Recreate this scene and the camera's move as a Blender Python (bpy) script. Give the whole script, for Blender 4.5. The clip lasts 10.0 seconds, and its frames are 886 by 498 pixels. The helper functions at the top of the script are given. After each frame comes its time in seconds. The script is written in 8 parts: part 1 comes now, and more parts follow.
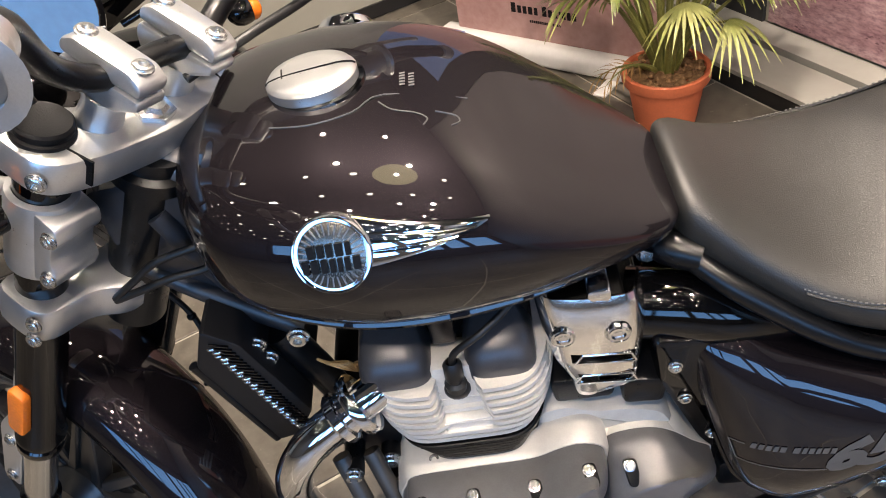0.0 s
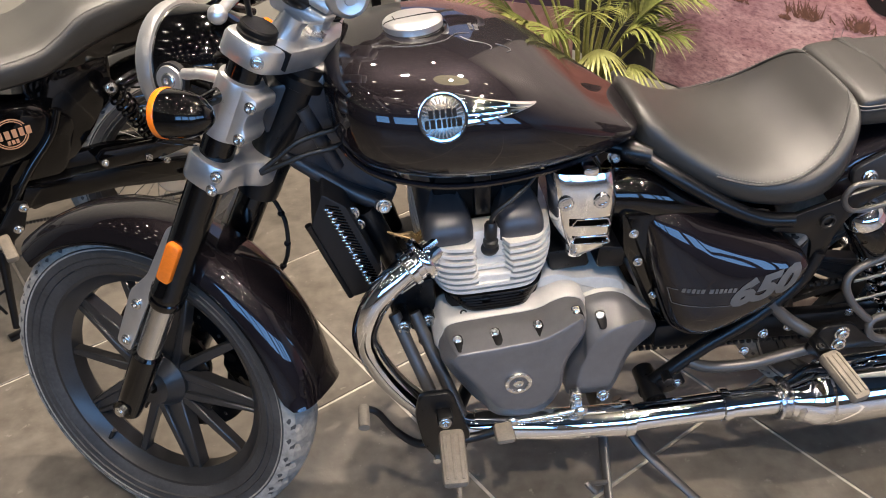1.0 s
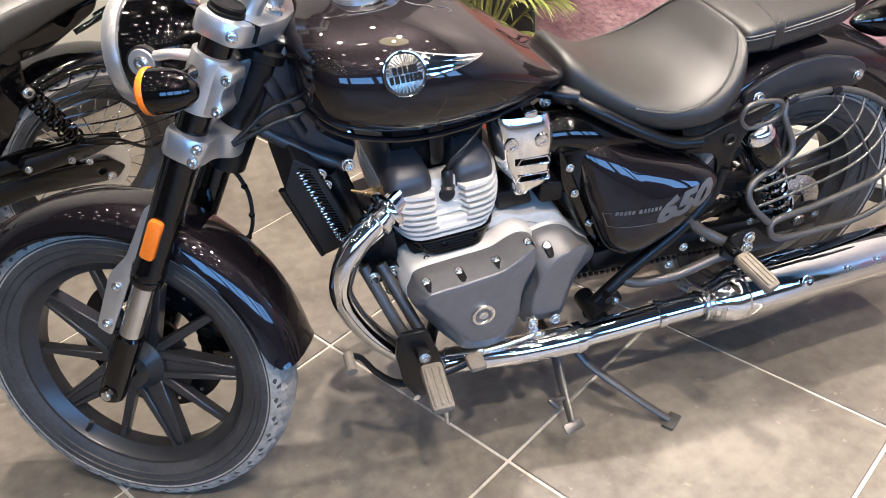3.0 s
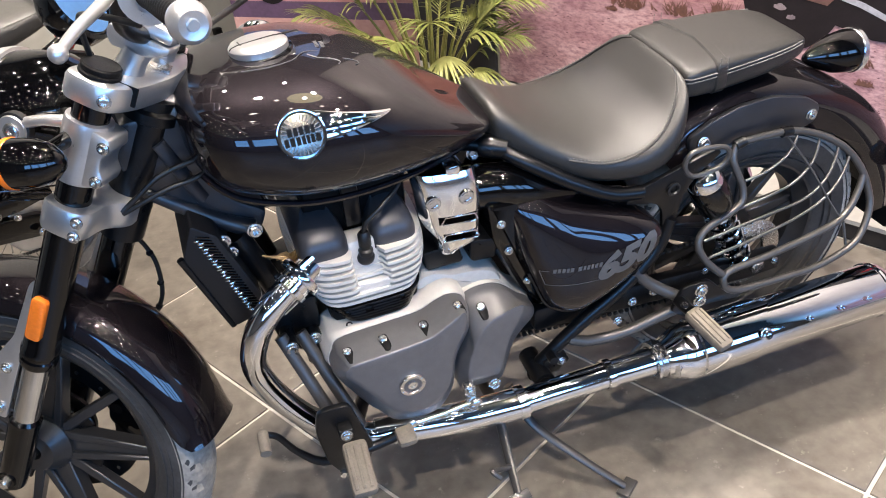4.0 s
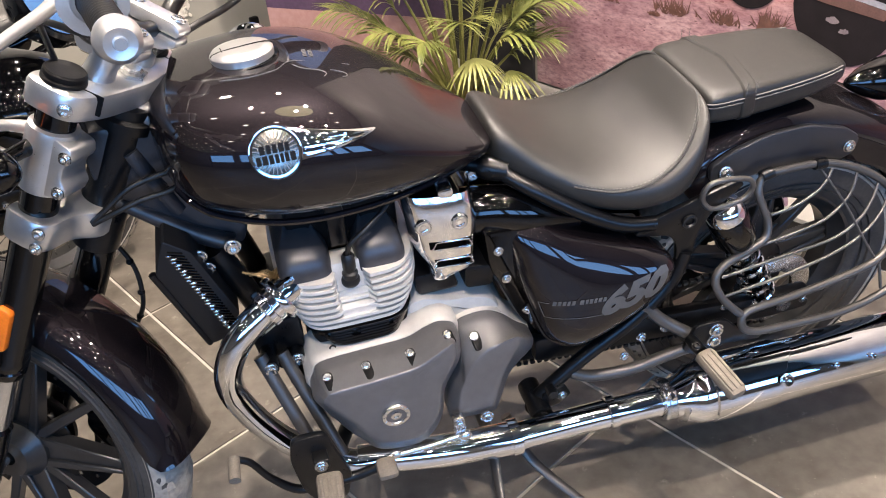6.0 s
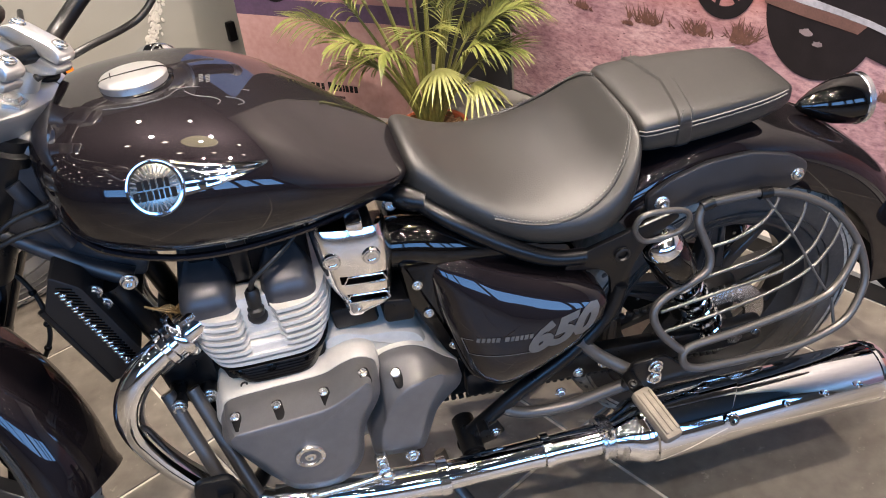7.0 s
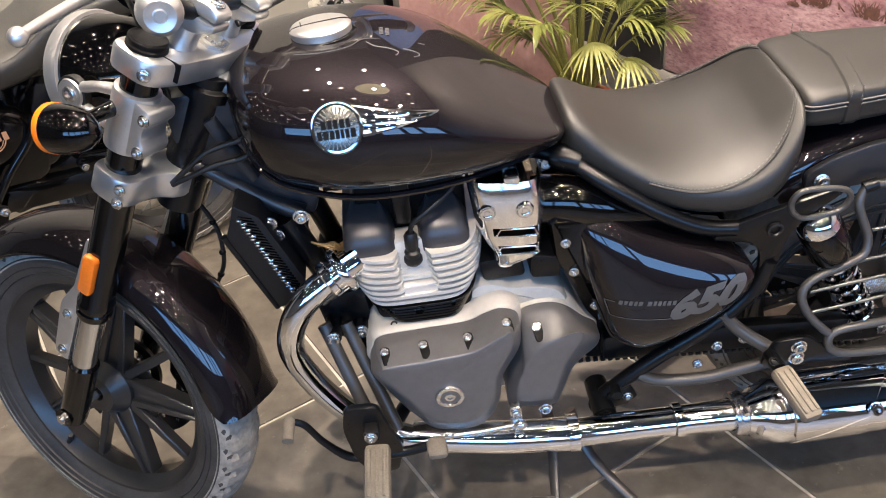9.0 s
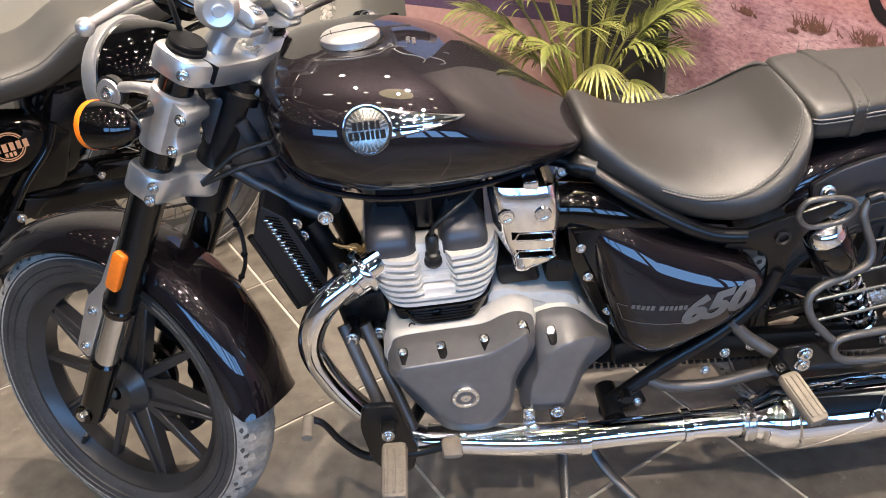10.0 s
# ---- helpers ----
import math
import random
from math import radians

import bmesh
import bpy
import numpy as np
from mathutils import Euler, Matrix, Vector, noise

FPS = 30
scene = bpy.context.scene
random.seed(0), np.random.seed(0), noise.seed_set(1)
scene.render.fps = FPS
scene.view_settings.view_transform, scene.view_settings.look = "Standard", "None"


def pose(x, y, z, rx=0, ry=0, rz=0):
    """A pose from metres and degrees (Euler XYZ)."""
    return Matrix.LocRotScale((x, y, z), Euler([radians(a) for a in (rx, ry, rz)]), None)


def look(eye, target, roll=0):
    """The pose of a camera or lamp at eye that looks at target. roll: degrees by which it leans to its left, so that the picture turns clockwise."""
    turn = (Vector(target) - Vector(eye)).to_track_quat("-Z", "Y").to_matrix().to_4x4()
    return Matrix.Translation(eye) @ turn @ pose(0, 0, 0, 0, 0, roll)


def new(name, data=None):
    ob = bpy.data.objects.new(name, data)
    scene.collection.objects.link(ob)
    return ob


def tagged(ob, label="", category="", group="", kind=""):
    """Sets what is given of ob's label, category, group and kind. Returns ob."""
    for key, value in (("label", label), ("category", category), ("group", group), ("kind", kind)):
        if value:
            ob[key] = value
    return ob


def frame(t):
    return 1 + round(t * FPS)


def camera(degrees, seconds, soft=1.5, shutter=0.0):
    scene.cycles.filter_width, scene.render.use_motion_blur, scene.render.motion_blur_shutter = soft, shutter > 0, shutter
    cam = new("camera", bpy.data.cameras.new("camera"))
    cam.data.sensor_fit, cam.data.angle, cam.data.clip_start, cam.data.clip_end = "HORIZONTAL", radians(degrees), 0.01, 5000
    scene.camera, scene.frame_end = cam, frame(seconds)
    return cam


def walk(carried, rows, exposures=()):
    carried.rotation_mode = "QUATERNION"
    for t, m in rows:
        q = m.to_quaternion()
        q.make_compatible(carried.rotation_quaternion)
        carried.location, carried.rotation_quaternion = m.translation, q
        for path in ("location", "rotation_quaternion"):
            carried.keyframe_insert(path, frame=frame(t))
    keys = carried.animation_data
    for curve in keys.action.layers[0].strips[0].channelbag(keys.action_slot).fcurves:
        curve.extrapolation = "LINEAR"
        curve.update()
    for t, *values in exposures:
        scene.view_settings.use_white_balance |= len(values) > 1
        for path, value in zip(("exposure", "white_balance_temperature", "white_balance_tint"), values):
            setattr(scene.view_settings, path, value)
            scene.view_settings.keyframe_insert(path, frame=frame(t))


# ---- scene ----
cam = camera(56.5, 10.0, soft=1.0)
PATH = [
    (0, (0.241, 0.098, 1.369), (0.045, 1.624, 0.091), -11.8),
    (0.5, (0.09, -0.153, 1.412), (0.114, 1.454, 0.223), -7.2),
    (1, (-0.023, -0.408, 1.422), (0.105, 1.235, 0.289), -4.0),
    (1.5, (-0.17, -0.545, 1.458), (0.093, 1.075, 0.315), -0.7),
    (2, (-0.354, -0.615, 1.439), (-0.031, 0.999, 0.303), -4.6),
    (2.5, (-0.339, -0.602, 1.443), (0.066, 0.978, 0.286), -5.1),
    (3, (-0.198, -0.531, 1.441), (0.21, 1.042, 0.276), -5.1),
    (3.2, (-0.142, -0.515, 1.441), (0.256, 1.068, 0.286), -5.3),
    (4.3, (0.021, -0.415, 1.41), (0.45, 1.188, 0.293), -6.5),
    (4.5, (0.06, -0.399, 1.403), (0.478, 1.203, 0.281), -6.8),
    (5, (0.082, -0.374, 1.423), (0.516, 1.206, 0.276), -6.5),
    (5.5, (0.093, -0.362, 1.415), (0.504, 1.235, 0.284), -4.9),
    (5.7, (0.092, -0.368, 1.417), (0.454, 1.24, 0.284), -5.0),
    (6.8, (0.202, -0.329, 1.407), (0.471, 1.304, 0.284), -6.0),
    (7, (0.266, -0.31, 1.409), (0.54, 1.314, 0.275), -5.8),
    (7.5, (0.423, -0.256, 1.398), (0.636, 1.399, 0.296), -7.5),
    (8, (0.457, -0.237, 1.393), (0.528, 1.403, 0.25), -9.2),
    (8.5, (0.363, -0.278, 1.393), (0.356, 1.378, 0.271), -8.8),
    (9, (0.212, -0.373, 1.409), (0.185, 1.268, 0.266), -7.2),
    (9.5, (0.154, -0.425, 1.421), (0.136, 1.238, 0.31), -6.4),
    (10, (0.163, -0.428, 1.403), (0.162, 1.249, 0.313), -5.8),
]
walk(cam, [(t, look(eye, target, roll)) for t, eye, target, roll in PATH],
     [(0, -0.05, 6850, 10), (1, 0.05, 6850, 10), (2, 0.32, 6500, 10), (2.5, 0.46, 6480, 10), (3, 0.44, 6450, 10), (4.3, 0.22, 6400, 10), (5.7, 0.20, 6600, 12), (7, 0.14, 6700, 12), (8.5, 0.08, 7000, 13), (9.2, 0.18, 6900, 11), (10, 0.30, 6850, 11)])

# ---- world and lights ----
world = bpy.data.worlds.new("world")
scene.world = world
world.use_nodes = True
wn = world.node_tree.nodes
sky = wn.new("ShaderNodeTexSky")
sky.sky_type = "NISHITA"
sky.sun_disc = False
sky.sun_elevation = radians(40)
sky.sun_rotation = radians(160)
wn["Background"].inputs[1].default_value = 0.08
world.node_tree.links.new(sky.outputs[0], wn["Background"].inputs[0])

CEIL = 3.1
TU = Vector((math.cos(radians(29.6)), math.sin(radians(29.6)), 0))   # tile directions
TV = Vector((-TU.y, TU.x, 0))


def uv(u, v, z=0.0):
    return TU * u + TV * v + Vector((0, 0, z))


def area(name, where, target, size, watts, colour, shape="DISK", size_y=None):
    lamp = bpy.data.lights.new(name, "AREA")
    lamp.shape, lamp.size, lamp.energy, lamp.color = shape, size, watts, colour
    if size_y:
        lamp.size_y = size_y
    ob = new(name, lamp)
    ob.matrix_world = look(where, target)
    return ob


SPOTS = [  # place on the ceiling, watts
    (0.65, 1.05, 24), (0.82, 1.36, 108), (-0.07, 1.37, 66), (-0.29, 2.2, 12), (0.45, 2.1, 9), (1.32, 0.05, 70), (0.02, -0.85, 74), (0.76, 0.0, 8), (0.05, -0.26, 7),
    (-0.81, -0.63, 6), (-1.2, 1.5, 6), (-1.0, 0.3, 3), (1.3, -0.7, 8), (0.0, -1.4, 6), (0.6, -1.7, 5), (1.5, -1.8, 5), (-1.4, -1.6, 4)]
WARM = (1.0, 0.875, 0.775)
for sx, sy, watts in SPOTS:
    area("spot_lamp", (sx, sy, CEIL - 0.035), (sx, sy, 0), 0.06, watts, WARM)
WINDOWS = [(-2.6, 1.1), (-1.35, 1.0), (0.05, 1.5), (1.55, 0.9), (2.5, 0.6), (3.55, 1.1)]      # middle and width of each shop window
for wx, ww in WINDOWS:
    area("window_light", (wx, -3.55, 1.75), (wx, 0, 1.75), ww, 33.0 * ww, (0.16, 0.45, 1.0), "RECTANGLE", 1.3)

# ---- materials ----
def mat(name, colour, rough=0.5, metal=0.0, vary=0.15, scale=8.0, bump=0.0, bump_scale=60.0, coat=0.0, rough_vary=0.1, colour2=None, ior=1.5, spec=0.5, per_object=0.0, world_space=False):
    """A procedural surface: base colour mottled at two scales, roughness that wanders, and fine relief."""
    m = bpy.data.materials.new(name)
    m.use_nodes = True
    nt = m.node_tree
    n, l = nt.nodes, nt.links
    b = n["Principled BSDF"]
    co = n.new("ShaderNodeNewGeometry" if world_space else "ShaderNodeTexCoord")
    where = co.outputs["Position" if world_space else "Object"]
    big = n.new("ShaderNodeTexNoise")
    big.inputs["Scale"].default_value, big.inputs["Detail"].default_value = scale, 5.0
    fine = n.new("ShaderNodeTexNoise")
    fine.inputs["Scale"].default_value, fine.inputs["Detail"].default_value = scale * 9, 4.0
    for q in (big, fine):
        l.new(where, q.inputs["Vector"])
    mix = n.new("ShaderNodeMath")
    mix.operation = "MULTIPLY_ADD"
    l.new(fine.outputs["Fac"], mix.inputs[0])
    mix.inputs[1].default_value = 0.45
    half = n.new("ShaderNodeMath")
    half.operation = "MULTIPLY"
    l.new(big.outputs["Fac"], half.inputs[0])
    half.inputs[1].default_value = 0.55
    l.new(half.outputs[0], mix.inputs[2])
    ramp = n.new("ShaderNodeValToRGB")
    c = Vector(colour[:3])
    c2 = Vector(colour2[:3]) if colour2 else c * (1 + vary)
    c1 = c if colour2 else c * (1 - vary)
    ramp.color_ramp.elements[0].position, ramp.color_ramp.elements[1].position = 0.33, 0.67
    ramp.color_ramp.elements[0].color, ramp.color_ramp.elements[1].color = (*c1, 1), (*c2, 1)
    l.new(mix.outputs[0], ramp.inputs[0])
    tint = ramp.outputs[0]
    if per_object:
        info = n.new("ShaderNodeObjectInfo")
        hsv = n.new("ShaderNodeHueSaturation")
        rng = n.new("ShaderNodeMapRange")
        rng.inputs[3].default_value, rng.inputs[4].default_value = 1 - per_object, 1 + per_object
        l.new(info.outputs["Random"], rng.inputs[0])
        l.new(rng.outputs[0], hsv.inputs["Value"])
        l.new(tint, hsv.inputs["Color"])
        tint = hsv.outputs[0]
    l.new(tint, b.inputs["Base Color"])
    rr = n.new("ShaderNodeMapRange")
    rr.inputs[3].default_value, rr.inputs[4].default_value = max(0.02, rough - rough_vary), min(1, rough + rough_vary)
    l.new(mix.outputs[0], rr.inputs[0])
    l.new(rr.outputs[0], b.inputs["Roughness"])
    b.inputs["Metallic"].default_value = metal
    b.inputs["IOR"].default_value = ior
    b.inputs["Specular IOR Level"].default_value = spec
    b.inputs["Coat Weight"].default_value = coat
    b.inputs["Coat Roughness"].default_value = 0.02
    if bump:
        tex = n.new("ShaderNodeTexNoise")
        tex.inputs["Scale"].default_value, tex.inputs["Detail"].default_value = bump_scale, 3.0
        l.new(where, tex.inputs["Vector"])
        bp = n.new("ShaderNodeBump")
        bp.inputs["Strength"].default_value, bp.inputs["Distance"].default_value = bump, 0.004
        l.new(tex.outputs["Fac"], bp.inputs["Height"])
        l.new(bp.outputs[0], b.inputs["Normal"])
    return m


def glow(name, colour, strength):
    m = bpy.data.materials.new(name)
    m.use_nodes = True
    b = m.node_tree.nodes["Principled BSDF"]
    b.inputs["Base Color"].default_value = (*colour, 1)
    b.inputs["Emission Color"].default_value = (*colour, 1)
    b.inputs["Emission Strength"].default_value = strength
    return m


PAINT = mat("dark_brown_metallic_paint", (0.0090, 0.0073, 0.0087), 0.42, 0.6, 0.16, 320.0, coat=1.0, rough_vary=0.03, spec=0.0)
GLOSSBLACK = mat("gloss_black_paint", (0.0012, 0.0012, 0.0014), 0.07, 0.0, 0.2, 30.0, spec=0.45, rough_vary=0.03)
SATIN = mat("satin_black_paint", (0.0024, 0.0026, 0.0031), 0.30, 0.0, 0.2, 40.0, spec=0.32, bump=0.05, bump_scale=400)
MATTE = mat("matte_black_plastic", (0.0030, 0.0030, 0.0032), 0.5, 0.0, 0.25, 30.0, spec=0.12, bump=0.12, bump_scale=500)
CHROME = mat("chrome", (0.78, 0.79, 0.80), 0.045, 1.0, 0.03, 20.0, rough_vary=0.02)
ALLOY = mat("cast_silver_alloy", (0.54, 0.54, 0.535), 0.31, 0.86, 0.06, 60.0, bump=0.05, bump_scale=600)
FINMAT = mat("machined_fin_alloy", (0.64, 0.61, 0.56), 0.45, 0.35, 0.07, 50.0, bump=0.06, bump_scale=500)
CASEGREY = mat("engine_case_grey", (0.50, 0.475, 0.43), 0.45, 0.30, 0.08, 70.0, bump=0.06, bump_scale=700)
COVERGREY = mat("engine_cover_dark_grey", (0.115, 0.112, 0.112), 0.36, 0.35, 0.1, 60.0, bump=0.08, bump_scale=900)
ROCKER = mat("rocker_cover_charcoal", (0.045, 0.045, 0.049), 0.36, 0.35, 0.12, 60.0, bump=0.06, bump_scale=700)
STEEL = mat("bolt_steel", (0.62, 0.62, 0.61), 0.25, 1.0, 0.08, 90.0)
CASTALU = mat("polished_fork_alloy", (0.62, 0.63, 0.64), 0.20, 1.0, 0.05, 60.0)
LEATHER = mat("black_seat_leather", (0.0150, 0.0147, 0.0135), 0.41, 0.0, 0.14, 14.0, spec=0.5, bump=0.22, bump_scale=650, rough_vary=0.06)
THREAD = mat("seat_stitching_thread", (0.11, 0.106, 0.10), 0.8)
TYRE = mat("tyre_rubber", (0.038, 0.0365, 0.035), 0.52, 0.0, 0.4, 14.0, spec=0.35, bump=0.10, bump_scale=160)
TREAD = mat("dusty_tyre_tread", (0.14, 0.13, 0.112), 0.85, 0.0, 0.5, 9.0, bump=0.2, bump_scale=120, colour2=(0.37, 0.34, 0.295))
RIM = mat("black_alloy_rim", (0.0180, 0.0178, 0.0180), 0.32, 0.0, 0.3, 30.0, spec=0.5)
RUBBER = mat("grey_worn_rubber", (0.13, 0.11, 0.085), 0.8, 0.0, 0.25, 40.0, bump=0.15, bump_scale=300)
CABLE = mat("black_cable_rubber", (0.004, 0.004, 0.004), 0.45, 0.0, 0.2, 40.0)
ORANGE = mat("amber_reflector", (0.66, 0.15, 0.012), 0.22, 0.0, 0.12, 250.0, bump=0.25, bump_scale=700)
AMBER = mat("amber_lens", (0.62, 0.13, 0.008), 0.15, 0.0, 0.08, 60.0)
RED = mat("red_reflector", (0.33, 0.010, 0.014), 0.18, 0.0, 0.1, 200.0, bump=0.2, bump_scale=600)
SILVERTXT = mat("silver_grey_decal", (0.070, 0.069, 0.069), 0.4, 0.2, 0.08, 60.0)
WHITETXT = mat("pale_decal", (0.62, 0.60, 0.56), 0.5)
CORE = mat("radiator_core", (0.006, 0.006, 0.007), 0.5, 0.3, 0.3, 80.0)
TERRACOTTA = mat("terracotta_plastic", (0.52, 0.13, 0.055), 0.55, 0.0, 0.12, 14.0, bump=0.05)
SOIL = mat("dry_soil", (0.09, 0.045, 0.018), 0.95, 0.0, 0.4, 30.0, bump=0.8, bump_scale=60, colour2=(0.22, 0.12, 0.05))
LEAF = mat("palm_leaf", (0.055, 0.080, 0.014), 0.42, 0.0, 0.3, 6.0, colour2=(0.23, 0.235, 0.065), per_object=0.25)
DRYLEAF = mat("dry_palm_leaf", (0.30, 0.20, 0.06), 0.6, 0.0, 0.3, 8.0, colour2=(0.20, 0.10, 0.03))
STEM = mat("palm_stem", (0.085, 0.095, 0.02), 0.5, 0.0, 0.3, 10.0, colour2=(0.20, 0.19, 0.05))
WALLPAINT = mat("grey_green_wall_paint", (0.25, 0.242, 0.21), 0.7, 0.0, 0.05, 1.3, bump=0.06, bump_scale=90)
CEILPAINT = mat("dark_ceiling_paint", (0.012, 0.011, 0.010), 0.8, 0.0, 0.15, 2.0)
PLASTER = mat("white_relief_plaster", (0.50, 0.475, 0.42), 0.45, 0.0, 0.1, 30.0, bump=0.2, bump_scale=80)
TILE = mat("slate_floor_tile", (0.070, 0.060, 0.047), 0.42, 0.0, 0.3, 3.0, bump=0.25, bump_scale=35, colour2=(0.155, 0.138, 0.114), per_object=0.10, rough_vary=0.16, world_space=True)
GROUT = mat("pale_floor_grout", (0.40, 0.37, 0.32), 0.85, 0.0, 0.2, 12.0)
LEDGE = mat("pale_grey_ledge", (0.26, 0.25, 0.225), 0.6, 0.0, 0.08, 3.0)
SKIRT = mat("black_skirting", (0.010, 0.010, 0.011), 0.4, 0.0, 0.2, 4.0)
WHITEBASE = mat("white_banner_base", (0.66, 0.64, 0.62), 0.35, 0.1, 0.06, 8.0)
DARKWALL = mat("charcoal_wall_paint", (0.05, 0.05, 0.052), 0.7, 0.0, 0.1, 2.0)
DOWNGREY = mat("grey_downtube_paint", (0.060, 0.056, 0.052), 0.4, 0.5, 0.1, 40.0)
PRESSED = mat("pressed_frame_black", (0.013, 0.014, 0.017), 0.36, 0.0, 0.2, 40.0, spec=0.6, bump=0.05, bump_scale=400)
GUARDGREY = mat("dark_grey_guard_tube", (0.075, 0.071, 0.066), 0.36, 0.5, 0.1, 50.0)
CHROMECOVER = mat("polished_bright_chrome", (0.92, 0.92, 0.91), 0.13, 1.0, 0.03, 20.0, bump=0.10, bump_scale=45, rough_vary=0.06)
EMBLEMFIELD = mat("emblem_silver", (0.20, 0.19, 0.17), 0.26, 1.0, 0.1, 80.0)
SEATTOP = mat("grey_seat_top_leather", (0.060, 0.058, 0.052), 0.38, 0.0, 0.10, 12.0, bump=0.3, bump_scale=420)


def scatter(m, scale, lo, hi, colour, amount):
    """Lays flecks or stains of a colour over a material's base."""
    n, l = m.node_tree.nodes, m.node_tree.links
    b = n["Principled BSDF"]
    old = b.inputs["Base Color"].links[0].from_socket
    g = n.new("ShaderNodeNewGeometry")
    t = n.new("ShaderNodeTexNoise")
    t.inputs["Scale"].default_value, t.inputs["Detail"].default_value, t.inputs["Roughness"].default_value = scale, 6.0, 0.65
    l.new(g.outputs["Position"], t.inputs["Vector"])
    r = n.new("ShaderNodeMapRange")
    r.inputs[1].default_value, r.inputs[2].default_value, r.inputs[4].default_value = lo, hi, amount
    l.new(t.outputs["Fac"], r.inputs[0])
    x = n.new("ShaderNodeMixRGB")
    l.new(r.outputs[0], x.inputs[0])
    l.new(old, x.inputs[1])
    x.inputs[2].default_value = (*colour, 1)
    l.new(x.outputs[0], b.inputs["Base Color"])


scatter(TILE, 1.7, 0.52, 0.70, (0.195, 0.175, 0.142), 0.65)
scatter(TILE, 5.0, 0.58, 0.72, (0.045, 0.040, 0.034), 0.6)
scatter(TILE, 2.6, 0.56, 0.70, (0.050, 0.044, 0.037), 0.55)
scatter(TILE, 110.0, 0.66, 0.72, (0.30, 0.28, 0.24), 0.55)
scatter(TILE, 26.0, 0.63, 0.70, (0.27, 0.25, 0.21), 0.5)
GOLD = mat("gold_lamp_reflector", (0.75, 0.55, 0.22), 0.35, 0.8, 0.05, 10.0)


# ---- mesh helpers ----
def frame_of(axis):
    a = Vector(axis).normalized()
    s = a.orthogonal().normalized()
    return s, a.cross(s), a


def spline(pts, steps=6, closed=False):
    """Points along a smooth curve through pts."""
    P = [Vector(p) for p in pts]
    out, n = [], len(P)
    for i in range(n if closed else n - 1):
        a, b, c, d = (P[(i - 1) % n] if closed or i else P[0], P[i], P[(i + 1) % n], P[(i + 2) % n] if closed or i + 2 < n else P[-1])
        for k in range(steps):
            t = k / steps
            out.append(0.5 * (2 * b + (c - a) * t + (2 * a - 5 * b + 4 * c - d) * t * t + (3 * b - a - 3 * c + d) * t ** 3))
    if not closed:
        out.append(P[-1])
    return out


def loft(bm, rings, cap=True, closed=False):
    """Skin over rings of equal point count."""
    vs = [[bm.verts.new(p) for p in r] for r in rings]
    n = len(vs[0])
    for i in range(len(vs) if closed else len(vs) - 1):
        a, b = vs[i], vs[(i + 1) % len(vs)]
        for k in range(n):
            bm.faces.new((a[k], a[(k + 1) % n], b[(k + 1) % n], b[k]))
    if cap and not closed:
        bm.faces.new(reversed(vs[0]))
        bm.faces.new(vs[-1])
    return bm


def tube(bm, pts, r, seg=12, steps=6, closed=False, flat=1.0, smooth=True, up=None):
    """A round bar along a curve. r: one radius or one for each given point."""
    P = spline(pts, steps, closed) if smooth and len(pts) > 2 else [Vector(p) for p in pts]
    rs = [r] * len(P)
    if isinstance(r, (list, tuple)):
        m = len(pts) - 1
        rs = []
        for i in range(len(P)):
            x = i / (len(P) - 1) * m
            j = min(int(x), m - 1)
            rs.append(r[j] + (r[j + 1] - r[j]) * (x - j))
    rings, side = [], None
    for i, p in enumerate(P):
        t = ((P[(i + 1) % len(P)] - P[i - 1]) if closed else (P[min(i + 1, len(P) - 1)] - P[max(i - 1, 0)])).normalized()
        if side is None:
            side = t.cross(Vector(up)).normalized() if up else t.orthogonal().normalized()
        side = (side - t * side.dot(t)).normalized()
        other = t.cross(side)
        rings.append([p + (side * math.cos(2 * math.pi * k / seg) + other * math.sin(2 * math.pi * k / seg) * flat) * rs[i] for k in range(seg)])
    return loft(bm, rings, closed=closed)


def lathe(bm, profile, origin=(0, 0, 0), axis=(0, 0, 1), seg=32, closed=False, arc=None):
    """Turns (radius, height) pairs about an axis."""
    s, o, a = frame_of(axis)
    c = Vector(origin)
    rings = []
    for k in range(seg):
        q = 2 * math.pi * k / seg
        d = s * math.cos(q) + o * math.sin(q)
        rings.append([c + d * max(r, 1e-5) + a * h for r, h in profile])
    vs = [[bm.verts.new(p) for p in r] for r in rings]
    m = len(profile)
    for k in range(seg):
        x, y = vs[k], vs[(k + 1) % seg]
        for j in range(m if closed else m - 1):
            bm.faces.new((x[j], y[j], y[(j + 1) % m], x[(j + 1) % m]))
    bmesh.ops.remove_doubles(bm, verts=bm.verts, dist=2e-5)
    return bm


def rod(bm, a, b, r, seg=12, r2=None):
    a, b = Vector(a), Vector(b)
    lathe(bm, [(0, 0), (r, 0), (r if r2 is None else r2, (b - a).length), (0, (b - a).length)], a, b - a, seg)
    return bm


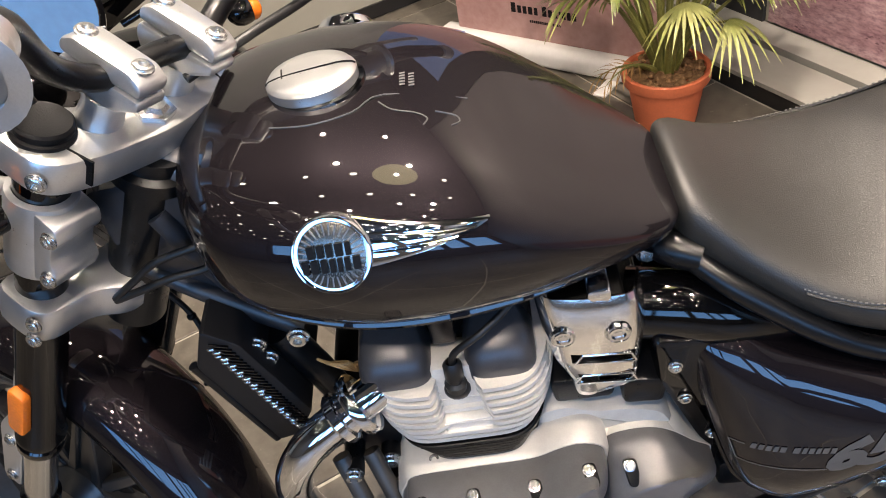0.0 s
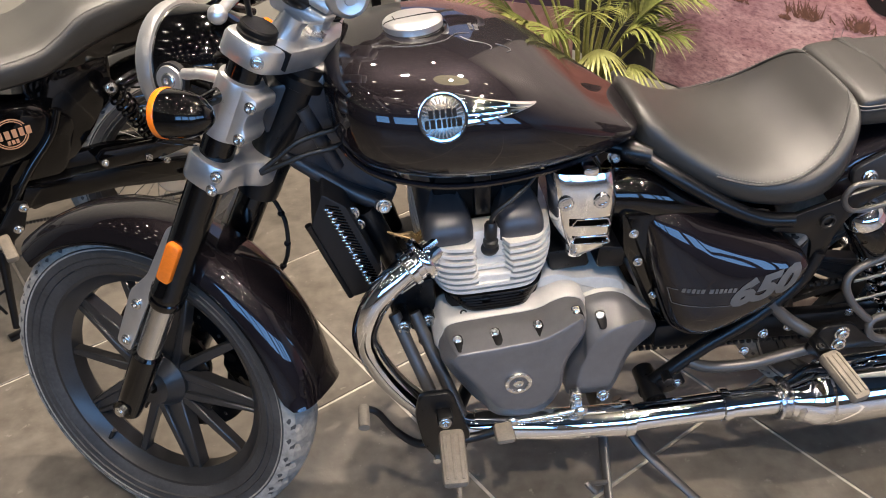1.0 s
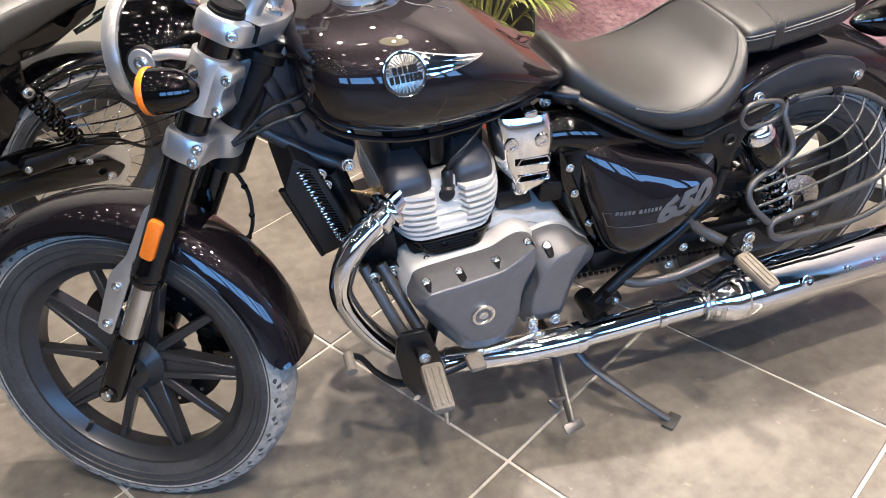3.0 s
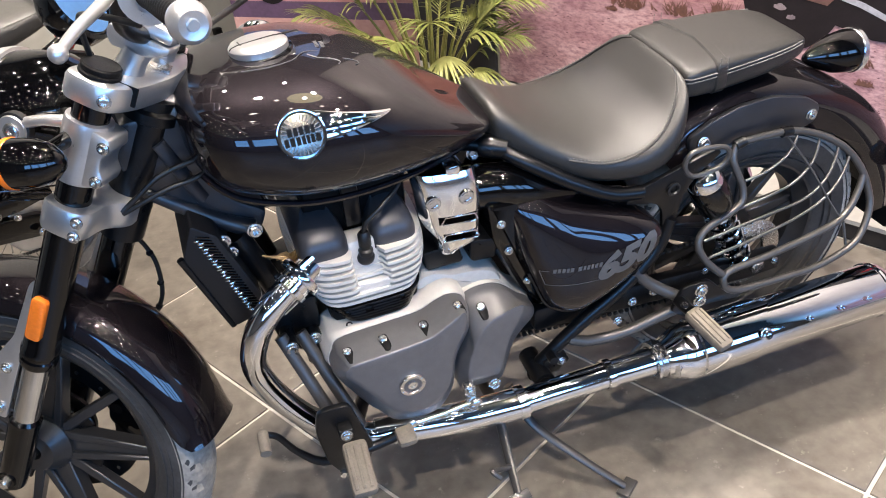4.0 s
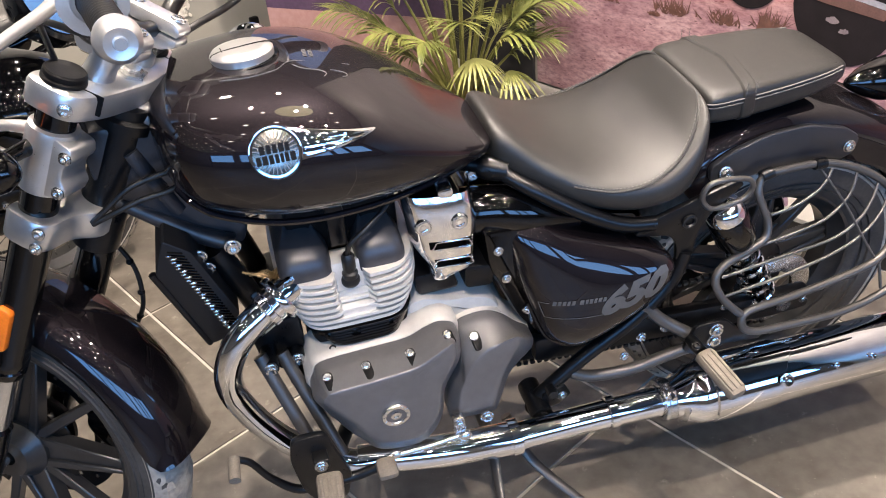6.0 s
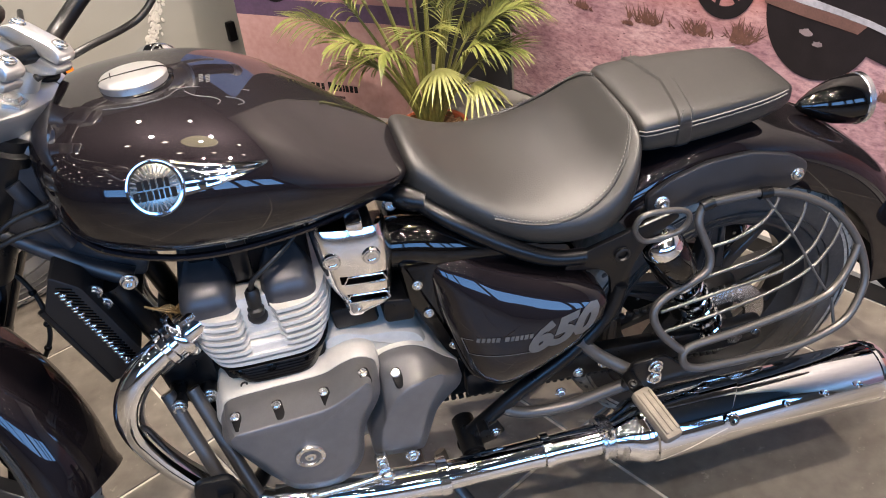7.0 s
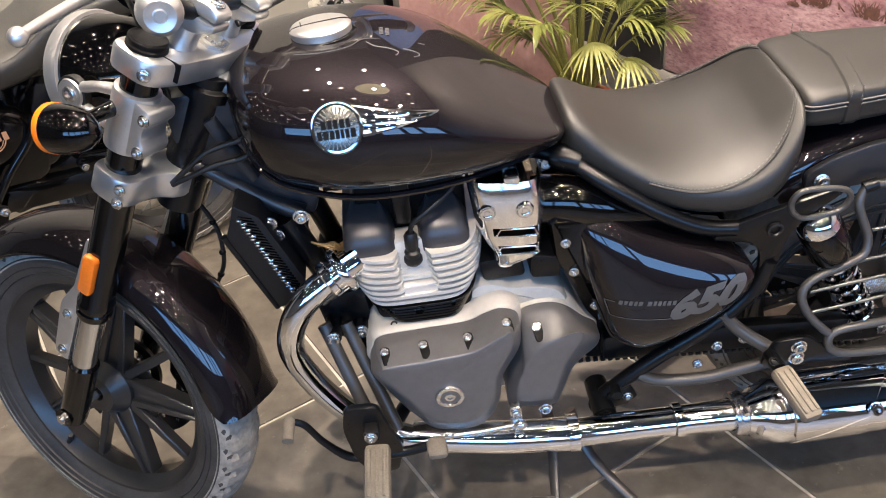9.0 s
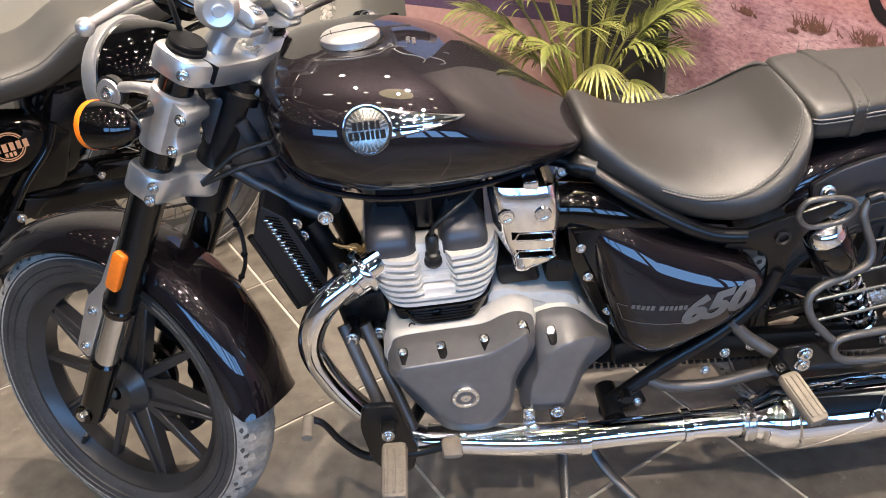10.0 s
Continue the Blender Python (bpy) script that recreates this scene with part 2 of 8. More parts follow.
def prism(bm, outline, lo, hi, plane="xz", bevel=0.0, seg=2):
    """A plate: an outline in the plane given, thick from lo to hi along the third axis."""
    def at(p, h):
        return {"xz": (p[0], h, p[1]), "xy": (p[0], p[1], h), "yz": (h, p[0], p[1])}[plane]
    part_bm = bmesh.new()
    A = [part_bm.verts.new(at(p, lo)) for p in outline]
    B = [part_bm.verts.new(at(p, hi)) for p in outline]
    n = len(outline)
    part_bm.faces.new(A)
    part_bm.faces.new(list(reversed(B)))
    for k in range(n):
        part_bm.faces.new((A[k], B[k], B[(k + 1) % n], A[(k + 1) % n]))
    bmesh.ops.recalc_face_normals(part_bm, faces=part_bm.faces)
    if bevel:
        sharp = [e for e in part_bm.edges if e.calc_face_angle(0) > 0.6]
        bmesh.ops.bevel(part_bm, geom=sharp, offset=bevel, segments=seg, affect="EDGES", profile=0.5)
    return join(bm, part_bm)


def join(bm, other, m=None):
    tmp = bpy.data.meshes.new("tmp")
    if m is not None:
        other.transform(m)
    other.to_mesh(tmp)
    other.free()
    bm.from_mesh(tmp)
    bpy.data.meshes.remove(tmp)
    return bm


def block(bm, centre, size, bevel=0.0, m=None, seg=2):
    b = bmesh.new()
    bmesh.ops.create_cube(b, size=1.0, matrix=Matrix.Diagonal((*size, 1)))
    if bevel:
        bmesh.ops.bevel(b, geom=list(b.edges), offset=bevel, segments=seg, affect="EDGES", profile=0.5)
    return join(bm, b, Matrix.Translation(centre) @ (m or Matrix.Identity(4)))


def ball(bm, centre, r, scale=(1, 1, 1), seg=16, m=None):
    b = bmesh.new()
    bmesh.ops.create_uvsphere(b, u_segments=seg, v_segments=max(6, seg // 2), radius=r, matrix=Matrix.Diagonal((*scale, 1)))
    return join(bm, b, Matrix.Translation(centre) @ (m or Matrix.Identity(4)))


def rounded(pts, r, n=4):
    """An outline with its corners rounded."""
    out, m = [], len(pts)
    for i in range(m):
        p, a, b = Vector(pts[i]), Vector(pts[i - 1]), Vector(pts[(i + 1) % m])
        da, db = a - p, b - p
        k = min(r, da.length * 0.45, db.length * 0.45)
        s, e = p + da.normalized() * k, p + db.normalized() * k
        for j in range(n + 1):
            t = j / n
            out.append(tuple(s * (1 - t) ** 2 + p * 2 * t * (1 - t) + e * t * t))
    return out


def bolt(bm, where, axis=(0, -1, 0), r=0.008, h=0.006):
    """A flanged hex-socket bolt head."""
    s, o, a = frame_of(axis)
    lathe(bm, [(0, 0), (r * 1.25, 0), (r * 1.25, h * 0.3), (r, h * 0.35), (r, h * 0.85), (r * 0.85, h), (r * 0.5, h), (r * 0.5, h * 0.4), (0, h * 0.4)], where, axis, 14)
    return bm


def mesh_of(name, bm, material, sharp=38):
    bmesh.ops.recalc_face_normals(bm, faces=bm.faces)
    me = bpy.data.meshes.new(name)
    bm.to_mesh(me)
    bm.free()
    me.materials.append(material)
    for p in me.polygons:
        p.use_smooth = True
    me.set_sharp_from_angle(angle=radians(sharp))
    return me


SPLIT = {"bolt", "frame_bolt", "clamp_bolt", "cooling_fin", "fin_end", "hose_clip", "hole", "slot", "spiral_bolt", "disc_rivet", "emblem_bar", "emblem_ray", "gusset_rib", "sidewall_rib", "rolled_edge", "switch_button", "muffler_bolt", "printed_highlight", "shift_joint", "stitch", "chain_link", "guard_brace", "head_web", "tube_clamp"}


def level(ob):
    return 0 if ob.parent is None else 1 + level(ob.parent)


def islands(bm):
    """The connected pieces of a bmesh, each as a bmesh of its own."""
    left, out = set(bm.verts), []
    while left:
        seed = left.pop()
        grp, todo = {seed}, [seed]
        while todo:
            for ed in todo.pop().link_edges:
                for v in ed.verts:
                    if v not in grp:
                        grp.add(v)
                        todo.append(v)
        left -= grp
        piece, at = bmesh.new(), {}
        faces = {f for v in grp for f in v.link_faces}
        for f in faces:
            for v in f.verts:
                if v not in at:
                    at[v] = piece.verts.new(v.co)
        for f in faces:
            piece.faces.new([at[v] for v in f.verts])
        out.append((min(v.index for v in grp), piece))
    return [q for _, q in sorted(out, key=lambda t: t[0])]


def part(name, bm, material, parent, label="", m=None, sharp=38):
    """One mesh object under a thing or under a part of it, never deeper than a part's part."""
    if m is not None:
        bm.transform(m)
    while level(parent) > 1:
        parent = parent.parent
    if name in SPLIT:
        bm.verts.index_update()
        bms = islands(bm)
        bm.free()
    else:
        bms = [bm]
    for one in bms:
        ob = new(name, mesh_of(name, one, material, sharp))
        ob.parent = parent
        if label:
            ob["label"] = label
    return ob


def thing(name, label, category, m=None, group="", kind=""):
    """An empty at a thing's base, to carry its parts."""
    ob = new(name)
    ob.empty_display_size = 0.05
    if m is not None:
        ob.matrix_world = m
    return tagged(ob, label, category, group, kind)


def single(name, bm, material, label, category, m=None, group="", kind="", sharp=38):
    ob = new(name, mesh_of(name, bm, material, sharp))
    if m is not None:
        ob.matrix_world = m
    return tagged(ob, label, category, group, kind)


def nb():
    return bmesh.new()


def subdiv(bm, cuts=1):
    bmesh.ops.subdivide_edges(bm, edges=list(bm.edges), cuts=cuts, use_grid_fill=True, smooth=1.0)
    return bm

# ---- the showroom ----
def quad_slab(bm, a, b, c, d, t):
    """A slab over four corners, t thick downwards."""
    up = [bm.verts.new(p) for p in (a, b, c, d)]
    dn = [bm.verts.new(Vector(p) - Vector((0, 0, t))) for p in (a, b, c, d)]
    bm.faces.new(up)
    bm.faces.new(reversed(dn))
    for k in range(4):
        bm.faces.new((up[k], dn[k], dn[(k + 1) % 4], up[(k + 1) % 4]))
    return bm


ULO, UHI, VLO, VHI = -4.6, 2.22, -5.3, 2.92      # the room, along the tile directions
bm = nb()
quad_slab(bm, uv(ULO, VLO, -0.004), uv(UHI, VLO, -0.004), uv(UHI, VHI, -0.004), uv(ULO, VHI, -0.004), 0.1)
floor = single("floor", bm, GROUT, "pale grout bed of a slate-grey tiled showroom floor", "floor", kind="structure")


def wall(name, a, b, h, t, material, label, openings=()):
    """A wall from a to b, t thick to its right side, with openings (start, end, sill, head) along it."""
    a, b = Vector(a), Vector(b)
    d = (b - a).normalized()
    s = Vector((d.y, -d.x, 0)) * t
    bm = nb()
    spans, x, length = [], 0.0, (b - a).length
    for o0, o1, z0, z1 in openings:
        spans += [(x, o0, 0, h), (o0, o1, 0, z0), (o0, o1, z1, h)]
        x = o1
    spans.append((x, length, 0, h))
    for x0, x1, z0, z1 in spans:
        if z1 - z0 < 1e-3 or x1 - x0 < 1e-3:
            continue
        p = [a + d * x0, a + d * x1, a + d * x1 + s, a + d * x0 + s]
        lo = [bm.verts.new((q.x, q.y, z0)) for q in p]
        hi = [bm.verts.new((q.x, q.y, z1)) for q in p]
        bm.faces.new(reversed(lo))
        bm.faces.new(hi)
        for k in range(4):
            bm.faces.new((lo[k], lo[(k + 1) % 4], hi[(k + 1) % 4], hi[k]))
    return single(name, bm, material, label, "wall", kind="structure")


wall("wall_north", uv(UHI + 0.2, VHI), uv(ULO, VHI), CEIL, 0.2, WALLPAINT, "matt grey-green painted showroom wall")
SE, SW = Vector((4.54, -3.5, 0)), Vector((-3.30, -3.5, 0))
wall("wall_east", SE, uv(UHI, VHI), CEIL, 0.2, WALLPAINT, "painted wall behind the desert mural")
wall("wall_west", uv(ULO, VHI), SW, CEIL, 0.2, DARKWALL, "charcoal wall closing the showroom")
wall("wall_south", SW, SE, CEIL, 0.2, DARKWALL, "charcoal shopfront wall with tall daylit windows", [(wx - ww / 2 + 3.30, wx + ww / 2 + 3.30, 1.10, 2.40) for wx, ww in WINDOWS])
bm = nb()
quad_slab(bm, uv(ULO, VLO, CEIL + 0.12), uv(UHI, VLO, CEIL + 0.12), uv(UHI, VHI, CEIL + 0.12), uv(ULO, VHI, CEIL + 0.12), 0.12)
single("ceiling", bm, CEILPAINT, "dark painted showroom ceiling", "ceiling", kind="structure")


# low plinth under the mural: black kick board, pale top with a groove
PU = 1.945
bm = nb()
for u0, u1, z0, z1 in ((PU, UHI, 0, 0.052),):
    p = [uv(u0, VLO + 0.3), uv(u1, VLO + 0.3), uv(u1, VHI), uv(u0, VHI)]
    quad_slab(bm, *[q + Vector((0, 0, z1)) for q in p], z1 - z0)
single("plinth", bm, SKIRT, "low black kick board under the mural", "plinth", kind="structure")
bm = nb()
for u0, u1, z in ((PU - 0.004, PU + 0.15, 0.066), (PU + 0.17, UHI - 0.004, 0.074)):
    p = [uv(u0, VLO + 0.3, z), uv(u1, VLO + 0.3, z), uv(u1, VHI - 0.004, z), uv(u0, VHI - 0.004, z)]
    quad_slab(bm, *p, z - 0.0525)
single("ledge", bm, LEDGE, "pale grey ledge along the mural's foot", "ledge", kind="structure")
bm = nb()
quad_slab(bm, uv(ULO + 0.01, VHI - 0.012, 0.055), uv(PU - 0.01, VHI - 0.012, 0.055), uv(PU - 0.01, VHI - 0.001, 0.055), uv(ULO + 0.01, VHI - 0.001, 0.055), 0.054)
single("baseboard", bm, SKIRT, "thin black skirting at the painted wall", "baseboard", kind="structure")

# ---- the motorcycle ----
# Its own frame: x rearwards, y to its right, z up; it leans on its side stand.
BIKE = Matrix.Translation((0, 0.916, 0)) @ pose(0, 0, 0, 0, 0, 1.8) @ pose(0, 0, 0, 4.8, 0, 0)
RAKE, STEER = radians(27.6), radians(-32)
fa = Vector((math.sin(RAKE), 0, math.cos(RAKE)))
fu0, fv0 = Vector((math.cos(RAKE), 0, -math.sin(RAKE))), Vector((0, 1, 0))
fu = fu0 * math.cos(STEER) + fv0 * math.sin(STEER)
fv = fv0 * math.cos(STEER) - fu0 * math.sin(STEER)
FC = Vector((-0.4965, -0.008, 0.321))                       # front wheel centre
FM = Matrix(((fu.x, fv.x, fa.x, FC.x), (fu.y, fv.y, fa.y, FC.y), (fu.z, fv.z, fa.z, FC.z), (0, 0, 0, 1)))
RC = Vector((1.0, 0, 0.323))                                # rear wheel centre

bike = thing("motorcycle", "dark brown metallic cruiser motorcycle leaning on its side stand", "motorcycle", BIKE)


def sgn_pow(c, e):
    return math.copysign(abs(c) ** e, c)


def section(x, ztop, zbot, hw, zw, e_top=0.72, e_bot=0.55, n=40, tuck=0.75):
    """A ring across the bike: domed above its widest height, tucked in below."""
    out = []
    for k in range(n):
        q = 2 * math.pi * k / n
        c, s = math.cos(q), math.sin(q)
        if s >= 0:
            out.append(Vector((x, hw * sgn_pow(c, e_top), zw + (ztop - zw) * abs(s) ** e_top)))
        else:
            out.append(Vector((x, hw * sgn_pow(c, e_bot) * (1 - (1 - tuck) * abs(s) ** 1.5), zw - (zw - zbot) * abs(s) ** e_bot)))
    return out


def smooth_rows(rows, steps=4):
    return [tuple(p) for p in spline_n(rows, steps)]


def spline_n(rows, steps):
    out, n = [], len(rows)
    for i in range(n - 1):
        a, b, c, d = (np.array(rows[max(i - 1, 0)]), np.array(rows[i]), np.array(rows[i + 1]), np.array(rows[min(i + 2, n - 1)]))
        for k in range(steps):
            t = k / steps
            out.append(0.5 * (2 * b + (c - a) * t + (2 * a - 5 * b + 4 * c - d) * t * t + (3 * b - a - 3 * c + d) * t ** 3))
    out.append(np.array(rows[-1], float))
    return out


# -- fuel tank --
ET = 0.72        # how square the tank's shoulders are
TANK = [  # x, top, bottom, half width, widest height
    (-0.100, 0.943, 0.900, 0.040, 0.920),
    (-0.097, 0.960, 0.868, 0.084, 0.914),
    (-0.080, 0.975, 0.838, 0.130, 0.905),
    (-0.045, 0.986, 0.812, 0.167, 0.895),
    (0.010, 0.990, 0.795, 0.188, 0.888),
    (0.070, 0.990, 0.784, 0.199, 0.882),
    (0.140, 0.979, 0.779, 0.197, 0.875),
    (0.210, 0.953, 0.778, 0.184, 0.863),
    (0.275, 0.908, 0.779, 0.163, 0.848),
    (0.335, 0.860, 0.784, 0.134, 0.828),
    (0.380, 0.828, 0.790, 0.104, 0.811),
    (0.402, 0.816, 0.795, 0.075, 0.806),
    (0.408, 0.812, 0.802, 0.045, 0.8075),
]
tank_rows = spline_n(TANK, 5)


def tank_at(x, y, out=0.0):
    """The height of the tank's upper skin at x, y, and the point pushed out along z."""
    xs = [r[0] for r in tank_rows]
    top, hw, zw = (float(np.interp(x, xs, [r[i] for r in tank_rows])) for i in (1, 3, 4))
    c = min(abs(y) / hw, 1) ** (1 / ET)
    return zw + (top - zw) * max(0.0, math.sqrt(max(0, 1 - c * c))) ** ET + out


def tank_side(x, z, out=0.0):
    """The left skin of the tank at x, z."""
    xs = [r[0] for r in tank_rows]
    top, bot, hw, zw = (float(np.interp(x, xs, [r[i] for r in tank_rows])) for i in (1, 2, 3, 4))
    if z >= zw:
        s = min((z - zw) / (top - zw), 1) ** (1 / ET)
        y = hw * math.sqrt(max(0, 1 - s * s)) ** ET
    else:
        s = min((zw - z) / (zw - bot), 1) ** (1 / 0.55)
        y = hw * math.sqrt(max(0, 1 - s * s)) ** 0.55 * (1 - 0.25 * s ** 1.5)
    return Vector((x, -y - out, z))


bm = nb()
loft(bm, [section(*r, n=56) for r in tank_rows])
tank = part("fuel_tank", bm, PAINT, bike, "glossy dark brown teardrop fuel tank")
bm = nb()       # seam along the tank's lower edge
rows = [r for r in tank_rows if -0.085 < r[0] < 0.37]
tube(bm, [(r[0], -r[3] * 0.765, r[2] + 0.006) for r in rows[::3]], 0.0055, 8, 3)
part("seam", bm, PAINT, tank)
bm = nb()
tube(bm, [(r[0], r[3] * 0.765, r[2] + 0.006) for r in rows[::3]], 0.0055, 8, 3)
part("seam", bm, PAINT, tank)
# filler cap with a hinged flap
bm = nb()
lathe(bm, [(0, 0.0145), (0.030, 0.014), (0.043, 0.0115), (0.047, 0.007), (0.047, -0.008)], (0.049, 0.006, 0.990), (-0.03, 0.09, 1), 48)
cap = part("filler_cap", bm, ALLOY, tank, "brushed silver round filler cap")
bm = nb()
lathe(bm, [(0.0475, 0.000), (0.052, -0.001), (0.054, -0.006), (0.0475, -0.009)], (0.049, 0.006, 0.989), (-0.03, 0.05, 1), 48)
part("cap_ring", bm, GLOSSBLACK, tank)
bm = nb()
tilt = Matrix.Translation((0.049, 0.006, 0.990)) @ pose(0, 0, 0, -5.1, -1.7, 8)
tube(bm, [tilt @ Vector((x, -0.003, h)) for x, h in ((-0.0462, 0.0090), (-0.0425, 0.0118), (-0.030, 0.0142), (0, 0.0147), (0.030, 0.0142), (0.0425, 0.0118), (0.0462, 0.0090))], 0.0009, 6, 3)
tube(bm, [tilt @ Vector((-0.028, y, 0.0144)) for y in (-0.008, 0.002, 0.012)], 0.0009, 6, 2)
part("flap_line", bm, MATTE, cap)

# -- rider seat and pillion seat --
SEAT = [  # x, top, bottom, half width, widest height
    (0.402, 0.815, 0.755, 0.060, 0.785),
    (0.408, 0.832, 0.742, 0.082, 0.785),
    (0.430, 0.826, 0.726, 0.100, 0.775),
    (0.480, 0.788, 0.698, 0.128, 0.743),
    (0.540, 0.757, 0.673, 0.156, 0.718),
    (0.600, 0.745, 0.658, 0.174, 0.706),
    (0.660, 0.750, 0.655, 0.182, 0.706),
    (0.710, 0.775, 0.664, 0.176, 0.718),
    (0.745, 0.808, 0.690, 0.158, 0.746),
    (0.765, 0.828, 0.735, 0.132, 0.780),
    (0.772, 0.826, 0.775, 0.100, 0.795),
]
seat = None
bm = nb()
loft(bm, [section(*r, 0.62, 0.6, 56, 0.86) for r in spline_n(SEAT, 5)])
seat = part("rider_seat", bm, LEATHER, bike, "dished black leather rider seat with stitched edge")


def arc_section(centre, r, a0, a1, sect, n=40, closed=True):
    """Sweeps (lateral, radial offset) pairs round a centre in the xz plane, from angle a0 to a1 in degrees."""
    rings = []
    for k in range(n + 1):
        q = radians(a0 + (a1 - a0) * k / max(n, 1))
        d = Vector((math.cos(q), 0, math.sin(q)))
        rings.append([Vector(centre) + d * (r + o) + Vector((0, y, 0)) for y, o in sect])
    return rings


def fender_section(hw, drop, t=0.003, n=9, round_by=0.7):
    """A rounded mudguard section: outer skin, then back along the inner skin."""
    outer = []
    for k in range(n + 1):
        q = math.pi * k / n
        outer.append((-hw * sgn_pow(math.cos(q), round_by), -drop * (1 - abs(math.sin(q)) ** (round_by + 0.05))))
    inner = [(y * (1 - t / hw), o - t) for y, o in reversed(outer)]
    return outer + inner


def pillow(bm, outline, levels):
    """A bulged panel: copies of an outline shrunk to their middle, stacked along y. levels: (scale, y)."""
    cx = sum(p[0] for p in outline) / len(outline)
    cz = sum(p[1] for p in outline) / len(outline)
    return loft(bm, [[Vector((cx + (p[0] - cx) * s, y, cz + (p[1] - cz) * s)) for p in outline] for s, y in levels])


def tyre(parent, R, rim_r, hw, m, grooves=42):
    bm = nb()
    lathe(bm, [(rim_r, -hw * 0.72), (rim_r + 0.012, -hw * 0.86), (rim_r + (R - rim_r) * 0.45, -hw), (R - 0.022, -hw * 0.92), (R - 0.014, -hw * 0.8), (R - 0.014, hw * 0.8), (R - 0.022, hw * 0.92), (rim_r + (R - rim_r) * 0.45, hw), (rim_r + 0.012, hw * 0.86), (rim_r, hw * 0.72)], (0, 0, 0), (0, 1, 0), 96, closed=True)
    t = part("tyre", bm, TYRE, parent, "black rubber tyre with a dusty tread", m)
    bm = nb()
    for rr, h in ((rim_r + 0.020, hw * 0.93), (R - 0.034, hw * 1.0), (rim_r + 0.034, hw * 0.985)):
        for s in (-1, 1):
            lathe(bm, [(rr - 0.0015, s * h * 0.97), (rr, s * (h + 0.0018)), (rr + 0.0015, s * h * 0.97)], (0, 0, 0), (0, 1, 0), 96)
    part("sidewall_rib", bm, TYRE, t, m=m)
    bm = nb()
    prof = [(-0.985, 0.036), (-0.940, 0.022), (-0.82, 0.0115), (-0.55, 0.0045), (-0.28, 0.0012), (0, 0), (0.28, 0.0012), (0.55, 0.0045), (0.82, 0.0115), (0.940, 0.022), (0.985, 0.036)]
    seg, rings = grooves * 4, []
    for k in range(seg):
        ring = []
        for i, (h, o) in enumerate(prof):
            cut = 0.0060 if (k + (i if i < 6 else 10 - i) // 2) % 4 == 0 and 0 < i < 10 and i != 5 else 0.0
            q = 2 * math.pi * k / seg
            ring.append(Vector(((R - o - cut) * math.cos(q), h * hw, (R - o - cut) * math.sin(q))))
        rings.append(ring + [Vector(((R - o - 0.012) * math.cos(q), h * hw * 0.93, (R - o - 0.012) * math.sin(q))) for h, o in reversed(prof)])
    loft(bm, rings, closed=True)
    part("tread", bm, TREAD, t, m=m, sharp=20)
    return t


def spoke(bm, q, r0, r1, w0, w1, d, gap=0.0):
    """A tapering spoke from the hub to the rim, with a groove along its face if gap is given."""
    ca, sa = math.cos(q), math.sin(q)
    rot = Matrix(((ca, 0, -sa, 0), (0, 1, 0, 0), (sa, 0, ca, 0), (0, 0, 0, 1)))
    b = nb()
    bars = [(-1, 1)] if not gap else [(-1, -gap), (gap, 1)]
    for lo, hi in bars:
        prism(b, [(r0, lo * w0), (r1, lo * w1), (r1, hi * w1), (r0, hi * w0)], -d, d * 0.9, "xz", 0.0025, 1)
    if gap:
        prism(b, [(r0, -w0 * 0.8), (r1, -w1 * 0.8), (r1, w1 * 0.8), (r0, w0 * 0.8)], -d * 0.6, d * 0.6, "xz")
    return join(bm, b, rot)


def wheel(parent, name, m, R, rim_r, hw, phase, label, hub=0.045):
    w = nb()
    lathe(w, [(rim_r + 0.009, -hw * 0.74), (rim_r + 0.010, -hw * 0.66), (rim_r - 0.008, -hw * 0.60), (rim_r - 0.022, -hw * 0.3), (rim_r - 0.022, hw * 0.3), (rim_r - 0.008, hw * 0.60), (rim_r + 0.010, hw * 0.66), (rim_r + 0.009, hw * 0.74), (rim_r - 0.006, hw * 0.70), (rim_r - 0.014, hw * 0.5), (rim_r - 0.030, hw * 0.3), (rim_r - 0.030, -hw * 0.3), (rim_r - 0.014, -hw * 0.5), (rim_r - 0.006, -hw * 0.70)], (0, 0, 0), (0, 1, 0), 96, closed=True)
    ob = part(name, w, RIM, parent, label, m)
    b = nb()
    lathe(b, [(0.016, -hub), (hub * 0.9, -hub), (hub * 1.1, -hub * 0.7), (hub * 1.35, -0.018), (hub * 1.35, 0.018), (hub * 1.1, hub * 0.7), (hub * 0.9, hub), (0.016, hub)], (0, 0, 0), (0, 1, 0), 40, closed=True)
    part("hub", b, RIM, ob, m=m)
    for k in range(5):
        b = nb()
        spoke(b, phase + k * 2 * math.pi / 5, hub * 1.1, rim_r - 0.020, 0.034, 0.015, 0.016, 0.42)
        part("spoke", b, RIM, ob, m=m)
        b = nb()
        spoke(b, phase + (k + 0.5) * 2 * math.pi / 5, hub * 1.1, rim_r - 0.020, 0.011, 0.0075, 0.012)
        part("spoke", b, RIM, ob, m=m)
    return ob


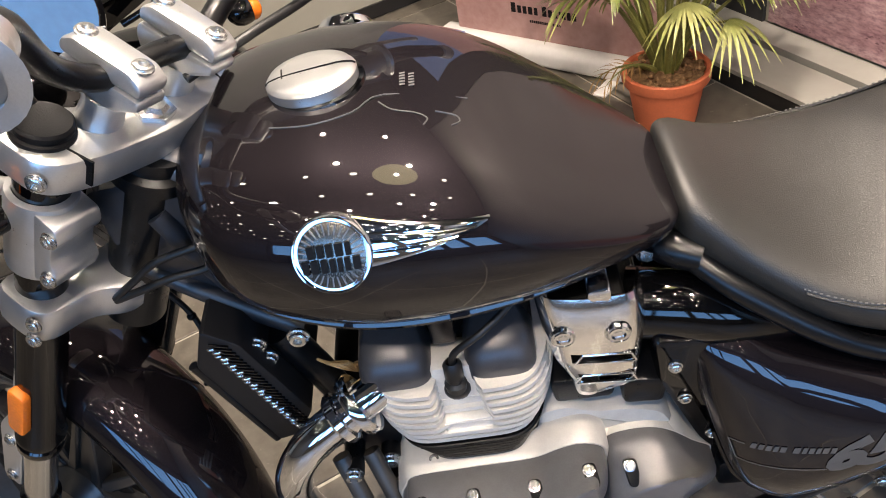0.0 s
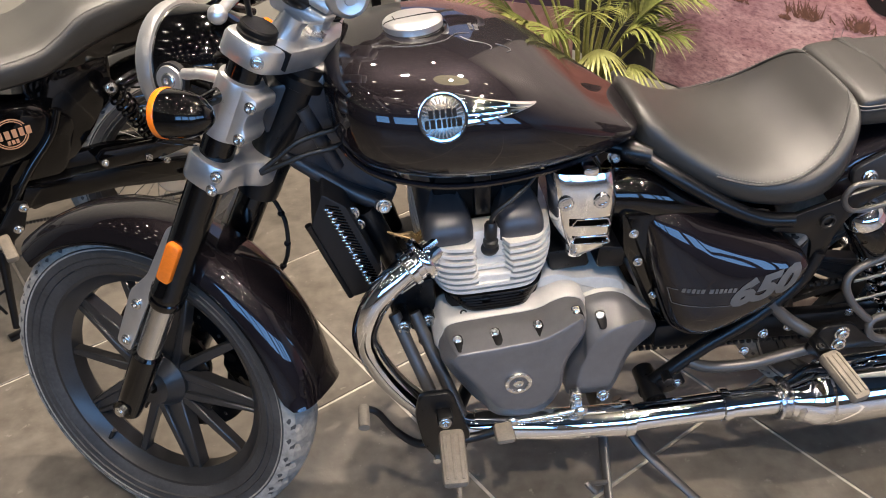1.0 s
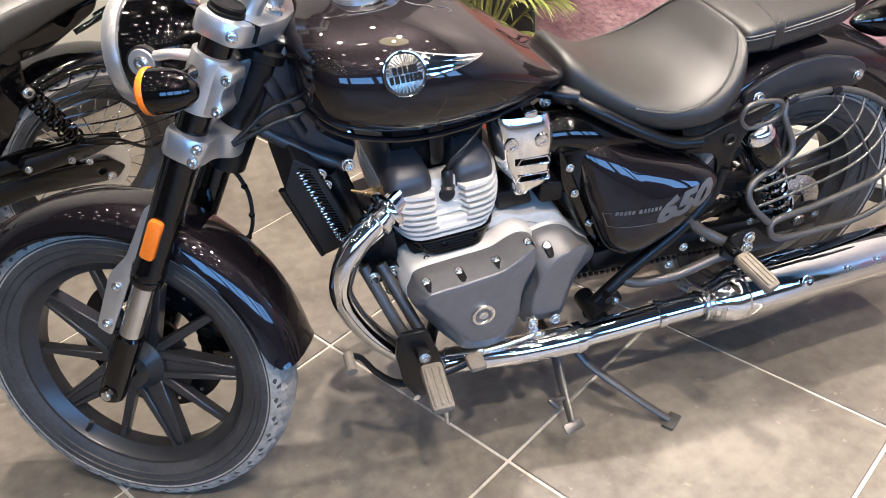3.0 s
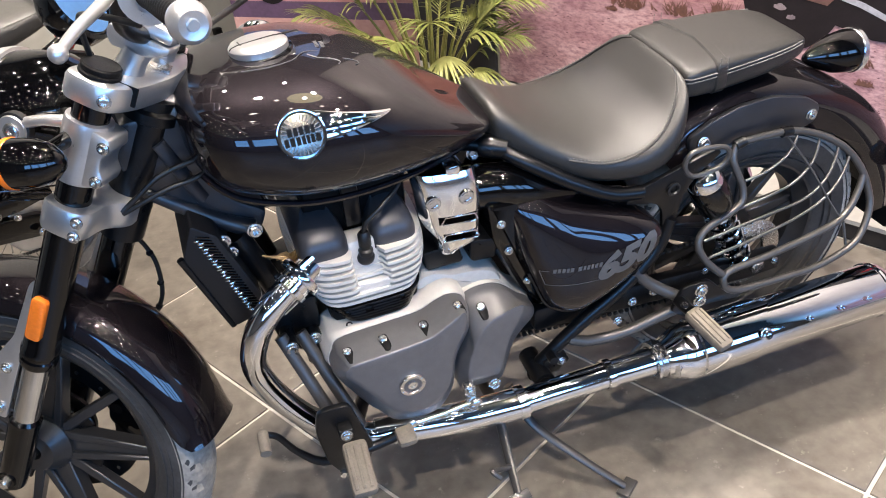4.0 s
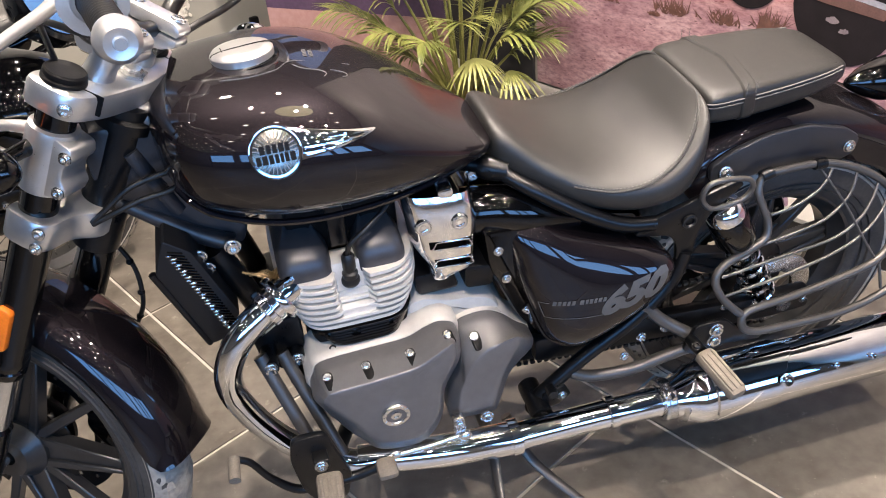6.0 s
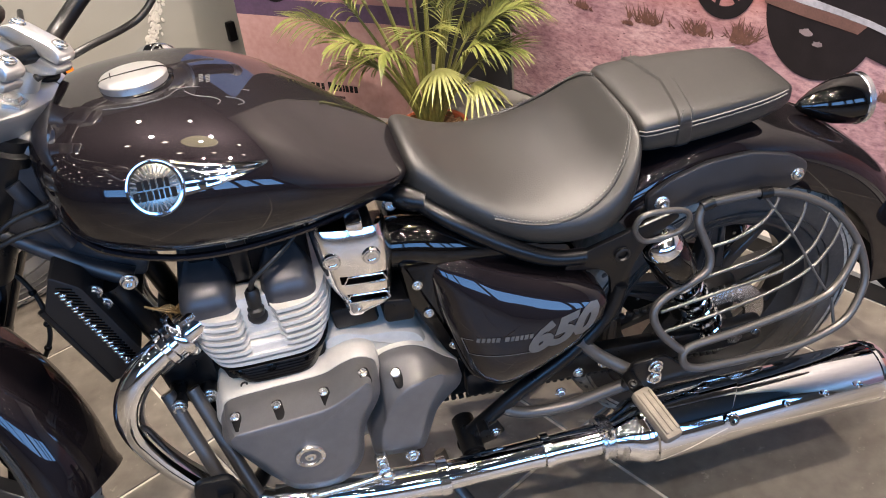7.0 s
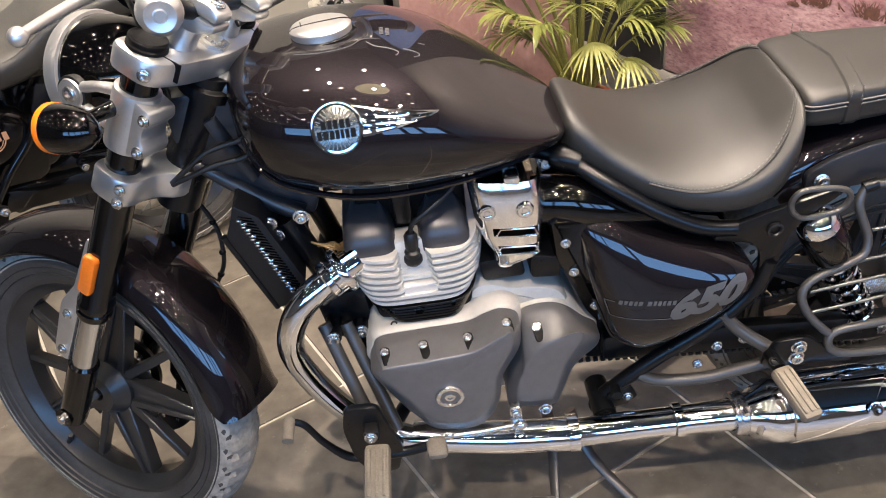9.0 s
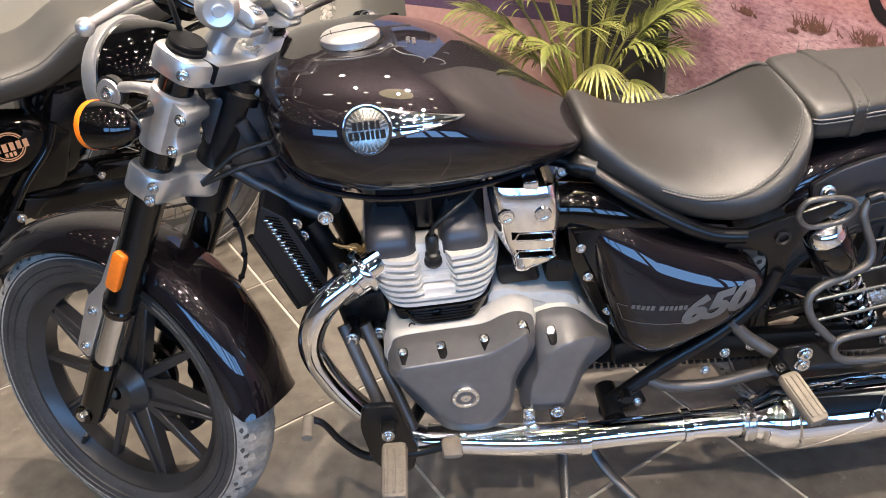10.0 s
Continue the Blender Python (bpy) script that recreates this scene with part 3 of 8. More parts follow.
def brake_disc(parent, m, r, y, holes=14):
    b = nb()
    seg = 84
    rings = []
    lathe(b, [(r * 0.66, y - 0.0025), (r, y - 0.0025), (r, y + 0.0025), (r * 0.66, y + 0.0025)], (0, 0, 0), (0, 1, 0), seg, closed=True)
    lathe(b, [(0.045, y - 0.006), (r * 0.42, y - 0.006), (r * 0.42, y + 0.002), (0.045, y + 0.002)], (0, 0, 0), (0, 1, 0), 40, closed=True)
    for k in range(7):
        q = 2 * math.pi * k / 7
        spoke(b, q, r * 0.36, r * 0.72, 0.010, 0.014, 0.002)
    d = part("brake_disc", b, SATIN, parent, m=m)
    b = nb()
    for k in range(holes * 2):
        q = 2 * math.pi * k / (holes * 2)
        rr = r * (0.76 if k % 2 else 0.89)
        lathe(b, [(0, y - 0.0035), (0.0042, y - 0.0035), (0.0042, y + 0.0035), (0, y + 0.0035)], (rr * math.cos(q), 0, rr * math.sin(q)), (0, 1, 0), 8)
    part("disc_rivet", b, STEEL, d, m=m)


# -- front wheel, mudguard, fork --
fw = wheel(bike, "front_wheel", FM, 0.330, 0.243, 0.052, radians(22.6), "black alloy front wheel with five split spokes")
tyre(fw, 0.330, 0.243, 0.052, FM)
brake_disc(fw, FM, 0.160, 0.062)
b = nb()
rod(b, (0, -0.132, 0), (0, 0.132, 0), 0.010)
part("axle", b, STEEL, fw, m=FM)
b = nb()
tube(b, [(-0.055, -0.025, -0.225), (-0.050, -0.03, -0.205), (-0.047, -0.035, -0.185)], 0.005, 8)
part("valve_stem", b, CABLE, fw, m=FM)
b = nb()
prism(b, rounded([(0.085, 0.06), (0.15, 0.03), (0.185, 0.10), (0.14, 0.165), (0.075, 0.13)], 0.015), 0.045, 0.09, "xz", 0.008)
for p in ((0.10, 0.10), (0.145, 0.085), (0.13, 0.135)):
    rod(b, (p[0], 0.037, p[1]), (p[0], 0.046, p[1]), 0.012, 16)
part("brake_caliper", b, GLOSSBLACK, bike, "black front brake caliper", FM)

b = nb()
rings = []
for k in range(57):     # the flanks run out in a round before the rear end
    a = 157 - 123 * k / 56
    f = min(1.0, max(0.0, (a - 34) / 11))
    rings += arc_section((0, 0, 0), 0.369, a, a, fender_section(0.076, 0.055 * (0.52 + 0.48 * math.sqrt(f * (2 - f)))), 0)
loft(b, rings)
ff = part("front_mudguard", b, PAINT, bike, "glossy dark brown front mudguard", FM)
b = nb()
for s in (-1, 1):
    q0, q1 = radians(150), radians(45)
    tube(b, [Vector((0.3175 * math.cos(q0 + (q1 - q0) * k / 16), s * 0.0755, 0.3175 * math.sin(q0 + (q1 - q0) * k / 16))) for k in range(17)], 0.0022, 6, 2)
part("rolled_edge", b, GLOSSBLACK, ff, m=FM)


def fork_leg(s):
    leg = nb()
    lathe(leg, [(0.014, -0.030), (0.024, -0.020), (0.026, 0.0), (0.026, 0.03), (0.027, 0.135), (0.021, 0.142)], (0, s * 0.1, 0), (0, 0, 1), 28)
    rod(leg, (0, s * 0.122, 0), (0, s * 0.128, 0), 0.018, 20)
    ob = part("fork_leg", leg, GLOSSBLACK, bike, "black telescopic fork leg with polished slider", FM)
    t = nb()
    rod(t, (0, s * 0.1, 0.13), (0, s * 0.1, 0.30), 0.0215, 28)
    part("slider", t, CASTALU, ob, "polished bare metal slider", FM)
    t = nb()
    lathe(t, [(0.022, 0.262), (0.028, 0.264), (0.030, 0.270), (0.030, 0.278), (0.0275, 0.281), (0.0275, 0.286), (0.031, 0.290), (0.031, 0.298), (0.0285, 0.303), (0.029, 0.54)], (0, s * 0.1, 0), (0, 0, 1), 28)
    part("shroud", t, GLOSSBLACK, ob, m=FM)
    t = nb()
    rod(t, (0, s * 0.1, 0.54), (0, s * 0.1, 0.79), 0.0265, 28)
    part("upper_tube", t, GLOSSBLACK, ob, m=FM)
    t = nb()
    lathe(t, [(0.0265, 0.782), (0.029, 0.786), (0.029, 0.792), (0.0265, 0.794), (0.0275, 0.796), (0.0275, 0.801), (0.025, 0.8035), (0.020, 0.8025), (0, 0.8025)], (0, s * 0.1, 0), (0, 0, 1), 28)
    part("fork_cap", t, MATTE, ob, m=FM)
    t = nb()
    rod(t, (0, s * 0.128, 0), (0, s * 0.134, 0), 0.011, 6)
    rod(t, (0, s * 0.134, 0), (0, s * 0.137, 0), 0.006, 12)
    part("axle_nut", t, STEEL, ob, m=FM)
    # mudguard bracket
    t = nb()
    prism(t, rounded([(-0.030, 0.12), (-0.062, 0.125), (-0.066, 0.25), (-0.045, 0.30), (-0.037, 0.41), (-0.014, 0.44), (-0.010, 0.30), (-0.026, 0.26)], 0.01), s * 0.104 - 0.003, s * 0.104 + 0.003, "xz", 0.002)
    br = part("mudguard_bracket", t, ALLOY, ob, "satin silver mudguard bracket", FM)
    t = nb()
    for u, w in ((-0.046, 0.231), (-0.044, 0.143)):
        bolt(t, (u, s * 0.107, w), (0, s, 0), 0.008, 0.006)
    part("bolt", t, STEEL, br, m=FM)
    if s < 0:
        t = nb()
        prism(t, rounded([(-0.013, 0.335), (0.013, 0.335), (0.013, 0.415), (-0.013, 0.415)], 0.009, 5), -0.139, -0.126, "xz", 0.003)
        part("reflector", t, ORANGE, ob, "oblong amber side reflector", FM)


for s in (-1, 1):
    fork_leg(s)

# triple clamps
b = nb()
prism(b, rounded([(-0.037, -0.136), (0.040, -0.138), (0.044, -0.07), (0.070, -0.04), (0.070, 0.04), (0.044, 0.07), (0.040, 0.138), (-0.037, 0.136), (-0.02, 0.06), (0.0, 0.04), (0.0, -0.04), (-0.02, -0.06)], 0.03, 5), 0.535, 0.585, "xy", 0.008)
lc = part("lower_triple_clamp", b, ALLOY, bike, "cast silver lower triple clamp", FM)
b = nb()
for w in (0.547, 0.572):
    for s in (-1, 1):
        bolt(b, (0.030, s * 0.1365, w), (0.1, s, 0), 0.0075, 0.006)
part("clamp_bolt", b, STEEL, lc, m=FM)
b = nb()
prism(b, rounded([(-0.040, -0.134), (0.036, -0.136), (0.055, -0.085), (0.065, 0), (0.055, 0.085), (0.036, 0.136), (-0.040, 0.134), (-0.032, 0.07), (-0.012, 0.05), (-0.012, -0.05), (-0.032, -0.07)], 0.026, 5), 0.748, 0.788, "xy", 0.008)
tc = part("top_triple_clamp", b, ALLOY, bike, "cast silver top triple clamp", FM)
b = nb()
for s in (-1, 1):
    bolt(b, (0.030, s * 0.134, 0.768), (0.4, s, 0), 0.008, 0.006)
lathe(b, [(0, 0.012), (0.012, 0.012), (0.016, 0.008), (0.022, 0.007), (0.022, 0)], (0.035, 0, 0.787), (0, 0, 1), 6)
part("clamp_bolt", b, STEEL, tc, m=FM)
for s in (-1, 1):
    b = nb()
    prism(b, [(0.024, s * 0.100 - 0.0012), (0.056, s * 0.096 - 0.0012), (0.056, s * 0.096 + 0.0012), (0.024, s * 0.100 + 0.0012)], 0.7600, 0.7884, "xy")
    part("clamp_slit", b, MATTE, tc, m=FM)
b = nb()
rod(b, (0.042, 0, 0.50), (0.042, 0, 0.75), 0.036, 28)
lathe(b, [(0.036, 0), (0.044, 0.004), (0.044, 0.02), (0.036, 0.024)], (0.042, 0, 0.71), (0, 0, 1), 28)
part("steering_head", b, SATIN, bike, m=FM)

# lamp brackets round the fork legs
for s in (-1, 1):
    b = nb()
    lathe(b, [(0.027, 0.622), (0.034, 0.625), (0.035, 0.632), (0.0345, 0.712), (0.033, 0.720), (0.027, 0.722)], (0, s * 0.1, 0), (0, 0, 1), 28)
    prism(b, rounded([(0.015, 0.626), (0.046, 0.632), (0.050, 0.650), (0.040, 0.662), (0.040, 0.682), (0.050, 0.695), (0.046, 0.712), (0.015, 0.718)], 0.006), s * 0.1 - 0.028, s * 0.1 + 0.028, "xz", 0.004)
    # forked arm that carries the headlamp
    for w0, w1 in ((0.705, 0.672), (0.640, 0.648)):
        tube(b, [(-0.020, s * 0.104, w0), (-0.060, s * 0.112, (w0 + w1) / 2 + 0.003), (-0.088, s * 0.112, w1)], [0.011, 0.008, 0.009], 10)
    lathe(b, [(0.007, -0.010), (0.021, -0.010), (0.0225, -0.006), (0.0225, 0.006), (0.021, 0.010), (0.007, 0.010)], (-0.096, s * 0.112, 0.660), (0, 1, 0), 28, closed=True)
    lb = part("lamp_bracket", b, ALLOY, bike, "cast silver headlamp and indicator bracket", FM)
    b = nb()
    for w in (0.643, 0.698):
        bolt(b, (0.040, s * 0.128, w), (0, s, 0), 0.0075, 0.006)
    bolt(b, (-0.096, s * 0.120, 0.660), (0, s, 0), 0.011, 0.006)
    part("bolt", b, STEEL, lb, m=FM)
    b = nb()
    lathe(b, [(0.0225, -0.013), (0.026, -0.012), (0.026, 0.0), (0.0225, 0.001)], (-0.096, s * 0.106, 0.660), (0, 1, 0), 24)
    part("rubber_grommet", b, CABLE, lb, m=FM)
    # indicator on a stalk
    b = nb()
    tube(b, [(-0.012, s * 0.12, 0.690), (-0.014, s * 0.165, 0.685), (-0.014, s * 0.20, 0.682)], [0.012, 0.010, 0.013], 14)
    hd = Vector((-0.886, 0, -0.463))
    lathe(b, [(0.0, -0.045), (0.012, -0.041), (0.024, -0.028), (0.032, -0.006), (0.0345, 0.016), (0.0345, 0.026)], Vector((-0.010, s * 0.205, 0.680)), hd, 28)
    ind = part("indicator", b, GLOSSBLACK, bike, "round gloss black indicator with an amber lens", FM)
    b = nb()
    lathe(b, [(0.0345, 0.026), (0.0352, 0.027), (0.0352, 0.035), (0.030, 0.040), (0, 0.043)], Vector((-0.010, s * 0.205, 0.680)), hd, 28)
    part("lens", b, AMBER, ind, "amber lens", FM)

# headlamp
hd = Vector((-0.886, 0, -0.463))
hc = Vector((-0.096, 0, 0.660))
b = nb()
lathe(b, [(0, -0.072), (0.035, -0.069), (0.063, -0.053), (0.084, -0.02), (0.090, 0.02), (0.091, 0.055)], hc, hd, 48)
hl = part("headlamp", b, GLOSSBLACK, bike, "gloss black round headlamp shell with a silver rim", FM)
b = nb()
lathe(b, [(0.091, 0.052), (0.096, 0.053), (0.0975, 0.060), (0.0965, 0.074), (0.093, 0.080), (0.088, 0.080), (0.086, 0.066)], hc, hd, 48)
part("headlamp_rim", b, ALLOY, hl, "silver rim", FM)
b = nb()
lathe(b, [(0.0875, 0.076), (0.06, 0.086), (0, 0.092)], hc, hd, 40)
part("headlamp_lens", b, CHROME, hl, m=FM)

# instrument pod
b = nb()
lathe(b, [(0, -0.035), (0.04, -0.03), (0.058, -0.01), (0.060, 0.012), (0.056, 0.018), (0.052, 0.014), (0, 0.012)], (-0.105, -0.005, 0.822), (0.55, 0, 0.83), 40)
inst = part("instrument_pod", b, GLOSSBLACK, bike, "round black instrument pod", FM)
b = nb()
lathe(b, [(0, 0.0135), (0.050, 0.0155)], (-0.105, -0.005, 0.822), (0.55, 0, 0.83), 40)
part("dial", b, mat("dial_glass", (0.02, 0.07, 0.17), 0.08, 0.0, 0.12, 12.0), inst, m=FM)

# handlebar
BARL = [(0.030, 0.0, 0.850), (0.030, -0.06, 0.850), (0.020, -0.11, 0.872), (0.030, -0.160, 0.935), (0.062, -0.205, 0.965), (0.120, -0.268, 0.978), (0.188, -0.344, 0.995)]
BARR = [(0.030, 0.0, 0.850), (0.030, 0.06, 0.850), (0.016, 0.11, 0.868), (0.018, 0.165, 0.925), (0.042, 0.225, 0.945), (0.082, 0.310, 0.955), (0.126, 0.394, 0.966)]
b = nb()
tube(b, list(reversed(BARL)) + BARR[1:], 0.0125, 14, 6)
bar = part("handlebar", b, SATIN, bike, "black tubular handlebar", FM)
for P in (BARL, BARR):
    a, e = Vector(P[-2]), Vector(P[-1])
    d = (e - a).normalized()
    b = nb()
    prof = [(0.0128, 0), (0.0175, 0.001), (0.018, 0.006)]
    for k in range(14):
        prof += [(0.0172, 0.010 + k * 0.0075), (0.0165, 0.013 + k * 0.0075), (0.0172, 0.016 + k * 0.0075)]
    prof += [(0.018, 0.118), (0.0128, 0.119)]
    lathe(b, prof, e - d * 0.119, d, 22)
    part("grip", b, MATTE, bar, "ribbed black rubber grip", FM)
    b = nb()
    lathe(b, [(0, 0.030), (0.006, 0.030), (0.007, 0.027), (0.015, 0.0285), (0.0205, 0.023), (0.0225, 0.013), (0.0205, 0.003), (0.013, 0.0), (0, 0)], e, d, 32)
    w = part("bar_end_weight", b, ALLOY, bar, "silver bar-end weight", FM)
    b = nb()
    lathe(b, [(0, 0.0262), (0.0035, 0.0262), (0.0055, 0.0285), (0.006, 0.0303)], e, d, 6)
    part("bolt", b, STEEL, w, m=FM)
    # switch housing
    c = e - d * 0.150
    b = nb()
    rod(b, c - d * 0.030, c + d * 0.028, 0.0225, 24)
    sd = d.cross(Vector((0, 0, 1))).normalized()
    ball(b, c + Vector((0, 0, 0.006)), 0.024, (1.0, 1.0, 0.9), 16)
    lathe(b, [(0.0225, 0), (0.034, 0.003), (0.036, 0.008), (0.0225, 0.009)], c + d * 0.024, d, 30)
    sw = part("switch_housing", b, ALLOY, bar, "satin silver switch housing", FM)
    b = nb()
    ball(b, c + Vector((0.006, 0, 0.024)), 0.008, (1.2, 1.0, 0.7), 12)
    part("switch_button", b, RED if P is BARR else MATTE, sw, m=FM)
    # lever and its perch
    side = -1 if P is BARL else 1
    fwd = (Vector((-1, 0, -0.25)) - d * Vector((-1, 0, -0.25)).dot(d)).normalized()
    q = e - d * 0.195
    b = nb()
    block(b, q + fwd * 0.018, (0.05, 0.03, 0.028), 0.008, None)
    part("lever_perch", b, ALLOY, bar, m=FM)
    b = nb()
    pv = q + fwd * 0.045
    if P is BARL:
        lv = [Vector((0.040, -0.200, 0.942)), Vector((0.060, -0.255, 0.940)), Vector((0.088, -0.350, 0.942)), Vector((0.117, -0.432, 0.946))]
    else:
        lv = [pv, pv + d * 0.05 + fwd * 0.020, pv + d * 0.12 + fwd * 0.026, pv + d * 0.190 + fwd * 0.040]
    tube(b, lv, [0.011, 0.0095, 0.0078, 0.0062], 12, flat=0.8)
    ball(b, lv[-1] + (lv[-1] - lv[-2]).normalized() * 0.006, 0.0095, (1, 1, 1), 16)
    part("lever", b, ALLOY, bar, "silver ball-end lever", FM)
for s in (-1, 1):
    b = nb()
    lathe(b, [(0.024, 0), (0.022, 0.006), (0.020, 0.022), (0.022, 0.040)], (0.014, s * 0.048, 0.786), (0.2, 0, 1), 20)
    prism(b, rounded([(-0.012, 0.818), (0.044, 0.822), (0.072, 0.838), (0.072, 0.849), (-0.020, 0.849), (-0.022, 0.834)], 0.008), s * 0.048 - 0.018, s * 0.048 + 0.018, "xz", 0.004)
    prism(b, rounded([(-0.020, 0.851), (0.072, 0.851), (0.074, 0.864), (0.060, 0.873), (-0.006, 0.873), (-0.021, 0.864)], 0.006), s * 0.048 - 0.018, s * 0.048 + 0.018, "xz", 0.005)
    rs = part("riser", b, ALLOY, bike, "silver handlebar riser clamp", FM)
    b = nb()
    for u in (-0.006, 0.058):
        bolt(b, (u, s * 0.048, 0.872), (0, 0, 1), 0.0085, 0.005)
    part("bolt", b, STEEL, rs, m=FM)

# -- frame --
def tube_part(name, pts, r, material=SATIN, label="", seg=14, steps=6, parent=None, m=None, smooth=True, flat=1.0, closed=False):
    b = nb()
    tube(b, pts, r, seg, steps, smooth=smooth, flat=flat, closed=closed)
    return part(name, b, material, parent or bike, label, m)


b = nb()        # backbone and headstock gusset
prism(b, rounded([(-0.200, 0.945), (-0.115, 0.950), (-0.072, 0.925), (-0.076, 0.853), (-0.066, 0.788), (-0.036, 0.760), (0.000, 0.735), (-0.014, 0.700), (-0.042, 0.712), (-0.100, 0.740), (-0.176, 0.812), (-0.200, 0.865)], 0.012), -0.060, 0.060, "xz", 0.008)
gusset = part("headstock_gusset", b, PRESSED, bike, "black pressed-steel headstock gusset")
b = nb()
for x, z in ((-0.105, 0.84), (-0.06, 0.79), (-0.085, 0.755)):
    rod(b, (x, -0.0635, z), (x, -0.060, z), 0.005, 12)
part("hole", b, CABLE, gusset)
b = nb()
for s in (-1, 1):
    tube(b, [(-0.180, s * 0.056, 0.826), (-0.13, s * 0.062, 0.784), (-0.08, s * 0.064, 0.742), (-0.03, s * 0.072, 0.715)], [0.010, 0.012, 0.014, 0.016], 12)
for s in (-1, 1):
    tube(b, [(-0.135, s * 0.062, 0.905), (-0.115, s * 0.064, 0.848), (-0.094, s * 0.062, 0.79)], 0.013, 12, flat=0.6)
part("gusset_rib", b, PRESSED, gusset)
tube_part("backbone", [(-0.15, 0, 0.93), (0.05, 0, 0.83), (0.25, 0, 0.78), (0.42, 0, 0.76)], 0.024, SATIN)
tube_part("headstock_cover", [(-0.155, -0.03, 0.965), (-0.11, -0.035, 0.945), (-0.06, -0.035, 0.925)], 0.024, COVERGREY, "grey cable shroud behind the headstock")
for s in (-1, 1):
    tube_part("engine_mount_tube", [(-0.062, s * 0.075, 0.715), (-0.03, s * 0.075, 0.62), (-0.005, s * 0.075, 0.52)], 0.020, SATIN)
    tube_part("downtube", [(-0.034, s * 0.130, 0.515), (0.032, s * 0.240, 0.330)], 0.0120, DOWNGREY)
    tube_part("downtube", [(0.002, s * 0.118, 0.500), (0.066, s * 0.225, 0.325)], 0.0120, DOWNGREY)
b = nb()
prism(b, rounded([(-0.045, 0.545), (0.045, 0.560), (0.045, 0.43), (0.005, 0.43), (-0.035, 0.47)], 0.012), -0.100, 0.100, "xz", 0.006)
for x, y, z in ((-0.020, -0.147, 0.496), (0.026, -0.120, 0.478), (0.019, -0.130, 0.437)):
    rod(b, (x, -0.06, z), (x, y, z), 0.014, 16)
part("engine_mount", b, SATIN, bike)
b = nb()
for p, r in (((-0.030, -0.105, 0.735), 0.0105), ((-0.083, -0.100, 0.725), 0.010), ((-0.075, -0.100, 0.700), 0.009), ((-0.020, -0.147, 0.496), 0.0105), ((0.026, -0.120, 0.478), 0.0105), ((0.019, -0.130, 0.437), 0.010)):
    bolt(b, p, (0, -1, 0), r, 0.010)
part("frame_bolt", b, STEEL, bike)
for s in (-1, 1):
    r = tube_part("seat_rail", [(0.345, s * 0.045, 0.765), (0.40, s * 0.080, 0.762), (0.455, s * 0.125, 0.735), (0.53, s * 0.155, 0.690), (0.60, s * 0.168, 0.655), (0.66, s * 0.172, 0.645)], 0.0138, SATIN)
    b = nb()
    lathe(b, [(0.019, -0.02), (0.021, -0.01), (0.021, 0.01), (0.017, 0.03)], (0.40, s * 0.080, 0.762), (0.1, s * 0.06, -0.01), 18)
    part("collar", b, SATIN, r)
    b = nb()
    prism(b, rounded([(0.620, 0.628), (0.645, 0.652), (0.745, 0.682), (0.812, 0.700), (0.822, 0.688), (0.772, 0.650), (0.756, 0.625), (0.745, 0.600), (0.740, 0.540), (0.712, 0.535), (0.706, 0.590), (0.690, 0.612)], 0.012), s * 0.172 - 0.006, s * 0.172 + 0.006, "xz", 0.003)
    br = part("frame_bracket", b, SATIN, bike, "black frame bracket with a round eye")
    b = nb()
    lathe(b, [(0.008, 0), (0.0135, 0), (0.0135, 0.006), (0.010, 0.007), (0.008, 0.004)], (0.723, s * 0.177, 0.637), (0, s, 0), 20)
    part("eye_bush", b, CABLE, br)
    tube_part("lower_rail", [(0.728, s * 0.172, 0.565), (0.705, s * 0.176, 0.500), (0.64, s * 0.180, 0.435), (0.55, s * 0.180, 0.370), (0.47, s * 0.178, 0.300), (0.44, s * 0.17, 0.26)], 0.0145, SATIN)
    tube_part("peg_loop", [(0.515, s * 0.185, 0.335), (0.555, s * 0.195, 0.322), (0.63, s * 0.205, 0.325), (0.70, s * 0.215, 0.350), (0.755, s * 0.225, 0.372)], 0.0115, GUARDGREY)
    tube_part("peg_strut", [(0.655, s * 0.180, 0.462), (0.69, s * 0.195, 0.425), (0.74, s * 0.220, 0.395)], 0.012, GUARDGREY)
b = nb()
bolt(b, (0.372, -0.062, 0.745), (0, -1, 0.2), 0.010, 0.008)
bolt(b, (0.805, -0.140, 0.690), (0, -1, 0.3), 0.011, 0.012)
for p in ((0.62, -0.192, 0.352), (0.70, -0.19, 0.40), (0.655, -0.185, 0.385), (0.494, -0.196, 0.292)):
    bolt(b, p, (0, -1, 0), 0.008, 0.007)
part("frame_bolt", b, STEEL, bike)

# -- engine --
b = nb()
prism(b, rounded([(0.050, 0.460), (0.075, 0.492), (0.230, 0.496), (0.330, 0.500), (0.405, 0.490), (0.425, 0.44), (0.41, 0.33), (0.35, 0.295), (0.11, 0.295), (0.055, 0.38)], 0.02), -0.140, 0.140, "xz", 0.012)
engine = part("engine", b, CASEGREY, bike, "grey alloy parallel-twin engine with finned head")


def fair(pts, n=5):
    return [tuple(p) for p in spline([Vector((p[0], p[1], p[2])) for p in pts], n, True)]


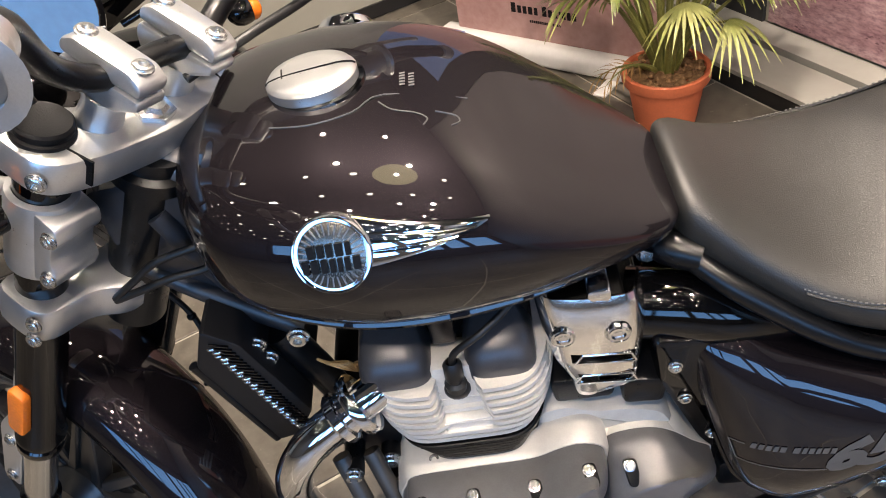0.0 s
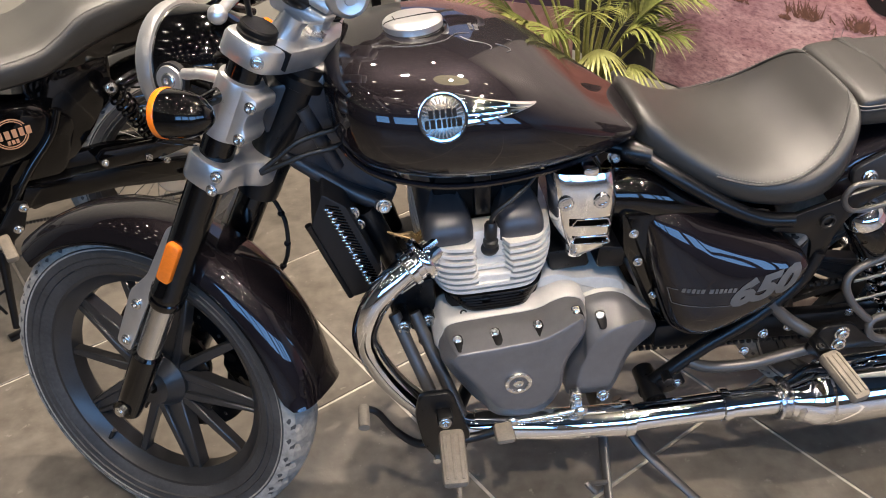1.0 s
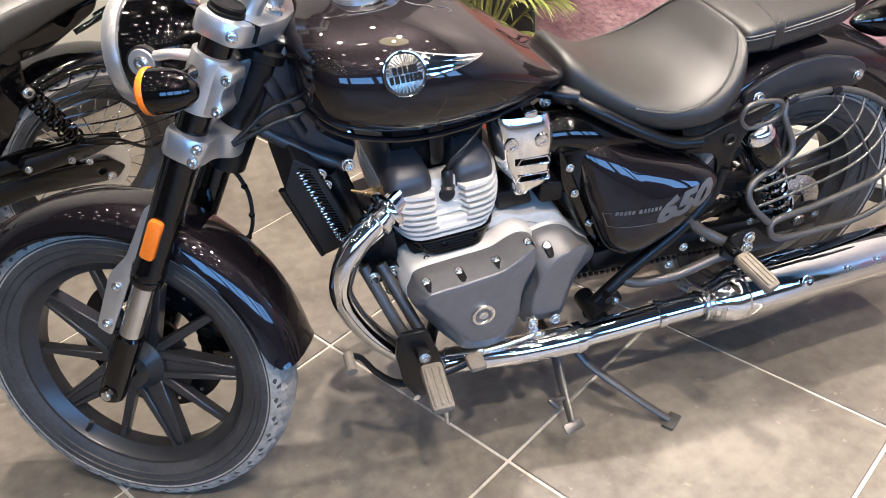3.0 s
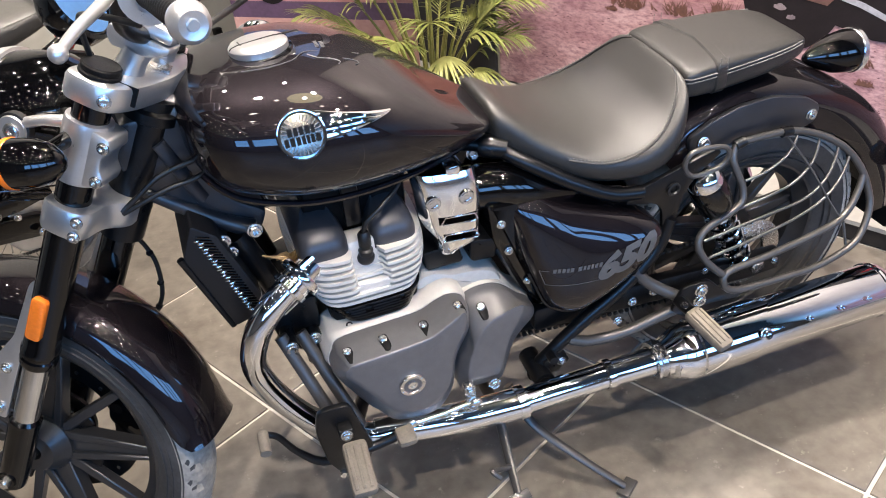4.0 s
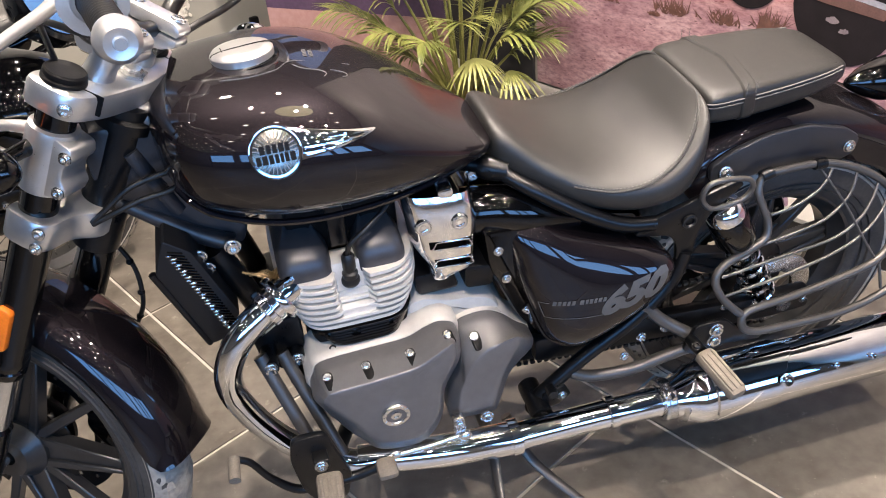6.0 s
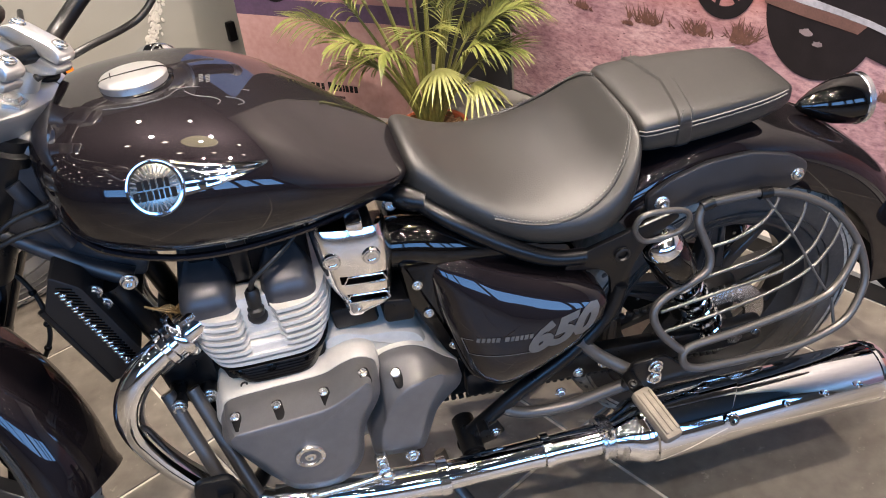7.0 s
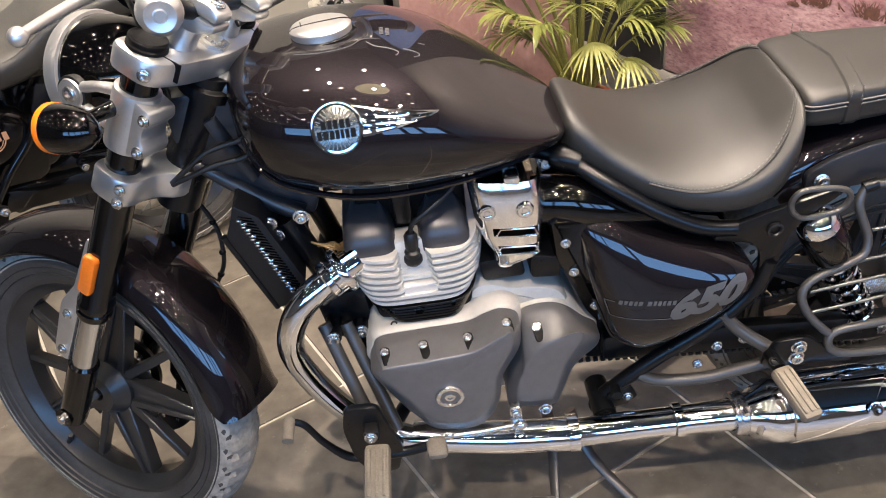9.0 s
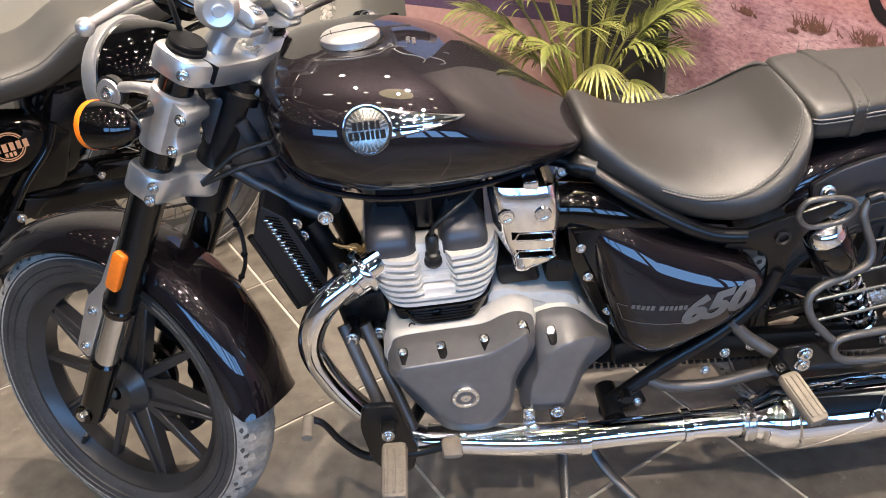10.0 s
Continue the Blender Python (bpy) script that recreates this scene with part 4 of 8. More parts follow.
def grown(pts, d):
    """An outline moved outwards by d in the xz plane."""
    out, n = [], len(pts)
    cx, cz = sum(p[0] for p in pts) / n, sum(p[1] for p in pts) / n
    for k in range(n):
        a, c = pts[k - 1], pts[(k + 1) % n]
        t = Vector((c[0] - a[0], c[1] - a[1]))
        q = Vector((t.y, -t.x)).normalized()
        if q.x * (pts[k][0] - cx) + q.y * (pts[k][1] - cz) < 0:
            q = -q
        out.append((pts[k][0] + q.x * d, pts[k][1] + q.y * d))
    return out


RIM1 = fair([(0.038, 0.460, -0.186), (0.046, 0.482, -0.180), (0.062, 0.504, -0.175), (0.131, 0.509, -0.173), (0.210, 0.512, -0.173), (0.245, 0.526, -0.169), (0.273, 0.532, -0.167), (0.299, 0.518, -0.171), (0.302, 0.487, -0.179), (0.295, 0.457, -0.187), (0.265, 0.409, -0.199), (0.254, 0.357, -0.212), (0.233, 0.322, -0.221), (0.199, 0.305, -0.226), (0.135, 0.314, -0.224), (0.103, 0.348, -0.215), (0.082, 0.375, -0.208), (0.043, 0.440, -0.191)])
FACE1 = fair([(0.055, 0.484, -0.236), (0.060, 0.492, -0.236), (0.074, 0.497, -0.236), (0.141, 0.500, -0.236), (0.207, 0.506, -0.236), (0.241, 0.519, -0.234), (0.268, 0.534, -0.232), (0.279, 0.538, -0.232), (0.283, 0.523, -0.233), (0.278, 0.502, -0.236), (0.252, 0.451, -0.240), (0.242, 0.394, -0.244), (0.224, 0.364, -0.246), (0.194, 0.346, -0.248), (0.138, 0.356, -0.247), (0.112, 0.388, -0.245), (0.093, 0.422, -0.242), (0.058, 0.470, -0.237)])
RIM2 = fair([(0.306, 0.488, -0.143), (0.330, 0.502, -0.139), (0.365, 0.502, -0.139), (0.393, 0.487, -0.144), (0.422, 0.457, -0.152), (0.444, 0.438, -0.157), (0.441, 0.416, -0.163), (0.414, 0.394, -0.169), (0.392, 0.371, -0.176), (0.368, 0.317, -0.191), (0.352, 0.302, -0.195), (0.289, 0.307, -0.194), (0.271, 0.317, -0.191), (0.276, 0.380, -0.173), (0.304, 0.437, -0.158)], 4)
FACE2 = fair([(0.304, 0.426, -0.210), (0.320, 0.454, -0.209), (0.342, 0.475, -0.208), (0.369, 0.484, -0.207), (0.394, 0.489, -0.206), (0.405, 0.486, -0.206), (0.404, 0.471, -0.207), (0.389, 0.445, -0.209), (0.373, 0.413, -0.211), (0.354, 0.350, -0.215), (0.341, 0.336, -0.216), (0.294, 0.341, -0.216), (0.286, 0.350, -0.215), (0.292, 0.392, -0.212), (0.299, 0.411, -0.211)], 4)
b = nb()        # pale castings that show as a rim round the covers, and the gearbox shoulder
g1 = grown(RIM1, 0.006)
loft(b, [[Vector((p[0], y, p[1])) for p in g1] for y in (-0.09, -0.156)] + [[Vector((p[0], -0.166, p[1])) for p in grown(RIM1, 0.002)]])
part("crankcase_flange", b, CASEGREY, engine, "pale cast crankcase flange", sharp=50)
b = nb()
g2 = grown(RIM2, 0.002)
loft(b, [[Vector((p[0], y, p[1])) for p in g2] for y in (-0.08, -0.130)] + [[Vector((p[0], -0.137, p[1])) for p in grown(RIM2, 0.001)]])
part("gearbox_flange", b, CASEGREY, engine, sharp=50)
b = nb()
prism(b, rounded([(0.222, 0.47), (0.226, 0.548), (0.262, 0.556), (0.296, 0.538), (0.345, 0.534), (0.385, 0.518), (0.405, 0.47)], 0.016), -0.128, 0.14, "xz", 0.012)
part("crankcase_top", b, CASEGREY, engine, "pale cast crankcase shoulder")


def shell(rim, face, levels):
    """A cover: rings from its rim to its face. levels: (how far in the outline, how far out the depth)."""
    rings = [[Vector((p[0], -0.120, p[1])) for p in rim]]
    for f, g in levels:
        rings.append([Vector((p[0] + (q[0] - p[0]) * f, p[2] + (q[2] - p[2]) * g, p[1] + (q[1] - p[1]) * f)) for p, q in zip(rim, face)])
    cx, cy, cz = (sum(q[i] for q in face) / len(face) for i in (0, 2, 1))
    last = rings[-1]
    for k in (0.92, 0.55, 0.15):
        rings.append([Vector((cx + (p.x - cx) * k, cy + (p.y - cy) * k - 0.0012, cz + (p.z - cz) * k)) for p in last])
    return rings


b = nb()
loft(b, shell(RIM1, FACE1, ((0.0, 0.0), (0.0, 0.10), (0.05, 0.24), (0.16, 0.38), (0.55, 0.70), (0.80, 0.88), (0.93, 0.965), (1.0, 1.0))))
c1 = part("clutch_cover", b, COVERGREY, engine, "satin dark grey engine side cover", sharp=60)
b = nb()
loft(b, shell(RIM2, FACE2, ((0.0, 0.0), (0.0, 0.12), (0.05, 0.26), (0.15, 0.38), (0.80, 0.88), (0.93, 0.965), (1.0, 1.0))))
c2 = part("sprocket_cover", b, COVERGREY, engine, "satin dark grey sprocket cover", sharp=60)


def cover_bolt(x, z, y, parent, turn):
    """A bolt on a black inset that paints a slot's shade down the cover's shoulder."""
    w = nb()
    prism(w, rounded([(-0.0085, 0.009), (0.0085, 0.009), (0.0088, -0.018), (0.002, -0.027), (-0.006, -0.025)], 0.007, 4), -0.0006, 0.008, "xz", 0.0004)
    part("well_shade", w, MATTE, parent, "matte black inset painting the shade of a bolt slot", m=Matrix.Translation((x, y, z)) @ pose(0, 0, 0, -turn, 0, 6))
    w = nb()
    bolt(w, (x - 0.001, y, z), (0, -math.cos(radians(turn)), math.sin(radians(turn))), 0.0060, 0.0055)
    part("cover_bolt", w, STEEL, parent)


for x, z in ((0.068, 0.5035), (0.134, 0.5085), (0.210, 0.5125), (0.277, 0.5345)):
    cover_bolt(x, z, -0.2050, c1, 76)
cover_bolt(0.331, 0.4890, -0.1800, c2, 56)
b = nb()        # round metal badge with raised bars
BY = -0.2440
lathe(b, [(0, 0.002), (0.017, 0.002), (0.018, 0.004), (0.024, 0.004), (0.0255, 0.002), (0.0255, -0.003)], (0.167, BY, 0.415), (0, -1, 0), 40)
for k in range(12):
    q = k * math.pi / 6
    block(b, (0.167 + 0.0212 * math.cos(q), BY - 0.0043, 0.415 + 0.0212 * math.sin(q)), (0.004, 0.001, 0.0045), 0, pose(0, 0, 0, 0, -math.degrees(q), 0))
lathe(b, [(0.005, 0.0040), (0.0085, 0.0040), (0.0085, 0.002), (0.005, 0.002)], (0.167, BY, 0.415), (0, -1, 0), 20, closed=True)
badge = part("badge", b, CASTALU, c1, "round silver metal badge")
b = nb()
lathe(b, [(0.0092, 0.0024), (0.0165, 0.0024), (0.0165, 0.0018), (0.0092, 0.0018)], (0.167, BY, 0.415), (0, -1, 0), 30, closed=True)
part("badge_field", b, COVERGREY, c1)


def fin_ring(z0, hx0, hx1, hy, t, notch, right=0.176, n=64):
    """One cooling fin: a slab that steps inwards round the plug recess."""
    rings = []
    cx, hw = (hx0 + hx1) / 2, (hx1 - hx0) / 2
    for k in range(n + 1):
        x = hx0 + (hx1 - hx0) * (0.5 - 0.5 * math.cos(math.pi * k / n))
        s = min(1.0, abs(x - cx) / hw)
        y = hy * max(0.0, 1 - s ** 5.5) ** 0.38 + 1e-4
        y -= notch * min(1, max(0, (x - 0.110) / 0.005)) * min(1, max(0, (right - x) / 0.010))
        rings.append([Vector((x, -y, z0 - t)), Vector((x, y, z0 - t)), Vector((x, y, z0 + t)), Vector((x, -y, z0 + t))])
    return rings


b = nb()
prism(b, rounded([(0.062, 0.50), (0.228, 0.50), (0.236, 0.67), (0.050, 0.67)], 0.03), -0.132, 0.132, "xz", 0.012)
head = part("cylinder_block", b, MATTE, engine, "cylinder barrel and head with silver fins")
b = nb()
prism(b, rounded([(0.045, 0.572), (0.245, 0.572), (0.250, 0.672), (0.040, 0.672)], 0.03), -0.130, 0.130, "xz", 0.012)
part("head_casting", b, CASEGREY, head)
for k in range(8):
    b = nb()
    notch = (0.0, 0.0, 0.006, 0.018, 0.024, 0.027, 0.029, 0.030)[k]
    taper = (0.016, 0.010, 0.005, 0.002, 0.0, 0.0, 0.002, 0.004)[k]
    loft(b, fin_ring(0.567 + k * 0.0140, 0.020 + taper, 0.260 - taper * 1.1, 0.166 - taper * 0.4, 0.0033, notch, 0.181 - 0.0022 * k))
    part("fin", b, FINMAT, head, "bare machined cooling fin" if k == 0 else "")
for k in range(6):
    b = nb()
    loft(b, fin_ring(0.5215 + k * 0.0074, 0.070 - 0.006 * k, 0.226 + 0.004 * k, 0.158 + 0.0012 * k, 0.0021, 0))
    part("fin", b, GLOSSBLACK, head)
b = nb()
for x in (0.088, 0.118, 0.175, 0.205):
    bolt(b, (x, -0.146, 0.503), (0, -0.5, 1), 0.007, 0.012)
part("bolt", b, SATIN, head)
b = nb()        # cast web in the plug recess
prism(b, [(0.111, 0.684), (0.111, 0.604), (0.172, 0.604), (0.164, 0.684)], -0.141, -0.10, "xz", 0.004)
prism(b, rounded([(0.114, 0.601), (0.117, 0.575), (0.170, 0.575), (0.173, 0.601)], 0.004), -0.1575, -0.10, "xz", 0.002)
part("head_web", b, FINMAT, head)
for x0, x1, lean in ((0.028, 0.114, 0.0), (0.151, 0.234, 0.0)):
    b = nb()        # domed rocker cover
    rings = []
    for z, gx, hy in ((0.660, 0.0, 0.150), (0.680, 0.0, 0.151), (0.693, 0.002, 0.148), (0.706, 0.006, 0.139), (0.716, 0.012, 0.124), (0.723, 0.020, 0.102), (0.726, 0.028, 0.074)):
        rings.append([Vector((q[0], q[1], z + (0.010 if q[1] > -0.09 else 0.0))) for q in rounded([(x0 + gx, -hy), (x1 - gx, -hy), (x1 - gx, hy), (x0 + gx, hy)], 0.028, 6)])
    loft(b, rings)
    part("rocker_cover", b, ROCKER, head, "charcoal domed rocker cover", sharp=60)
b = nb()
prism(b, rounded([(0.045, 0.66), (0.235, 0.66), (0.235, 0.79), (0.06, 0.79)], 0.015), -0.088, 0.088, "xz", 0.01)
part("head_top", b, MATTE, head)
b = nb()        # coil bracket, plug cap and lead
prism(b, [(0.118, 0.700), (0.146, 0.700), (0.146, 0.785), (0.118, 0.785)], -0.118, -0.106, "xz", 0.003)
part("plug_shield", b, SATIN, head)
b = nb()
lathe(b, [(0.006, 0), (0.012, 0.004), (0.013, 0.014), (0.009, 0.018), (0.011, 0.024), (0.011, 0.046), (0.007, 0.052)], (0.138, -0.150, 0.655), (0.02, 0.02, 1), 18)
ball(b, (0.138, -0.144, 0.648), 0.016, (1, 0.7, 1), 14)
part("plug_cap", b, CABLE, head)
tube_part("plug_lead", [(0.139, -0.149, 0.704), (0.146, -0.152, 0.726), (0.175, -0.150, 0.748), (0.21, -0.130, 0.765), (0.235, -0.10, 0.785)], 0.0042, CABLE, parent=head)

# chrome throttle-body cover: a curved shell with two real slots
ZS = [0.604, 0.610, 0.618, 0.626, 0.633, 0.639, 0.655, 0.666, 0.676, 0.692, 0.702, 0.715, 0.730, 0.745, 0.758, 0.766, 0.772]
XL = [(0.604, 0.272), (0.618, 0.268), (0.634, 0.264), (0.645, 0.258), (0.672, 0.247), (0.725, 0.241), (0.772, 0.236)]
XR = [(0.604, 0.305), (0.614, 0.311), (0.622, 0.346), (0.641, 0.354), (0.715, 0.360), (0.772, 0.354)]
b = nb()
NX = 18
grid = []
for z in ZS:
    xl, xr = (float(np.interp(z, [q[0] for q in t], [q[1] for q in t])) for t in (XL, XR))
    row = []
    for k in range(NX + 1):
        s = 2 * k / NX - 1
        y = -0.155 + 0.007 * s * s + 0.034 * s ** 10 + 0.010 * abs((z - 0.685) / 0.085) ** 5
        row.append(b.verts.new((xl + (xr - xl) * k / NX, y, z - 0.09 * (xl + (xr - xl) * k / NX - 0.300))))
    grid.append(row)
for i in range(len(ZS) - 1):
    for k in range(NX):
        if i in (5, 8) and 4 <= k <= 15:
            continue
        b.faces.new((grid[i][k], grid[i][k + 1], grid[i + 1][k + 1], grid[i + 1][k]))
bmesh.ops.recalc_face_normals(b, faces=b.faces)
if sum(f.normal.y for f in b.faces) > 0:
    bmesh.ops.reverse_faces(b, faces=b.faces)
bmesh.ops.solidify(b, geom=list(b.faces), thickness=0.003)
tb = part("throttle_cover", b, CHROMECOVER, bike, "polished chrome throttle-body cover with two slots", sharp=45)
for z0, z1, w in ((0.639, 0.655, 0.034), (0.676, 0.692, 0.033)):
    b = nb()        # raised, bevelled frame round the slot
    rim = [(0.309 - w, z0 + 0.0027), (0.309 - w + 0.007, z1 - 0.001), (0.309 + w - 0.006, z1 - 0.006), (0.309 + w, z0 - 0.003), (0.309 + w - 0.004, z0 - 0.0055), (0.309 - w + 0.005, z0 + 0.0005)]
    tube(b, [(x, -0.1535, z) for x, z in rim], 0.0017, 8, 1, closed=True, smooth=False)
    part("slot_frame", b, CHROMECOVER, tb)
b = nb()
prism(b, rounded([(0.292, 0.758), (0.318, 0.758), (0.318, 0.784), (0.292, 0.784)], 0.006), -0.145, -0.085, "xz", 0.004)
part("cover_lug", b, CHROME, tb)
b = nb()
prism(b, rounded([(0.252, 0.755), (0.335, 0.755), (0.345, 0.69), (0.338, 0.635), (0.315, 0.612), (0.285, 0.612), (0.268, 0.65)], 0.008), -0.126, -0.03, "xz", 0.004)
part("throttle_body", b, MATTE, tb)
b = nb()
for x, z in ((0.263, 0.727), (0.322, 0.725)):
    lathe(b, [(0, 0.004), (0.004, 0.004), (0.005, 0.002), (0.007, 0.002), (0.008, 0.005), (0.0105, 0.005), (0.012, 0.002), (0.0135, 0.004), (0.015, 0.0)], (x, -0.1515 if x < 0.3 else -0.1535, z), (0, -1, 0), 26)
part("spiral_bolt", b, CHROME, tb)
# air-box trunk and black side housing
tube_part("air_trunk", [(0.345, -0.085, 0.690), (0.40, -0.100, 0.692), (0.455, -0.105, 0.675), (0.53, -0.09, 0.645)], [0.043, 0.042, 0.043, 0.046], GLOSSBLACK, "gloss black intake trunk", 24)
b = nb()
prism(b, rounded([(0.362, 0.685), (0.43, 0.68), (0.465, 0.55), (0.495, 0.45), (0.475, 0.40), (0.425, 0.47), (0.372, 0.60)], 0.015), -0.146, 0.146, "xz", 0.012)
prism(b, rounded([(0.45, 0.70), (0.66, 0.64), (0.70, 0.55), (0.62, 0.44), (0.47, 0.44)], 0.02), -0.12, 0.12, "xz", 0.012)
ab = part("air_box", b, GLOSSBLACK, bike)
b = nb()
for p in ((0.402, -0.147, 0.575), (0.388, -0.147, 0.640), (0.440, -0.147, 0.490)):
    bolt(b, p, (0, -1, 0), 0.007, 0.006)
part("bolt", b, STEEL, ab)
b = nb()
prism(b, rounded([(0.245, 0.60), (0.315, 0.60), (0.325, 0.555), (0.25, 0.555)], 0.01), -0.12, 0.12, "xz", 0.006)
prism(b, rounded([(0.33, 0.615), (0.385, 0.605), (0.38, 0.56), (0.33, 0.565)], 0.01), -0.14, 0.12, "xz", 0.006)
part("starter_cover", b, SATIN, engine)

b = nb()        # added block between the frame rails: a black box and the gap's shade
prism(b, rounded([(0.45, 0.445), (0.72, 0.445), (0.70, 0.33), (0.63, 0.285), (0.43, 0.300)], 0.02), -0.100, 0.100, "xz", 0.010)
part("battery_tray", b, MATTE, bike)

# painted side cover
SCL = [(1.0, 0.0), (0.988, 0.008), (0.955, 0.0155), (0.89, 0.0235), (0.79, 0.0305), (0.65, 0.0365), (0.48, 0.0405), (0.3, 0.0428), (0.1, 0.0438)]
SC = fair([(p[0], p[1], 0) for p in ((0.405, 0.668), (0.424, 0.682), (0.459, 0.678), (0.503, 0.657), (0.555, 0.637), (0.634, 0.612), (0.678, 0.592), (0.691, 0.572), (0.688, 0.560), (0.679, 0.542), (0.637, 0.503), (0.592, 0.476), (0.546, 0.452), (0.504, 0.439), (0.477, 0.448), (0.459, 0.463), (0.443, 0.504), (0.421, 0.578), (0.411, 0.627))], 3)


def cover_rim(x, z):
    """How far out the side cover's rim stands: it leans outwards to the rear and to its foot."""
    return 0.1243 + 0.1738 * (x - 0.4095) - 0.2986 * (z - 0.6586)


def bulge(bm, side):
    cx, cz = sum(p[0] for p in SC) / len(SC), sum(p[1] for p in SC) / len(SC)
    rings = []
    for q, h in [(1.0, -0.035)] + SCL:
        pts = [(cx + (p[0] - cx) * q, cz + (p[1] - cz) * q) for p in SC]
        rings.append([Vector((x, side * (cover_rim(x, z) + h), z)) for x, z in pts])
    return loft(bm, rings)


for s in (-1, 1):
    b = nb()
    bulge(b, s)
    sc = part("side_cover", b, PAINT, bike, "glossy dark brown side cover with silver lettering")
    b = nb()
    low = [p for p in SC if p[1] < 0.548 + 0.3 * (p[0] - 0.45) and p[1] < 0.57]
    low = sorted(low, key=lambda p: math.atan2(p[1] - 0.56, p[0] - 0.53))
    tube(b, [(p[0], s * (cover_rim(p[0], p[1]) - 0.004), p[1] - 0.005) for p in low], 0.0040, 8, 2)
    part("cover_lip", b, GLOSSBLACK, sc)
    if s < 0:
        side_cover = sc

# -- lettering and tank badge --
def letters(text, size, depth=0.0006, shear=0.0, bold=0.0):
    """A bmesh of set type in the xy plane, its middle at the origin."""
    cu = bpy.data.curves.new("type", "FONT")
    cu.body, cu.size, cu.extrude, cu.shear, cu.align_x, cu.align_y = text, size, depth, shear, "CENTER", "CENTER"
    cu.resolution_u = 3
    cu.offset = bold
    ob = bpy.data.objects.new("type", cu)
    scene.collection.objects.link(ob)
    me = bpy.data.meshes.new_from_object(ob.evaluated_get(bpy.context.evaluated_depsgraph_get()))
    out = bmesh.new()
    out.from_mesh(me)
    bpy.data.objects.remove(ob)
    bpy.data.curves.remove(cu)
    bpy.data.meshes.remove(me)
    return out


FACE_LEFT = Matrix(((1, 0, 0, 0), (0, 0, -1, 0), (0, 1, 0, 0), (0, 0, 0, 1)))   # type read from the bike's left side


def side_cover_y(x, z):
    """Height of the side cover's face, by its shrunken outlines."""
    cx, cz = sum(p[0] for p in SC) / len(SC), sum(p[1] for p in SC) / len(SC)
    lv = [(q, -h) for q, h in SCL]
    best = 0.0
    q = math.atan2(z - cz, x - cx)
    r = math.hypot(x - cx, z - cz)
    lim = 0.2
    for i in range(len(SC)):
        a, c = SC[i], SC[(i + 1) % len(SC)]
        d1, d2 = (a[0] - cx, a[1] - cz), (c[0] - cx, c[1] - cz)
        den = math.cos(q) * (d2[1] - d1[1]) - math.sin(q) * (d2[0] - d1[0])
        if abs(den) < 1e-9:
            continue
        t = (d1[0] * (d2[1] - d1[1]) - d1[1] * (d2[0] - d1[0])) / den
        k = (d1[0] * math.sin(q) - d1[1] * math.cos(q)) / den
        if t > 0 and -1e-6 <= k <= 1 + 1e-6:
            lim = t
    s = min(r / lim, 1.0)
    return -cover_rim(x, z) + float(np.interp(s, [v[0] for v in reversed(lv)], [v[1] for v in reversed(lv)]))


def drape(bm, out):
    for v in bm.verts:
        v.co.y = side_cover_y(v.co.x, v.co.z) - out
    return bm


b = letters("650", 0.078, 0.0, 0.55, 0.0046)
bmesh.ops.subdivide_edges(b, edges=list(b.edges), cuts=1)
b.transform(Matrix.Translation((0.594, 0, 0.546)) @ Matrix.Rotation(radians(-13), 4, "Y") @ FACE_LEFT @ Matrix.Diagonal((1.00, 0.72, 1, 1)))
part("number_decal", drape(b, 0.0012), SILVERTXT, side_cover, "silver-grey slanted number decal")
b = nb()
A = Matrix.Translation((0.508, 0, 0.547)) @ Matrix.Rotation(radians(-2.5), 4, "Y") @ Matrix.Diagonal((0.88, 1, 0.82, 1))
x = -0.050
for k, w in enumerate((0.008, 0.008, 0.008, 0.007, 0.009, 0.0, 0.010, 0.007, 0.008, 0.007, 0.009, 0.008)):
    if w:
        bb = nb()
        prism(bb, [(x, -0.005), (x + w * 0.8, -0.005), (x + w * 0.8 + 0.003, 0.005), (x + 0.003, 0.005)], -0.0003, 0.0003)
        join(b, bb, A)
    x += (w or 0.005) + 0.0008
for p0, p1 in (((-0.065, -0.036), (0.042, -0.036)), ((-0.065, -0.036), (-0.073, 0.0)), ((-0.073, 0.0), (-0.055, 0.0))):
    bb = nb()
    d = Vector((p1[0] - p0[0], 0, p1[1] - p0[1]))
    n = Vector((-d.z, 0, d.x)).normalized() * 0.0009
    steps = 8
    for j in range(steps):
        a, c = Vector((p0[0], 0, p0[1])) + d * (j / steps), Vector((p0[0], 0, p0[1])) + d * ((j + 1) / steps)
        bb.faces.new([bb.verts.new(v) for v in (a - n, c - n, c + n, a + n)])
    join(b, bb, A)
part("script_decal", drape(b, 0.0012), SILVERTXT, side_cover, "small silver lettering drawn as plain bars")

